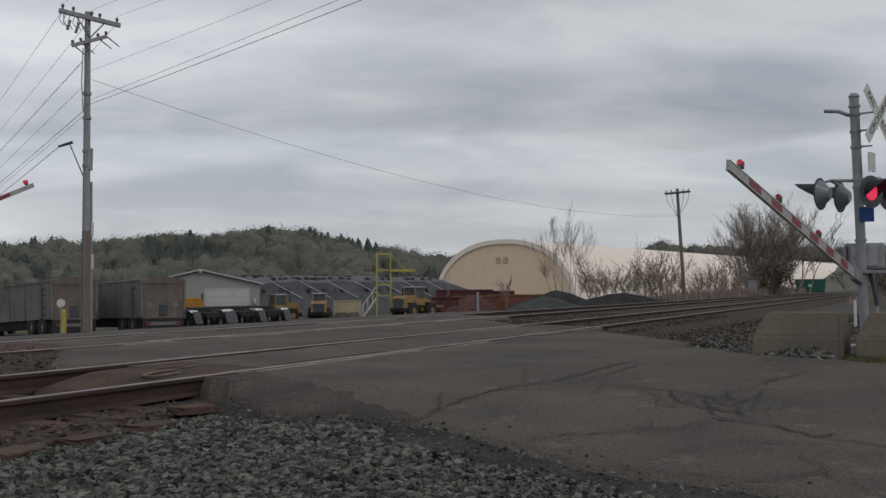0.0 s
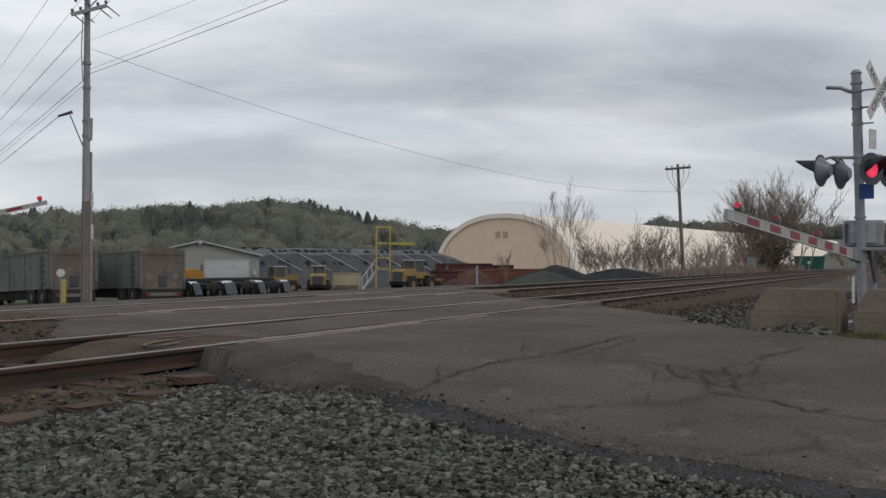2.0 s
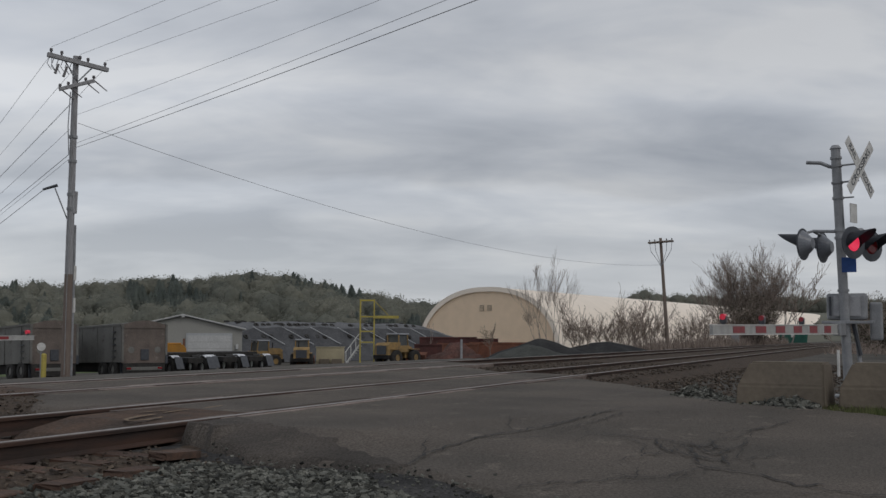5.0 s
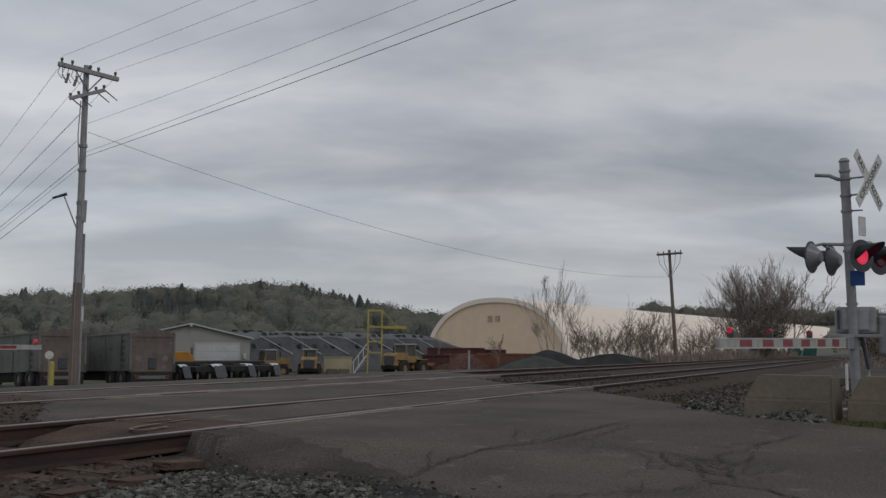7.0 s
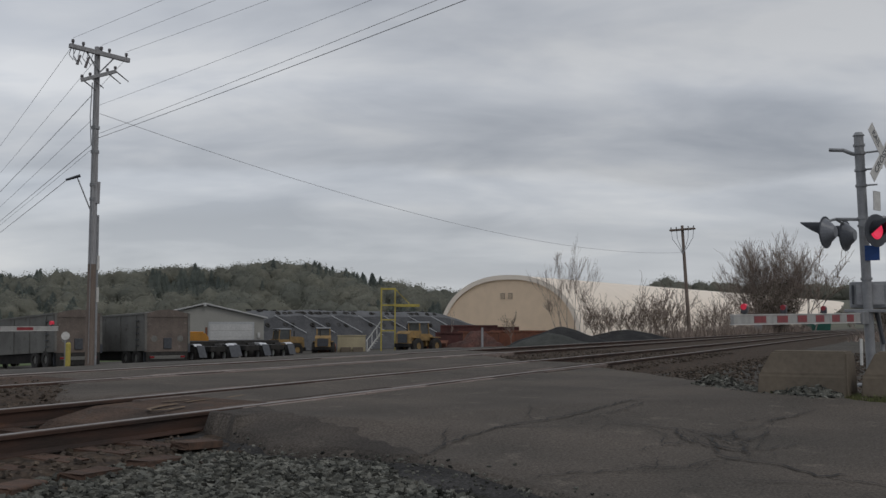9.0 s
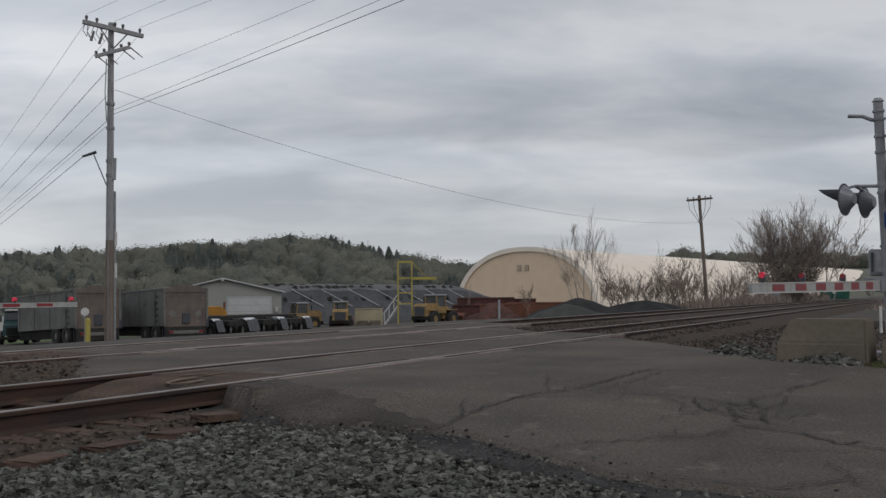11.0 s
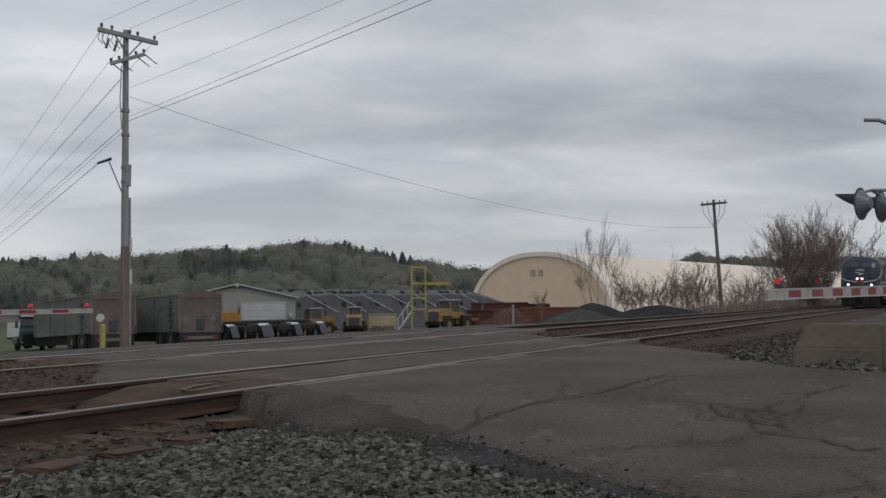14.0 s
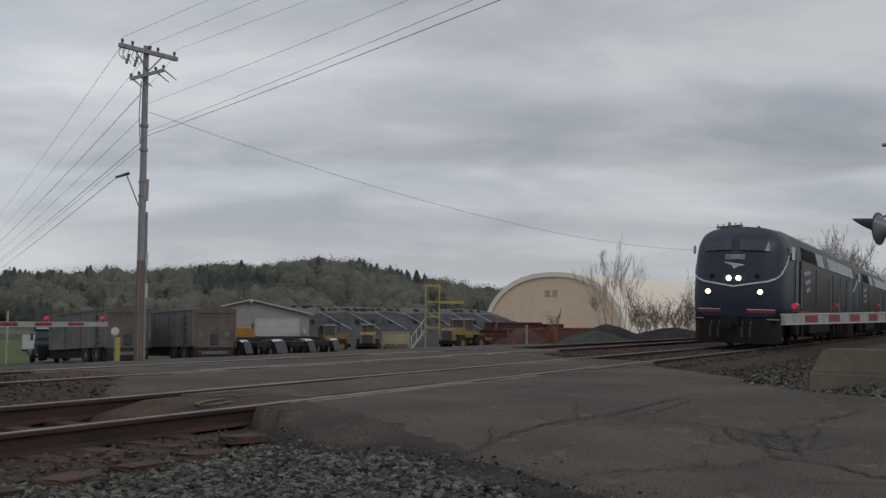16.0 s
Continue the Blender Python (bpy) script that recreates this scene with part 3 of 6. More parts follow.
RAIL = [(-0.075, -0.172), (0.075, -0.172), (0.072, -0.160), (0.012, -0.140), (0.010, -0.045), (0.036, -0.034), (0.036, -0.008),
        (0.028, 0.0), (-0.028, 0.0), (-0.036, -0.008), (-0.036, -0.034), (-0.010, -0.045), (-0.012, -0.140), (-0.072, -0.160)]


CANT = {7.12: (0.0225, 1.62), 11.42: (0.08, 1.5)}


def track_pose(yc):
    z, tilt = CANT[yc]
    return pose(0, yc, z, tilt, 0, 0)


def bend(x):
    """Sideways offset of the tracks, which curve away far along."""
    return -max(0.0, x - 85) ** 2 / 1200


def sweep(profile, xs):
    """A closed outline of (y, z) carried along the curving track."""
    bm = bmesh.new()
    rings = [[bm.verts.new((x, u + bend(x), v)) for u, v in profile] for x in xs]
    n = len(profile)
    for a, b in zip(rings, rings[1:]):
        for i in range(n):
            bm.faces.new((a[i], a[(i + 1) % n], b[(i + 1) % n], b[i]))
    bm.faces.new(rings[0][::-1])
    bm.faces.new(rings[-1])
    bmesh.ops.recalc_face_normals(bm, faces=bm.faces)
    return bm


TRACK_XS = [-60, 85] + [85 + 9 * i for i in range(1, 62)]


def make_track(name, yc, label):
    tr = thing(name, track_pose(yc), label, "railway track", kind="structure")
    for s in (-1, 1):
        y = s * GAUGE / 2
        body = [(y + u, v - 0.004) for u, v in RAIL]
        part("rail", sweep(body, TRACK_XS), "rail", tr)
        part("rail_head", sweep([(y - 0.031, -0.010), (y + 0.031, -0.010), (y + 0.026, 0.001), (y - 0.026, 0.001)], TRACK_XS), "railhead", tr, "worn shiny running surface")
    return tr


TRACKS = [make_track("track_near", TRACK_Y[0], "rusty steel railway track with timber ties on ballast"),
          make_track("track_far", TRACK_Y[1], "second rusty railway track beside the first")]


def tie_mesh(seed):
    rng = random.Random(seed)
    bm = box(-0.115, 0.115, -1.3, 1.3, -0.17, 0.0, 0.012)
    for v in bm.verts:
        v.co += Vector((rng.uniform(-0.01, 0.01), rng.uniform(-0.03, 0.03), rng.uniform(-0.008, 0.008)))
    me = bpy.data.meshes.new("tie")
    bm.to_mesh(me)
    bm.free()
    me.materials.append(M["tie"])
    return me


def make_ties():
    meshes = [tie_mesh(i) for i in range(4)]
    rng = random.Random(5)
    for yc, tr in zip(TRACK_Y, TRACKS):
        x = -4.0
        while x < 70:
            if not (ROAD_X[0] + 0.2 < x < ROAD_X[1] - 0.2):
                t = new("tie", meshes[rng.randrange(4)])
                t.parent = tr
                t.location = (x, rng.uniform(-0.05, 0.05), -0.176 + rng.uniform(-0.006, 0.004))
                t.rotation_euler = (0, 0, rng.uniform(-0.02, 0.02))
            x += 0.52


make_ties()


def make_crossing(yc, x0, x1):
    """Timber planks beside each rail, a dark flangeway inside it and an asphalt panel between."""
    cr = thing("crossing_surface", track_pose(yc), "road crossing panel with rust-pink timber planks along the rails", "level crossing", kind="structure")
    rng = random.Random(int(yc * 10))
    yc = 0.0
    part("stained_panel", prism([(x0 - 1.25, -0.23), (x0 - 1.05, -0.13), (x0 - 0.45, -0.035), (x0 + 0.9, -0.014), (x0 + 0.9, -0.2)], "y", yc - 0.6, yc + 0.6), "rust_panel", cr, "rust-brown stained end of the panel")
    part("panel", prism([(x0 + 0.9, -0.23), (x0 + 0.9, -0.016), (x0 + 1.2, -0.012), (x1, -0.006), (x1 + 0.5, -0.16), (x1 + 0.5, -0.23)], "y", yc - 0.525, yc + 0.525), "asphalt", cr, "worn asphalt panel")
    for s in (-1, 1):
        yr = yc + s * GAUGE / 2
        for side, y0, y1 in ((0, yr + s * 0.066, yr + s * 0.17), (1, yr - s * 0.115, yr - s * 0.22)):
            x = x0 + rng.uniform(0, 0.4)
            while x < x1:
                ln = min(rng.choice((1.2, 1.8, 2.4)), x1 - x)
                b = box(x, x + ln - 0.012, min(y0, y1), max(y0, y1), -0.15, -0.006 + rng.uniform(-0.012, 0.006), 0.008)
                part("plank", b, "plank", cr)
                x += ln
        part("flangeway", box(x0, x1, min(yr - s * 0.04, yr - s * 0.112), max(yr - s * 0.04, yr - s * 0.112), -0.12, -0.045), "gap", cr)
    return cr


make_crossing(TRACK_Y[0], 8.45, 21.5)
make_crossing(TRACK_Y[1], 10.2, 27.0)


def paint_loop():
    vs = tube([(8.55, 7.12, 0), (8.25, 7.08, 0), (7.95, 6.97, 0), (7.86, 6.86, 0), (8.05, 6.80, 0), (8.35, 6.86, 0)], 0.026, 4)
    tube([(8.75, 7.16, 0), (9.0, 7.2, 0), (9.2, 7.2, 0)], 0.024, 4, vs)
    tube([(9.5, 7.2, 0), (9.9, 7.26, 0)], 0.022, 4, vs)
    tube([(8.6, 7.36, 0), (9.0, 7.32, 0)], 0.02, 4, vs)
    for v in vs.verts:
        v.co.z = 0.0225 + (v.co.y - 7.12) * 0.0283 - 0.012 + v.co.z * 0.12
    ob = part("paint_mark", vs, "paint_mark")
    tagged(ob, "faded orange sprayed loop mark on the crossing panel", "paint mark", kind="structure")


paint_loop()


# ---- ballast stones ----
def stones(name, spots, material, label, seed):
    """Crushed stones: squashed, twisted lumps at (x, y, z, size)."""
    rng = np.random.default_rng(seed)
    base = np.array([(x, y, z) for x in (-1, 1) for y in (-1, 1) for z in (-1, 1)], float) * 0.5
    quads = [(0, 1, 3, 2), (4, 6, 7, 5), (0, 4, 5, 1), (2, 3, 7, 6), (0, 2, 6, 4), (1, 5, 7, 3)]
    vs, fs = [], []
    for x, y, z, s in spots:
        q = base * rng.uniform(0.6, 1.1, (8, 1)) + rng.normal(0, 0.09, (8, 3))
        q *= np.array([rng.uniform(0.8, 1.35), rng.uniform(0.65, 1.05), rng.uniform(0.45, 0.78)]) * s
        rm = np.array(Euler((rng.normal(0, 0.30), rng.normal(0, 0.30), rng.uniform(0, 6.3))).to_matrix())
        q = q @ rm.T + (x, y, z)
        o = len(vs)
        vs += q.tolist()
        fs += [tuple(o + i for i in f) for f in quads]
    ob = data_part(name, vs, fs, material)
    return tagged(ob, label, "ballast", kind="stuff")


def make_ballast():
    rng = random.Random(11)
    near, rusty, far, mid = [], [], [], []
    tries = 0
    while tries < 80000:
        tries += 1
        x, y = rng.uniform(1.6, 7.1), rng.uniform(-0.6, 5.6)
        d = math.hypot(x, y)
        if d < 2.4 or inside(x, y, NEAR_EDGE + FAR_EDGE) or (inside(x, y, CRUMB) and rng.random() < 0.8) or rng.random() > min(1.0, 1.35 - d / 14):
            continue
        # thins out towards the trodden gravel next to the road
        if y < 2.2 and x > 4.6 and rng.random() < (2.4 - y) * 0.26:
            continue
        s = rng.uniform(0.028, 0.060) if rng.random() < 0.8 else rng.uniform(0.018, 0.03)
        if y < 2.5 and x > 4.2:
            s *= 0.62 + 0.1 * max(0.0, y)
        if inside(x, y, CRUMB):
            s *= 0.4
        near.append((x, y, base_z(x, y) + rng.uniform(0.008, 0.042), s))
    for _ in range(9500):
        x, y = rng.uniform(2.0, 11.5), rng.uniform(5.1, 14.0)
        if min(abs(y - c) for c in (6.37, 7.87, 10.67, 12.17)) < 0.06 or x > 7.4 + max(0, y - 6) * 0.62 or math.hypot(x, y) > 17:
            continue
        rusty.append((x, y, base_z(x, y) + 0.035 + rng.uniform(-0.02, 0.012), rng.uniform(0.024, 0.050)))
    for _ in range(11000):
        x, y = rng.uniform(12.4, 34), rng.uniform(0.6, 10.4)
        if inside(x, y, NEAR_EDGE + FAR_EDGE) or (x < 22 and y > 6.2) or y > 10.4 or min(abs(y - c) for c in (6.37, 7.87)) < 0.09:
            continue
        if x < 18 and y < 2.4 and rng.random() < 0.3:
            continue
        far.append((x, y, base_z(x, y) + rng.uniform(0.0, 0.04) + (0.125 if x > 20.6 and y > 5.5 else 0.0), rng.uniform(0.026, 0.06)))
    for _ in range(1900):
        u = rng.uniform(-0.1, 1.15)
        v = abs(rng.gauss(0, 0.24))
        x, y = 12.9 + 1.75 * u - 0.62 * v, 1.0 + 1.5 * u + 0.75 * v
        h = 0.17 * max(0.0, 1 - v / 0.5) * (0.6 + 0.4 * math.sin(u * 7))
        mid.append((x, y, base_z(x, y) + 0.04 + rng.uniform(0, 1) * h, rng.uniform(0.028, 0.075)))
    # loose pebbles and crumbs along the road's broken edge
    for (xa, ya), (xb, yb) in zip(NEAR_EDGE, NEAR_EDGE[1:]):
        for _ in range(int(70 * math.hypot(xb - xa, yb - ya))):
            u = rng.random()
            x, y = xa + (xb - xa) * u + rng.gauss(0, 0.22), ya + (yb - ya) * u + rng.gauss(0, 0.22)
            if 2.5 < math.hypot(x, y) < 14 and y < 5.6 and (rng.random() < 0.10 or not inside(x, y, NEAR_EDGE + FAR_EDGE)):
                near.append((x, y, max(road_z(x, y), base_z(x, y)) + 0.003, rng.uniform(0.010, 0.030)))
    stones("ballast_stones", near, "stone", "grey-green crushed ballast stones beside the track", 1)
    stones("stained_ballast_stones", rusty, "rusty_stone", "rust-stained ballast stones between the rails", 2)
    stones("shoulder_stones", far, "rusty_stone", "crushed stones on the track shoulder", 3)
    stones("stone_heap", mid, "stone", "loose heap of broken stones at the road edge", 4)
    # loose timber offcuts by the tie ends
    for k, (x, y, a, ln) in enumerate([(5.6, 5.42, 12, 0.5), (6.3, 5.45, 5, 0.45), (4.9, 5.4, 20, 0.5), (7.0, 5.6, -8, 0.4), (4.2, 5.35, 7, 0.5)]):
        b = box(-ln / 2, ln / 2, -0.10, 0.10, -0.03, 0.03, 0.01)
        for v in b.verts:
            v.co += Vector((rng.uniform(-0.02, 0.02), rng.uniform(-0.01, 0.01), rng.uniform(-0.004, 0.004)))
        ob = part("timber_offcut", b, "tie")
        ob.matrix_world = pose(x, y, base_z(x, y) + 0.05, 2, 2, a)
        tagged(ob, "broken rust-brown timber offcut lying in ballast", "timber", "timber offcuts by the rail")


make_ballast()


# ---- concrete blocks and weeds at the road edge ----
def make_blocks():
    for k, (xa, ya, xb, yb, h) in enumerate([(13.5, 1.86, 13.35, 0.80, 0.55), (13.42, 0.68, 13.3, -1.1, 0.55)]):
        ln = math.hypot(xb - xa, yb - ya)
        prof = [(-0.30, 0.0), (0.30, 0.0), (0.29, 0.26), (0.22, h), (-0.22, h), (-0.29, 0.26)]
        b = prism(prof, "y", 0, ln)
        for v in b.verts:
            if v.co.z > 0.4:
                v.co.y += 0.17 if v.co.y < 0.1 else -0.02
        bmesh.ops.bevel(b, geom=list(b.edges), offset=0.025, segments=2, affect="EDGES")
        ob = part("concrete_block", b, "concrete")
        ob.matrix_world = pose(xa, ya, -0.03, 0, 0, math.degrees(math.atan2(yb - ya, xb - xa)) - 90)
        tagged(ob, "stained concrete barrier block at the road edge", "barrier", "concrete blocks")
        for u in (0.3, 0.72):
            hole = part("lifting_hole", rod((-0.29, ln * u, 0.3), (-0.24, ln * u, 0.305), 0.022, seg=8), "gap", ob)
    rng = random.Random(3)
    vs, fs = [], []
    for _ in range(4200):
        y = rng.uniform(-1.0, 1.9)
        x = 12.45 + max(0, y) * 0.35 + rng.uniform(0.05, 0.75)
        if rng.random() < 0.5 * max(0, y - 0.8):
            continue
        a, h, w = rng.uniform(0, 6.3), rng.uniform(0.03, 0.11), rng.uniform(0.004, 0.009)
        lx, ly = rng.uniform(-0.04, 0.04), rng.uniform(-0.04, 0.04)
        z = base_z(x, y) + 0.01
        o = len(vs)
        vs += [(x - w * math.cos(a), y - w * math.sin(a), z), (x + w * math.cos(a), y + w * math.sin(a), z), (x + lx, y + ly, z + h)]
        fs.append((o, o + 1, o + 2))
    tagged(data_part("weeds", vs, fs, "blade"), "short green weeds in front of the concrete blocks", "grass", kind="stuff")


make_blocks()


# ---- crossing signals ----
def text_part(body, size, m, material, parent, name="lettering", sx=1.0):
    cu = bpy.data.curves.new(name, "FONT")
    cu.body, cu.size, cu.align_x, cu.align_y, cu.extrude = body, size, "CENTER", "CENTER", 0.002
    ob = new(name, cu)
    cu.materials.append(M[material])
    ob.parent = parent
    ob.matrix_local = m @ Matrix.Diagonal((sx, 1, 1, 1))
    return ob


def facing(x, y, z, az):
    """Local x to the right and y up as seen by someone the face looks at; z out of the face, towards azimuth az."""
    return Matrix.Translation((x, y, z)) @ Matrix.Rotation(radians(az + 90), 4, "Z") @ Matrix.Rotation(radians(90), 4, "X")


def flasher(parent, x, y, z, az, lit):
    m = facing(x, y, z, az)
    bg = rod((0, 0, 0), (0, 0, 0.012), 0.235, seg=28)
    bgo = part("backing_disc", bg, "signal_black", parent, "round black backing disc")
    bgo.matrix_local = m
    part("housing", rod((0, 0, -0.14), (0, 0, 0), 0.08, 0.205, 22), "signal_grey", bgo, "grey bowl-shaped lamp housing")
    part("lens", rod((0, 0, 0.012), (0, 0, 0.03), 0.125, 0.10, 22), "red_glow" if lit else "red_lens", bgo, "red lens")
    vis = bmesh.new()
    n = 16
    a = [vis.verts.new((0.15 * math.cos(math.pi * (-0.15 + 1.3 * i / n)), 0.15 * math.sin(math.pi * (-0.15 + 1.3 * i / n)), 0.012)) for i in range(n + 1)]
    b = [vis.verts.new((0.13 * math.cos(math.pi * (-0.15 + 1.3 * i / n)), 0.13 * math.sin(math.pi * (-0.15 + 1.3 * i / n)) + 0.045, 0.08 + 0.30 * math.sin(math.pi * i / n))) for i in range(n + 1)]
    for i in range(n):
        vis.faces.new((a[i], a[i + 1], b[i + 1], b[i]))
    bmesh.ops.solidify(vis, geom=vis.faces[:], thickness=0.006)
    part("visor", vis, "signal_black", bgo)
    return bgo


def gate_arm(parent, length, base_h, tip_h, lamps, lit, pivot, lens_r=0.030):
    """Arm along local +x from its pivot; the keyed part of the gate."""
    prof = [(0.35, -base_h / 2), (length, -tip_h / 2), (length, tip_h / 2), (0.35, base_h / 2)]
    arm = part("gate_arm", prism(prof, "y", -0.016, 0.016), "arm_white", parent, "red and white striped gate arm")
    arm.matrix_local = pivot
    x, k, st = length - 0.235, 0, 0.4064
    while x - st > 0.7:
        if k % 2 == 1:
            hh = [(base_h + (tip_h - base_h) * ((u - 0.35) / (length - 0.35))) / 2 - 0.012 for u in (x - st, x)]
            part("red_stripe", prism([(x - st, -hh[0]), (x, -hh[1]), (x, hh[1]), (x - st, hh[0])], "y", -0.019, 0.019), "red", arm)
        x -= st
        k += 1
    for k, d in enumerate(lamps):
        u = length - d
        l = part("arm_lamp", rod((u, 0, tip_h / 2), (u, 0, tip_h / 2 + 0.05), 0.02, seg=8), "black", arm)
        part("lamp_body", box(u - 0.03, u + 0.03, -0.034, 0.034, tip_h / 2 + 0.02, tip_h / 2 + 0.10, 0.014), "black", arm)
        part("lamp_lens", rod((u + 0.036, 0, tip_h / 2 + 0.085), (u - 0.036, 0, tip_h / 2 + 0.085), lens_r, seg=14), "arm_glow" if k in lit else "red_dim", arm, "red lamp lens")
    for sgn in (1, -1):
        e = [(0.35, sgn * base_h / 2), (length, sgn * tip_h / 2)]
        part("edge_trim", prism([e[0], e[1], (e[1][0], e[1][1] + sgn * 0.008), (e[0][0], e[0][1] + sgn * 0.008)], "y", -0.022, 0.022), "white", arm, "pale edge trim")
    part("bracket", box(-0.15, 0.5, -0.05, 0.05, -0.09, 0.09, 0.01), "galv", arm)
    return arm


def crossing_signal(m, label, lean, arm_az, arm_len, lamps, lit, face_az, arm_pivot, height=3.68, arm_h=(0.125, 0.088), lens_r=0.030):
    s = thing("crossing_signal", m, label, "crossing signal", "crossing signals")
    axis = lambda z: (0, lean * z, z)
    part("mast", rod(axis(0), axis(height), 0.068, seg=20), "galv", s, "grey galvanised steel mast")
    part("mast_cap", rod(axis(height), axis(height + 0.05), 0.085, 0.05, 16), "galv", s)
    for z in (0.12, 1.55, 2.33, 2.44, 2.92, 3.15, 3.40, 3.52):
        part("clamp", rod(axis(z), axis(z + 0.035), 0.083, seg=16), "galv", s)
    part("base_flange", box(-0.2, 0.2, -0.2, 0.2, 0, 0.05, 0.01), "galv", s)
    # crossbuck
    cb = facing(-0.06, lean * 3.3 - 0.32, 3.37, face_az)
    part("crossbuck_bracket", rod((0, lean * 3.4, 3.42), (-0.05, lean * 3.4 - 0.30, 3.43), 0.014, seg=8), "galv", s)
    part("crossbuck_bracket", rod((0, lean * 3.2, 3.17), (-0.05, lean * 3.2 - 0.30, 3.18), 0.014, seg=8), "galv", s)
    for k, a in enumerate((-45, 45)):
        bl = part("crossbuck_blade", box(-0.53, 0.53, -0.085, 0.085, -0.004 + 0.01 * k, 0.004 + 0.01 * k, 0.003), "white", s, "white crossbuck blade with black letters")
        bl.matrix_local = cb @ Matrix.Rotation(radians(a), 4, "Z")
        if k == 0:
            text_part("RAIL", 0.135, Matrix.Translation((-0.30, 0, 0.006)), "black", bl)
            text_part("ROAD", 0.135, Matrix.Translation((0.30, 0, 0.006)), "black", bl)
        else:
            text_part("CROSSING", 0.135, Matrix.Translation((0, 0, 0.017)), "black", bl, sx=1.25)
    # small weathered plate below it
    sp = part("small_sign", box(-0.10, 0.10, -0.14, 0.14, -0.003, 0.003, 0.01), "white", s, "small pale sign plate")
    sp.matrix_local = facing(-0.03, lean * 2.75 - 0.20, 2.70, face_az)
    part("sign_strap", rod((0, lean * 2.95, 2.94), (-0.03, lean * 2.95 - 0.22, 2.94), 0.012, seg=8), "galv", s)
    # bell arm to the far side
    part("bell_arm", tube([(0, lean * 3.45, 3.40), (0.0, lean * 3.45 + 0.10, 3.42), (0, lean * 3.45 + 0.22, 3.48), (0, lean * 3.45 + 0.42, 3.50)], 0.028, 8), "galv", s)
    # flashing lamps, two pairs
    lamp_az = face_az + 6
    c, d = math.cos(radians(lamp_az)), math.sin(radians(lamp_az))
    zl = 2.24
    for sgn, on in ((1, True), (-1, False)):
        az = lamp_az if sgn > 0 else lamp_az + 180
        yo = lean * zl - sgn * (0.29 if sgn > 0 else 0.38)
        part("lamp_arm", rod((0, lean * zl, zl + 0.20), (0, yo, zl + 0.22), 0.024, seg=10), "galv", s)
        for k in (-1, 1):
            x, y = k * 0.36 * -d, yo + k * 0.36 * c
            part("lamp_crossarm", rod((0, yo, zl + 0.22), (x * 0.95, y, zl + 0.16), 0.02, seg=8), "galv", s)
            flasher(s, x, y, zl, az - 20 if sgn > 0 else az, on and k == -1)
    # blue notice plate
    part("notice_plate", box(-0.09, -0.08, lean * 1.95 - 0.2, lean * 1.95 + 0.0, 1.83, 2.05, 0.003), "blue", s, "blue notice plate")
    # gate mechanism
    mech = part("gate_mechanism", box(0.05, 0.45, lean * 1.3 - 0.31, lean * 1.3 + 0.25, 1.14, 1.53, 0.04), "galv", s, "grey gate mechanism box")
    part("cover", box(0.03, 0.05, lean * 1.3 - 0.22, lean * 1.3 + 0.15, 1.19, 1.49, 0.008), "aluminium", mech)
    part("hinge", rod((0.03, lean * 1.3 + 0.2, 1.2), (0.03, lean * 1.3 + 0.2, 1.48), 0.018, seg=8), "black", mech)
    part("support_bar", box(-0.09, 0.02, lean * 1.08 - 0.40, lean * 1.08 + 0.32, 1.08, 1.125, 0.008), "galv", s)
    part("side_box", box(0.22, 0.46, lean * 1.0 - 0.50, lean * 1.0 - 0.325, 0.84, 1.40, 0.03), "galv", s, "pale counterweight box")
    part("cable_pipe", tube([(0.1, lean - 0.12, 1.1), (0.1, lean - 0.16, 0.75), (0.05, -0.17, 0.3), (0.05, -0.17, 0)], 0.03, 8), "galv", s)
    part("brace", rod((0.05, lean - 0.1, 1.1), (0.05, -0.17, 0.62), 0.03, seg=8), "black", s)
    part("drop_rod", rod((-0.2, lean + 0.10, 0.70), (-0.2, lean + 0.10, 0.32), 0.02, seg=8), "white", s, "white push rod")
    arm = gate_arm(s, arm_len, *arm_h, lamps, lit, arm_pivot, lens_r)
    return s, arm


SIG_A = (16.05, 0.70, -0.06)
ARM_A_AZ, ARM_A_PIVOT = 171.2, (0.03, 0.05, 1.00)
SIG_B = (11.2, 18.96, -0.28)
ARM_B_AZ, ARM_B_PIVOT = -8.8, (0.0, 0.0, 1.0)


def arm_pose(pivot, az, up):
    return Matrix.Translation(pivot) @ Matrix.Rotation(radians(az), 4, "Z") @ Matrix.Rotation(radians(-up), 4, "Y")


signal_a, arm_a = crossing_signal(Matrix.Translation(SIG_A), "galvanised crossing signal mast with crossbuck, flashing lamps and gate arm", 0.024,
                                  ARM_A_AZ, 6.03, (0.39, 1.77, 3.55), (0,), 246, arm_pose(ARM_A_PIVOT, ARM_A_AZ, 10.7))
signal_b, arm_b = crossing_signal(Matrix.Translation(SIG_B), "crossing signal with striped gate arm beyond the tracks", 0.0,
                                  ARM_B_AZ, 6.3, (0.16, 1.58, 3.1), (0, 1), 66, arm_pose(ARM_B_PIVOT, ARM_B_AZ, 23.6), arm_h=(0.12, 0.085), lens_r=0.046)


# ---- utility poles and wires ----
def sag(p, q, drop, n=18):
    p, q = Vector(p), Vector(q)
    return [p.lerp(q, i / n) - Vector((0, 0, drop * 4 * (i / n) * (1 - i / n))) for i in range(n + 1)]


def insulator(parent, p, h=0.22):
    o = part("insulator", rod(p, (p[0], p[1], p[2] + h), 0.03, 0.05, 8), "porcelain", parent)
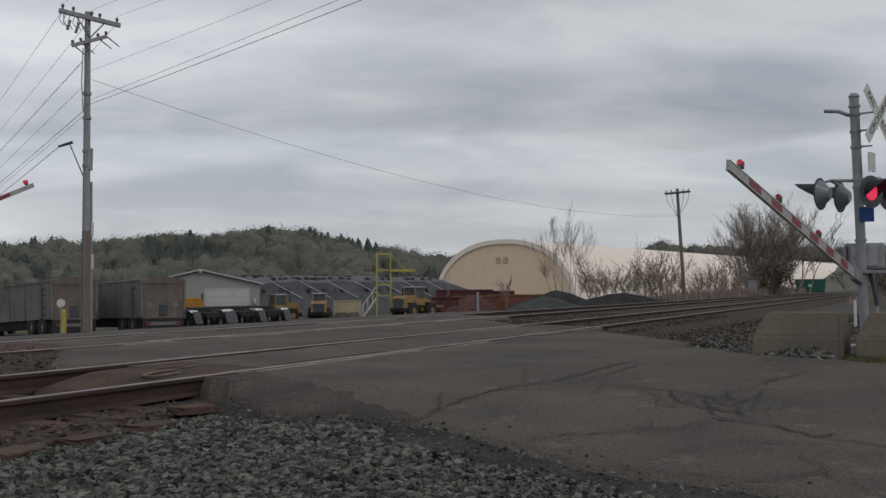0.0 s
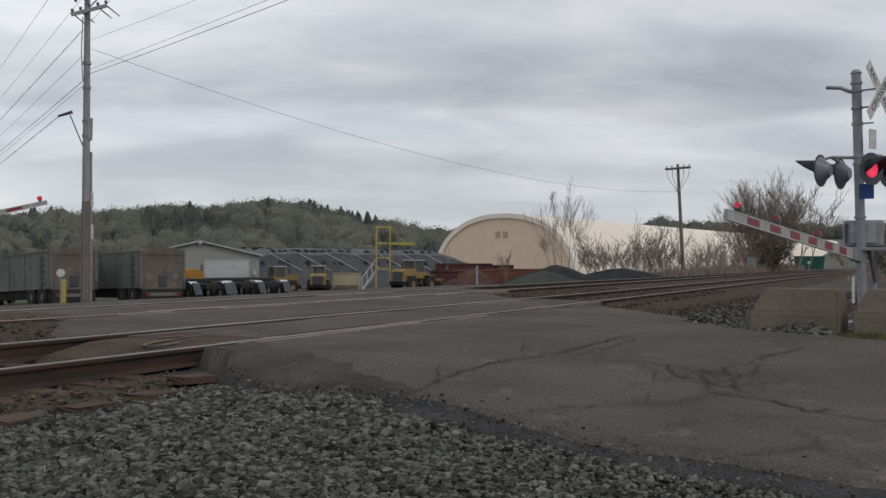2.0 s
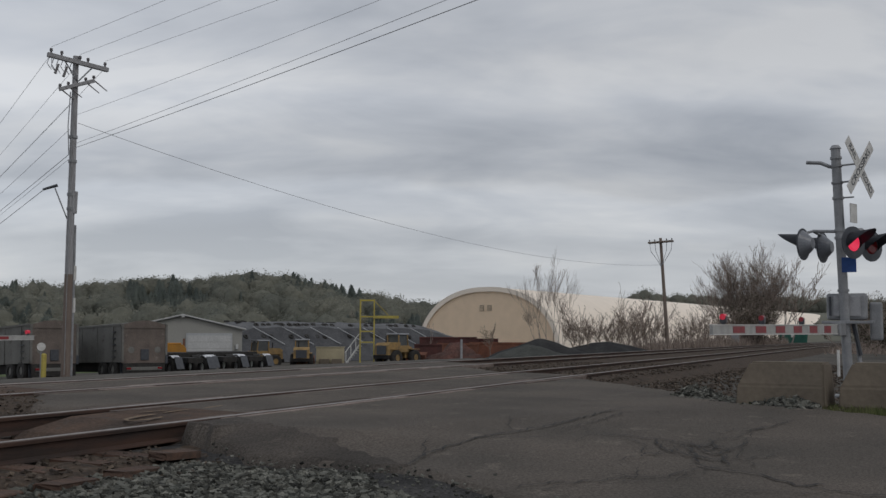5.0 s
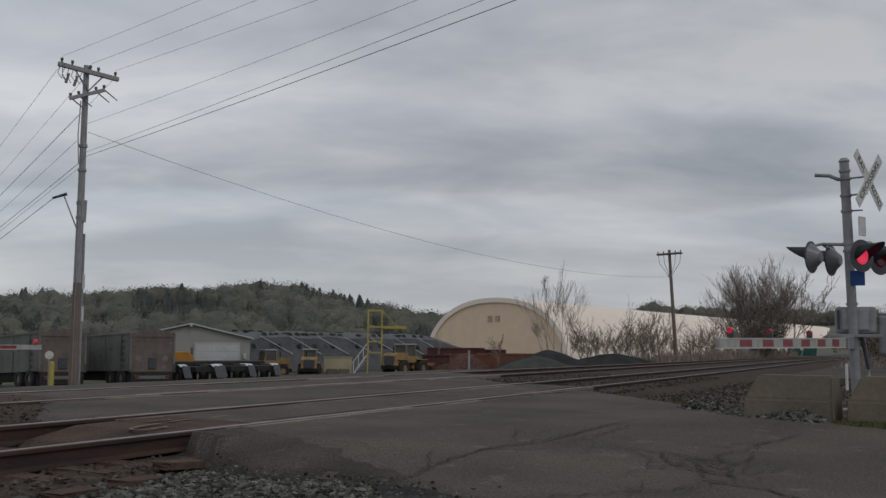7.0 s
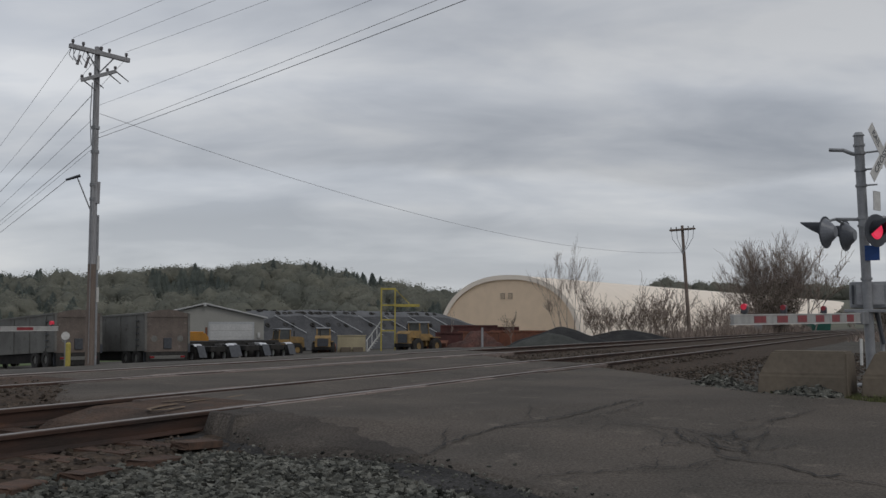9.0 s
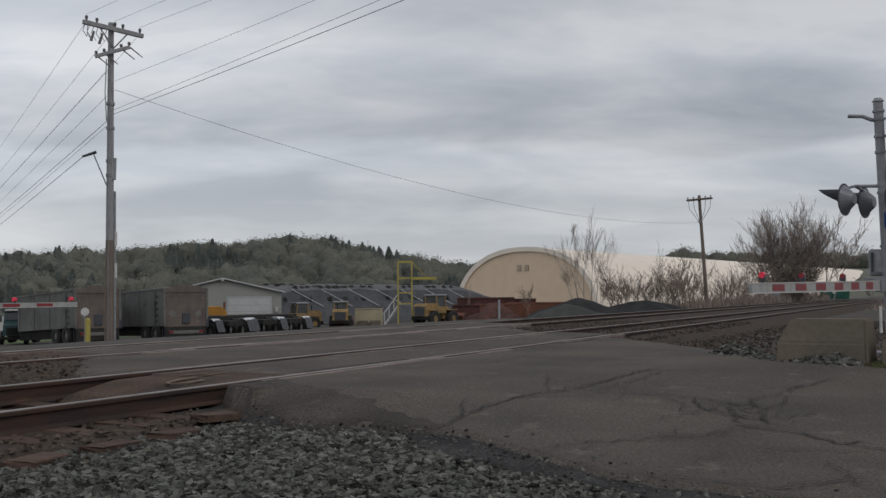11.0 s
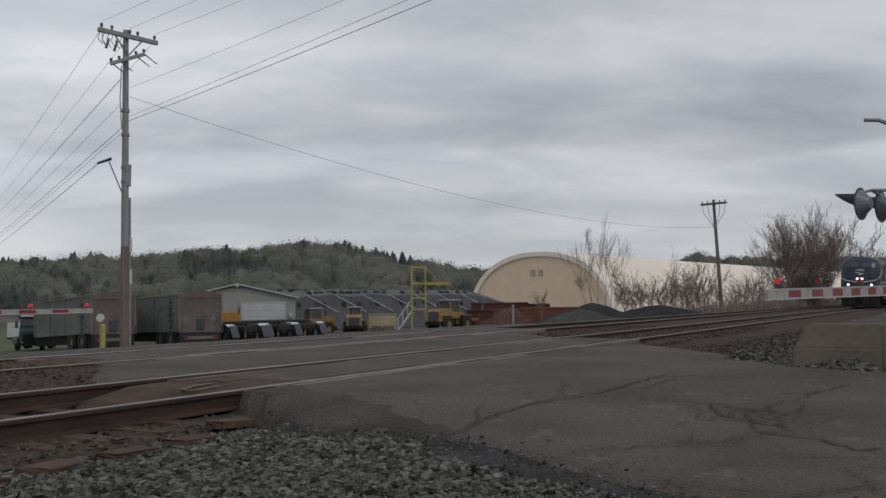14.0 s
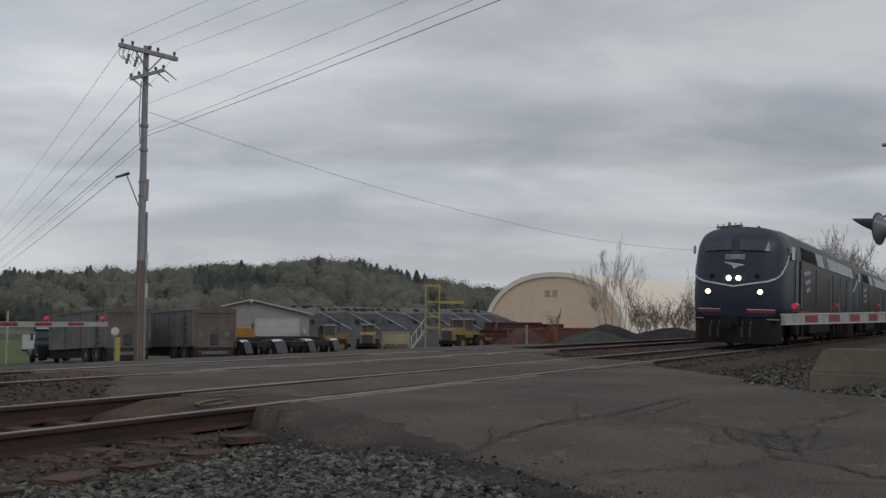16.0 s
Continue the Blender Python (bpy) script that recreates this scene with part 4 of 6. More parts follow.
    part("insulator_cap", rod((p[0], p[1], p[2] + h * 0.55), (p[0], p[1], p[2] + h), 0.06, 0.04, 10), "porcelain", o)
    return o


def make_pole_a():
    p = thing("utility_pole", pose(26.48, 25.85, -0.60), "tall grey weathered wooden utility pole with crossarms", "utility pole", "utility poles")
    H = 11.1
    part("pole", rod((0, 0, 0), (0, 0, H), 0.15, 0.095, 16), "wood_pole", p)
    part("butt", rod((0, 0, 0), (0, 0, 3.5), 0.154, 0.136, 16), "wood_dark", p, "brown stained lower end")
    for z in (2.2, 3.3):
        part("pipe_sleeve", rod((0.16, -0.11, z), (0.16, -0.11, z + 0.5), 0.06, 0.055, 10), "white", p, "pale pipe sleeve")
    part("lower_sleeve", rod((0.15, -0.10, 0), (0.13, -0.08, 5.2), 0.05, seg=10), "galv", p, "grey cable riser pipe")
    d = Vector((0.95, -0.31, -0.045)).normalized()
    ca = part("crossarm", box(-1.12, 1.12, -0.065, 0.065, -0.075, 0.075, 0.01), "wood_pole", p)
    ca.matrix_local = Matrix.Translation((-0.05, -0.17, 10.85)) @ d.to_track_quat("X", "Z").to_matrix().to_4x4()
    ends = []
    for u in (-1.0, -0.62, 0.05, 0.35, 1.0):
        q = Vector((-0.05, -0.17, 10.92)) + d * u
        insulator(p, q, 0.17)
        ends.append(q)
    part("brace", rod((-0.05 - 0.55 * d.x, -0.17 - 0.55 * d.y, 10.85), (0, -0.14, 10.2), 0.025, seg=6), "galv", p)
    part("brace", rod((-0.05 + 0.55 * d.x, -0.17 + 0.55 * d.y, 10.8), (0, -0.14, 10.2), 0.025, seg=6), "galv", p)
    d2 = Vector((0.85, -0.75, 0.42)).normalized()
    c2 = part("lower_crossarm", box(-0.62, 0.62, -0.05, 0.05, -0.06, 0.06, 0.01), "wood_pole", p)
    c2.matrix_local = Matrix.Translation((-0.08, -0.16, 10.05)) @ d2.to_track_quat("X", "Z").to_matrix().to_4x4()
    for u in (-0.58, -0.3, 0.3, 0.58):
        q = Vector((-0.08, -0.16, 10.08)) + d2 * u
        insulator(p, q, 0.15)
        part("fuse", rod(q, q + Vector((0.35, -0.3, -0.35)), 0.026, 0.016, 8), "porcelain", p)
    for z in (8.2, 7.35, 6.2, 5.7):
        part("bolt_band", rod((0, 0, z), (0, 0, z + 0.10), 0.145, seg=14), "galv", p)
    part("splice", rod((0.05, -0.07, 5.6), (0.05, -0.07, 6.35), 0.115, 0.13, 12), "wood_pole", p)
    # drooping leads
    part("lead", tube([(-0.9, 0.2, 10.9), (-1.0, 0.1, 10.5), (-0.8, 0.05, 10.3)], 0.015), "wire", p)
    part("lead", tube([(-0.2, 0, 9.8), (-0.26, 0, 8.6), (-0.18, 0, 7.6)], 0.02), "wire", p)
    part("stand_off_strut", rod((-0.08, 0.08, 5.4), (-0.38, 0.38, 6.45), 0.022, seg=6), "galv", p)
    part("splice_case", rod((-0.32, 0.32, 6.55), (-0.62, 0.68, 6.38), 0.055, 0.04, 8), "black", p, "black cable splice case")
    part("ground_wire", tube([(-0.13, -0.06, 9.8), (-0.15, -0.08, 7.0), (-0.16, -0.09, 3.0), (-0.16, -0.1, 0.1)], 0.012, 5), "galv", p)
    for k in range(7):
        q = Vector((-0.05, -0.17, 10.78)) + d * (-1.05 + 0.16 * k)
        part("jumper", tube([q, q + Vector((-0.05, 0.05, -0.22)), q + Vector((0.10, 0.0, -0.40 - 0.04 * (k % 3)))], 0.014), "wire", p)
    part("cutout", rod((-0.55, 0.0, 10.25), (-0.42, -0.02, 10.62), 0.05, 0.04, 8), "porcelain", p)
    part("cutout", rod((-0.85, 0.08, 10.30), (-0.74, 0.05, 10.64), 0.05, 0.04, 8), "porcelain", p)
    return p, [Vector((26.48, 25.85, -0.60)) + e + Vector((0, 0, 0.22)) for e in ends]


pole_a, tips = make_pole_a()


def make_pole_b():
    p = thing("utility_pole", pose(86.2, 17.85, -0.2, -2.9, 0.0, 0), "leaning brown wooden utility pole beside shrubs", "utility pole", "utility poles")
    part("pole", rod((0, 0, 0), (0, 0, 9.4), 0.17, 0.12, 12), "wood_dark", p)
    part("crossarm", box(-0.3, 0.3, -1.05, 1.05, 9.0, 9.13, 0.01), "wood_dark", p)
    for y in (-0.95, -0.5, 0.5, 0.95):
        insulator(p, (0, y, 9.12), 0.2)
        part("lead", tube([(0, y, 9.1), (-0.1, y * 0.9, 8.3), (-0.15, y * 0.35, 7.5), (-0.15, 0.1, 7.0)], 0.025), "wire", p)
    return p


make_pole_b()


def make_wires():
    base = Vector((26.48, 25.85, -0.6))
    left = Vector((0.57, 0.82, 0)).normalized()

    def wire(p, q, drop, r, label):
        ob = part("overhead_wire", tube(sag(p, q, drop), r * 0.46), "wire")
        tagged(ob, label, "wire", "overhead wires")

    def onward(p, q, reach):
        """A point beyond q on the line from p."""
        return Vector(p) + (Vector(q) - Vector(p)) * reach

    for tip, q in ((tips[0], (22.01, 17.68, 10.35)), (tips[2], (22.62, 16.23, 10.35)), (tips[4], (23.02, 14.56, 10.25))):
        wire(tip, onward(tip, q, 4.0), 0.15, 0.012, "thin power line strung from the crossarm")
        wire(tip - Vector((0, 0, 0.25)), tip + left * 160 + Vector((0, 0, -0.8)), 0.8, 0.016, "thin power line strung from the crossarm")
    for z, q, r in ((9.0, (19.93, 10.07, 8.7), 0.012), (8.0, (17.07, 7.27, 7.4), 0.014), (7.85, (16.76, 6.52, 7.2), 0.020)):
        p = base + Vector((0, 0, z))
        wire(p, onward(p, q, 2.2), 0.2, r, "dark cable strung from the pole over the road")
    for z, drop, r in ((9.4, 0.7, 0.014), (8.5, 0.7, 0.016), (7.62, 0.6, 0.024), (7.45, 0.7, 0.014), (6.45, 0.6, 0.026)):
        side = Vector((-0.55, 0.6, z)) if z < 7 else Vector((-0.1, 0.1, z))
        wire(base + side, base + Vector((0, 0, z - 0.4)) + left * 160, drop, r, "dark cable running off to the next pole")
    wire(base + Vector((0.1, -0.1, 8.75)), (86.2, 17.9 + 0.3, 6.9), LOW_SAG, 0.02, "single cable sagging across to the leaning pole")


LOW_SAG = 1.45
make_wires()


# ---- yard buildings ----
def make_hall():
    """Long fabric-covered arch hall, its axis nearly along the tracks."""
    m = pose(166.8, 66.2, -2.45, 0, 0, -8.7)
    h = thing("fabric_hall", m, "long cream fabric arch hall with a beige gable wall", "warehouse")
    W, H, L = 14.4, 11.9, 258
    arc = lambda w, hh, n=40, p=2.25: [(w * math.copysign(abs(math.cos(math.pi * i / n)) ** (2 / p), math.cos(math.pi * i / n)), hh * abs(math.sin(math.pi * i / n)) ** (2 / p)) for i in range(n + 1)]
    out = arc(W, H)
    vs, fs = [], []
    ribs = 44
    for k in range(ribs + 1):
        for j in range(2):
            x = L * k / ribs + (0 if j == 0 else L / ribs * 0.5)
            s = 1.0 if j == 0 else 0.994
            vs += [(x, y * s, z * s) for y, z in out]
    n = len(out)
    for k in range(2 * ribs + 1):
        for i in range(n - 1):
            fs.append((k * n + i, k * n + i + 1, (k + 1) * n + i + 1, (k + 1) * n + i))
    data_part("fabric_roof", vs, fs, "fabric", h, "cream fabric skin", smooth=True)
    gab = arc(W - 0.75, H - 0.75)
    part("gable_wall", prism(gab, "x", 0.05, 0.3), "gable", h, "beige gable cladding")
    rim = bmesh.new()
    oo, ii = [rim.verts.new((-0.25, y * 1.005, z * 1.005)) for y, z in out], [rim.verts.new((-0.25, y, z)) for y, z in gab]
    ob, ib = [rim.verts.new((0.2, y * 1.005, z * 1.005)) for y, z in out], [rim.verts.new((0.2, y, z)) for y, z in gab]
    for i in range(n - 1):
        rim.faces.new((oo[i], oo[i + 1], ii[i + 1], ii[i]))
        rim.faces.new((ii[i], ii[i + 1], ib[i + 1], ib[i]))
        rim.faces.new((ob[i], ob[i + 1], oo[i + 1], oo[i]))
    part("gable_rim", rim, "fabric", h, "pale rounded rim")
    for y in (-0.55, 1.0):
        v = part("louvre", box(-0.05, 0.06, y - 0.42, y + 0.42, 7.75, 8.75, 0.02), "vent", h, "grey louvre window")
        for k in range(5):
            part("slat", box(-0.08, -0.05, y - 0.38, y + 0.38, 7.82 + k * 0.18, 7.92 + k * 0.18), "gable", v)
    return h


make_hall()


def make_garage():
    m = pose(63.5, 56.3, -1.75, 0, 0, -52.0)
    g = thing("garage", m, "grey metal-sided garage with white overhead door", "garage")
    W, E, A, D = 9.4, 3.08, 4.12, 12
    part("wall", prism([(0, 0), (W, 0), (W, E), (W / 2, A), (0, E)], "y", 0, D), "siding", g, "grey metal siding")
    for i in range(1, 24):
        part("siding_rib", box(W * i / 24 - 0.02, W * i / 24 + 0.02, -0.02, 0.0, 0.02, E - 0.05), "siding", g)
    for s in (0, 1):
        a, b = ((-0.25, E - 0.05), (W / 2, A + 0.06)) if s == 0 else ((W / 2, A + 0.06), (W + 0.25, E - 0.05))
        part("roof", prism([a, b, (b[0], b[1] + 0.09), (a[0], a[1] + 0.09)], "y", -0.25, D + 0.25), "roof", g, "pale metal roof")
    part("door_frame", box(4.98, 8.62, -0.10, -0.02, 0, 2.78), "roof", g)
    d = part("overhead_door", box(5.12, 8.48, -0.13, -0.10, 0, 2.6), "door_white", g, "white sectional overhead door")
    for k in range(1, 5):
        part("door_joint", box(5.12, 8.48, -0.136, -0.13, 0.52 * k - 0.014, 0.52 * k + 0.014), "siding", d)
    for a, b in (((-0.3, E - 0.02), (W / 2, A + 0.10)), ((W / 2, A + 0.10), (W + 0.3, E - 0.02))):
        part("rake_trim", prism([a, b, (b[0], b[1] + 0.10), (a[0], a[1] + 0.10)], "y", -0.32, -0.255), "door_white", g, "white rake trim")
    part("wall_lamp", box(8.9, 9.1, -0.2, 0.0, 1.5, 1.9, 0.02), "door_white", g)
    part("ridge_lamp", box(W / 2 - 0.12, W / 2 + 0.12, -0.45, -0.25, A - 0.1, A + 0.12, 0.02), "door_white", g)
    return g


make_garage()


def mound(name, m, L, W, H, material, label, cat, seed, crest=0.3, rough=0.12, n=40):
    vs, fs = [], []
    for j in range(n + 1):
        for i in range(n + 1):
            u, v = i / n * 2 - 1, j / n * 2 - 1
            x, y = u * L / 2, v * W / 2
            r = math.hypot(u, v) * (1 + 0.22 * noise.noise((u * 1.6, v * 1.6, seed * 3.1)))
            z = max(0.0, 1 - math.sqrt(r * r + crest * crest)) / (1 - crest)
            z = H * z + rough * H * noise.noise((x * 1.7 / W * 3, y * 1.7 / W * 3, seed)) * (1 if z > 0 else 0)
            vs.append((x, y, z - 0.06))
    for j in range(n):
        for i in range(n):
            fs.append((j * (n + 1) + i, j * (n + 1) + i + 1, (j + 1) * (n + 1) + i + 1, (j + 1) * (n + 1) + i))
    ob = data_part(name, vs, fs, material, smooth=True)
    ob.matrix_world = m
    return tagged(ob, label, cat)


def make_tarped_heap():
    """Long flat-topped heap under dark tarpaulins, weighted with tyres."""
    A, B = Vector((103, 82.6)), Vector((147, 66))
    d = B - A
    L = d.length
    H, WB, WT = 5.6, 20, 9
    t = thing("tarped_heap", pose(A.x, A.y, -2.4, 0, 0, math.degrees(math.atan2(d.y, d.x))), "long heap under grey-black tarpaulin weighted with tyres", "stockpile")
    vs, fs = [], []
    nx, prof = 60, [(-WB / 2, 0), (-WB * 0.36, 2.1), (-WT / 2 - 0.6, 4.25), (-WT / 2 + 0.5, 4.75), (-1.5, 5.1), (2, 5.0), (WB / 2, 0)]
    for i in range(nx + 1):
        x = L * i / nx
        e = min(1, max(0.02, (x + 0.5) / 9)) ** 0.6 * min(1, max(0.02, (L - x + 6) / 14)) ** 0.6
        for y, z in prof:
            w = noise.noise((x * 0.35, y * 0.3, 1)) * 0.28
            vs.append((x, y * (0.75 + 0.25 * e) + w, z * e + w * (z > 0)))
    n = len(prof)
    side = [], []
    for i in range(nx):
        for k in range(n - 1):
            side[0 if k < 2 or k > 4 else 1].append((i * n + k, (i + 1) * n + k, (i + 1) * n + k + 1, i * n + k + 1))
    data_part("tarp_side", vs, side[0], "tarp", t, "dark tarpaulin flank", smooth=True)
    data_part("tarp_top", vs, side[1], "tarp_top", t, "paler top of the tarpaulin", smooth=True)
    rng = random.Random(8)
    ty = disc_wheel(0.36, 0.22)
    me = bpy.data.meshes.new("tyre")
    ty.to_mesh(me)
    ty.free()
    me.materials.append(M["tyre"])
    for i in range(84):
        x = rng.uniform(6, L - 10)
        row = rng.random()
        y, z, tilt = (-WT / 2 + 0.3, 4.68, 50) if row < 0.55 else ((-1.5, 5.08, 85) if row < 0.85 else (-WB * 0.31, 3.2, 45))
        o = new("tyre", me)
        o.parent = t
        o.matrix_local = pose(x, y + rng.uniform(-0.2, 0.2), z + rng.uniform(-0.12, 0.02), 180 - tilt, rng.uniform(-12, 12), rng.uniform(-8, 8))
    for k in range(7):
        x = 8 + k * 4.6
        part("rope", tube([(x, -4.95, 4.4), (x + 1.6, -6.4, 3.22), (x + 3.2, -7.55, 2.15)], 0.06, 5), "roof", t, "pale seam strip")
    return t


make_tarped_heap()


def make_gantry():
    """Yellow tarping gantry with a grey stair."""
    m = pose(70.15, 38.45, -1.40, 0, 0, -62)
    g = thing("yellow_gantry", m, "yellow steel tarping gantry with grey access stair", "gantry")
    z = 5.1
    for x in (0, 1.08):
        for y in (0, 1.2):
            part("post", box(x - 0.055, x + 0.055, y - 0.055, y + 0.055, 0, z, 0.01), "yellow", g)
    for zz in (1.75, 2.6, 3.75, 5.03):
        for y in (0, 1.2):
            part("rail", box(0, 1.08, y - 0.045, y + 0.045, zz - 0.05, zz + 0.05), "yellow", g)
        for x in (0, 1.08):
            part("rail", box(x - 0.04, x + 0.04, 0, 1.2, zz - 0.05, zz + 0.05), "yellow", g)
    part("boom", box(1.0, 3.0, -0.09, 0.09, 3.62, 3.82, 0.01), "yellow", g)
    part("boom", box(1.0, 3.0, 1.11, 1.29, 3.62, 3.82, 0.01), "yellow", g)
    part("tie_bar", rod((1.08, 0, 5.0), (2.2, 0, 3.85), 0.03, seg=6), "yellow", g)
    part("platform", box(-0.05, 1.15, 0, 1.2, 1.6, 1.68), "galv", g)
    for y in (0.1, 0.9):
        part("stair_stringer", rod((-1.15, y, 0), (0.1, y, 1.75), 0.06, seg=6), "white", g)
        part("handrail", rod((-1.15, y, 0.95), (0.1, y, 2.65), 0.035, seg=6), "white", g)
        for k in range(4):
            part("baluster", rod((-1.1 + 0.38 * k, y, 0.1 + 0.52 * k), (-1.1 + 0.38 * k, y, 1.0 + 0.52 * k), 0.025, seg=6), "white", g)
    for k in range(8):
        part("tread", box(-1.05 + 0.145 * k, -0.85 + 0.145 * k, 0.1, 0.9, 0.18 * (k + 1), 0.18 * (k + 1) + 0.03), "white", g)
    return g


make_gantry()


def wheel_loader(m, label, bucket=True, s=1.0):
    """Wheel loader, front along local +x."""
    l = thing("wheel_loader", m, label, "wheel loader", "wheel loaders")
    part("engine_hood", prism([(-2.6, 1.0), (-2.55, 2.05), (-2.25, 2.28), (-0.7, 2.34), (-0.7, 0.8), (-2.2, 0.75)], "y", -0.9, 0.9), "machine", l, "dusty yellow engine hood")
    part("radiator_grille", box(-2.66, -2.56, -0.62, 0.62, 1.1, 2.0, 0.01), "black", l, "dark radiator grille")
    part("counterweight", box(-2.75, -2.0, -1.0, 1.0, 0.65, 1.05, 0.06), "loco_under", l)
    part("cab_frame", prism([(-0.75, 1.6), (-0.8, 3.1), (0.55, 3.1), (0.75, 1.6)], "y", -0.72, 0.72), "cab_glass", l, "glazed cab, light seen through it put in its grey")
    part("cab_base", box(-0.85, 0.85, -0.80, 0.80, 1.3, 2.0, 0.04), "machine", l)
    part("exhaust_stack", rod((-1.5, 0.35, 2.3), (-1.5, 0.35, 2.95), 0.06, seg=8), "loco_under", l)
    part("cab_roof", box(-0.95, 0.75, -0.85, 0.85, 3.1, 3.26, 0.05), "loco_silver", l)
    for y in (-0.74, 0.74):
        for x0, x1 in ((-0.78, -0.8), (0.72, 0.54)):
            part("cab_pillar", rod((x0, y, 1.6), (x1, y, 3.1), 0.075, seg=6), "machine", l)
    part("front_frame", box(0.5, 1.9, -0.5, 0.5, 0.7, 1.5, 0.06), "machine", l)
    for y in (-0.45, 0.45):
        part("lift_arm", prism([(1.0, 1.7), (1.1, 2.0), (2.3, 1.4), (3.0, 0.5), (2.8, 0.4), (2.1, 1.1)], "y", y - 0.09, y + 0.09), "machine", l)
    part("hydraulic_ram", rod((0.9, 0, 1.5), (2.2, 0, 1.2), 0.07, seg=8), "chrome", l)
    if bucket:
        part("bucket", prism([(2.8, 0.1), (3.9, 0.05), (3.95, 0.12), (3.0, 0.3), (2.85, 0.95), (3.15, 1.25), (3.05, 1.3), (2.65, 1.0)], "y", -1.4, 1.4), "rust", l, "worn rusty bucket")
    for x in (-1.5, 1.4):
        for y in (-1.0, 1.0):
            wheel(l, x, y, 0.78, 0.78, 0.58, "machine")
        part("fender", box(x - 0.75, x + 0.75, -1.15, 1.15, 1.6, 1.66, 0.02), "machine", l)
    for y in (-0.5, 0.5):
        part("work_lamp", box(0.6, 0.72, y - 0.08, y + 0.08, 2.95, 3.08, 0.02), "chrome", l)
    return l


SMALL = Matrix.Scale(0.76, 4)
wheel_loader(pose(71.9, 36.0, -1.42, 0, 0, -14) @ SMALL, "dusty yellow wheel loader parked beside red containers")
wheel_loader(pose(78.0, 48.6, -1.92, 0, 0, 30) @ SMALL, "dusty yellow wheel loader seen from its radiator end")
wheel_loader(pose(75.6, 51.5, -2.0, 0, 0, 152) @ SMALL, "worn wheel loader parked by the tarped heap")


def dump_trailer(m, label, group):
    """Dump body on a tandem; its tailgate faces local -x, and its length runs along +x."""
    t = thing("dump_trailer", m, label, "dump trailer", group)
    L, W, Z0, Z1 = 7.2, 2.5, 0.85, 2.78
    part("side_wall", box(0, L, -W / 2, -W / 2 + 0.06, Z0, Z1, 0.01), "trailer", t, "dusty grey aluminium side")
    part("side_wall", box(0, L, W / 2 - 0.06, W / 2, Z0, Z1, 0.01), "trailer", t, "dusty grey aluminium side")
    part("floor_pan", box(0, L, -W / 2 + 0.06, W / 2 - 0.06, Z0, Z0 + 0.1), "trailer", t)
    part("front_wall", box(L - 0.06, L, -W / 2 + 0.06, W / 2 - 0.06, Z0 + 0.1, Z1), "trailer", t)
    tg = part("tailgate", prism([(-W / 2 + 0.02, Z0 - 0.05), (W / 2 - 0.02, Z0 - 0.05), (W / 2 - 0.02, Z1 - 0.02), (0.55, Z1 + 0.16), (0, Z1 + 0.21), (-0.55, Z1 + 0.16), (-W / 2 + 0.02, Z1 - 0.02)], "x", -0.07, 0), "tailgate", t, "dusty brown tailgate")
    for y in (-W / 2 + 0.05, W / 2 - 0.05):
        part("tailgate_rib", box(-0.12, -0.07, y - 0.06, y + 0.06, Z0, Z1, 0.01), "trailer", tg)
    for y in (-0.72, 0.72):
        part("dust_patch", rod((-0.075, y, Z0 + 0.62), (-0.07, y, Z0 + 0.62), 0.17, seg=14), "trailer", tg, "rubbed grey patch")
    part("gate_lever", box(-0.14, -0.07, -W / 2 - 0.02, -W / 2 + 0.1, Z0 - 0.1, Z0 + 0.35, 0.02), "black", tg)
    part("rear_apron", box(-0.06, -0.02, -W / 2 + 0.1, W / 2 - 0.1, 0.18, Z0 - 0.06), "tyre", t, "black rubber rear apron")
    for k in range(5):
        part("ladder_rung", box(0.55, 0.95, -W / 2 - 0.08, -W / 2 - 0.03, Z0 + 0.25 + 0.32 * k, Z0 + 0.30 + 0.32 * k), "black", t)
        part("ladder_rung", box(0.55, 0.95, W / 2 + 0.03, W / 2 + 0.08, Z0 + 0.25 + 0.32 * k, Z0 + 0.30 + 0.32 * k), "black", t)
    part("side_skirt", box(2.9, L, -W / 2 + 0.12, -W / 2 + 0.18, 0.35, Z0, 0.01), "loco_under", t)
    part("side_skirt", box(2.9, L, W / 2 - 0.18, W / 2 - 0.12, 0.35, Z0, 0.01), "loco_under", t)
    part("gate_chute", box(-0.13, -0.07, -0.22, 0.22, Z0 + 0.10, Z0 + 0.66, 0.02), "black", tg)
    part("gate_rail", box(-0.10, -0.07, -W / 2 + 0.1, W / 2 - 0.1, Z1 - 0.2, Z1 - 0.1), "tailgate", tg)
    vs = [(x, y, Z1 + (0.16 if abs(y) < 0.1 else 0.02 + 0.1 * (1 - abs(y) / 1.25))) for x in (0.0, L) for y in (-1.27, -0.6, 0, 0.6, 1.27)]
    data_part("tarp_cover", vs, [(i, i + 1, i + 6, i + 5) for i in range(4)], "trailer", t, "grey roll tarp", smooth=True)
    part("tarp_end", prism([(-1.25, Z1), (1.25, Z1), (0.6, Z1 + 0.06), (0, Z1 + 0.15), (-0.6, Z1 + 0.06)], "x", -0.02, 0.04), "trailer", t)
    part("top_rail", box(0, L, -W / 2 - 0.04, -W / 2 + 0.04, Z1 - 0.06, Z1 + 0.04, 0.01), "trailer", t)
    part("top_rail", box(0, L, W / 2 - 0.04, W / 2 + 0.04, Z1 - 0.06, Z1 + 0.04, 0.01), "trailer", t)
    for k in range(4):
        x = 0.9 + k * (L - 1.2) / 3
        for y in (-W / 2 - 0.03, W / 2 + 0.03):
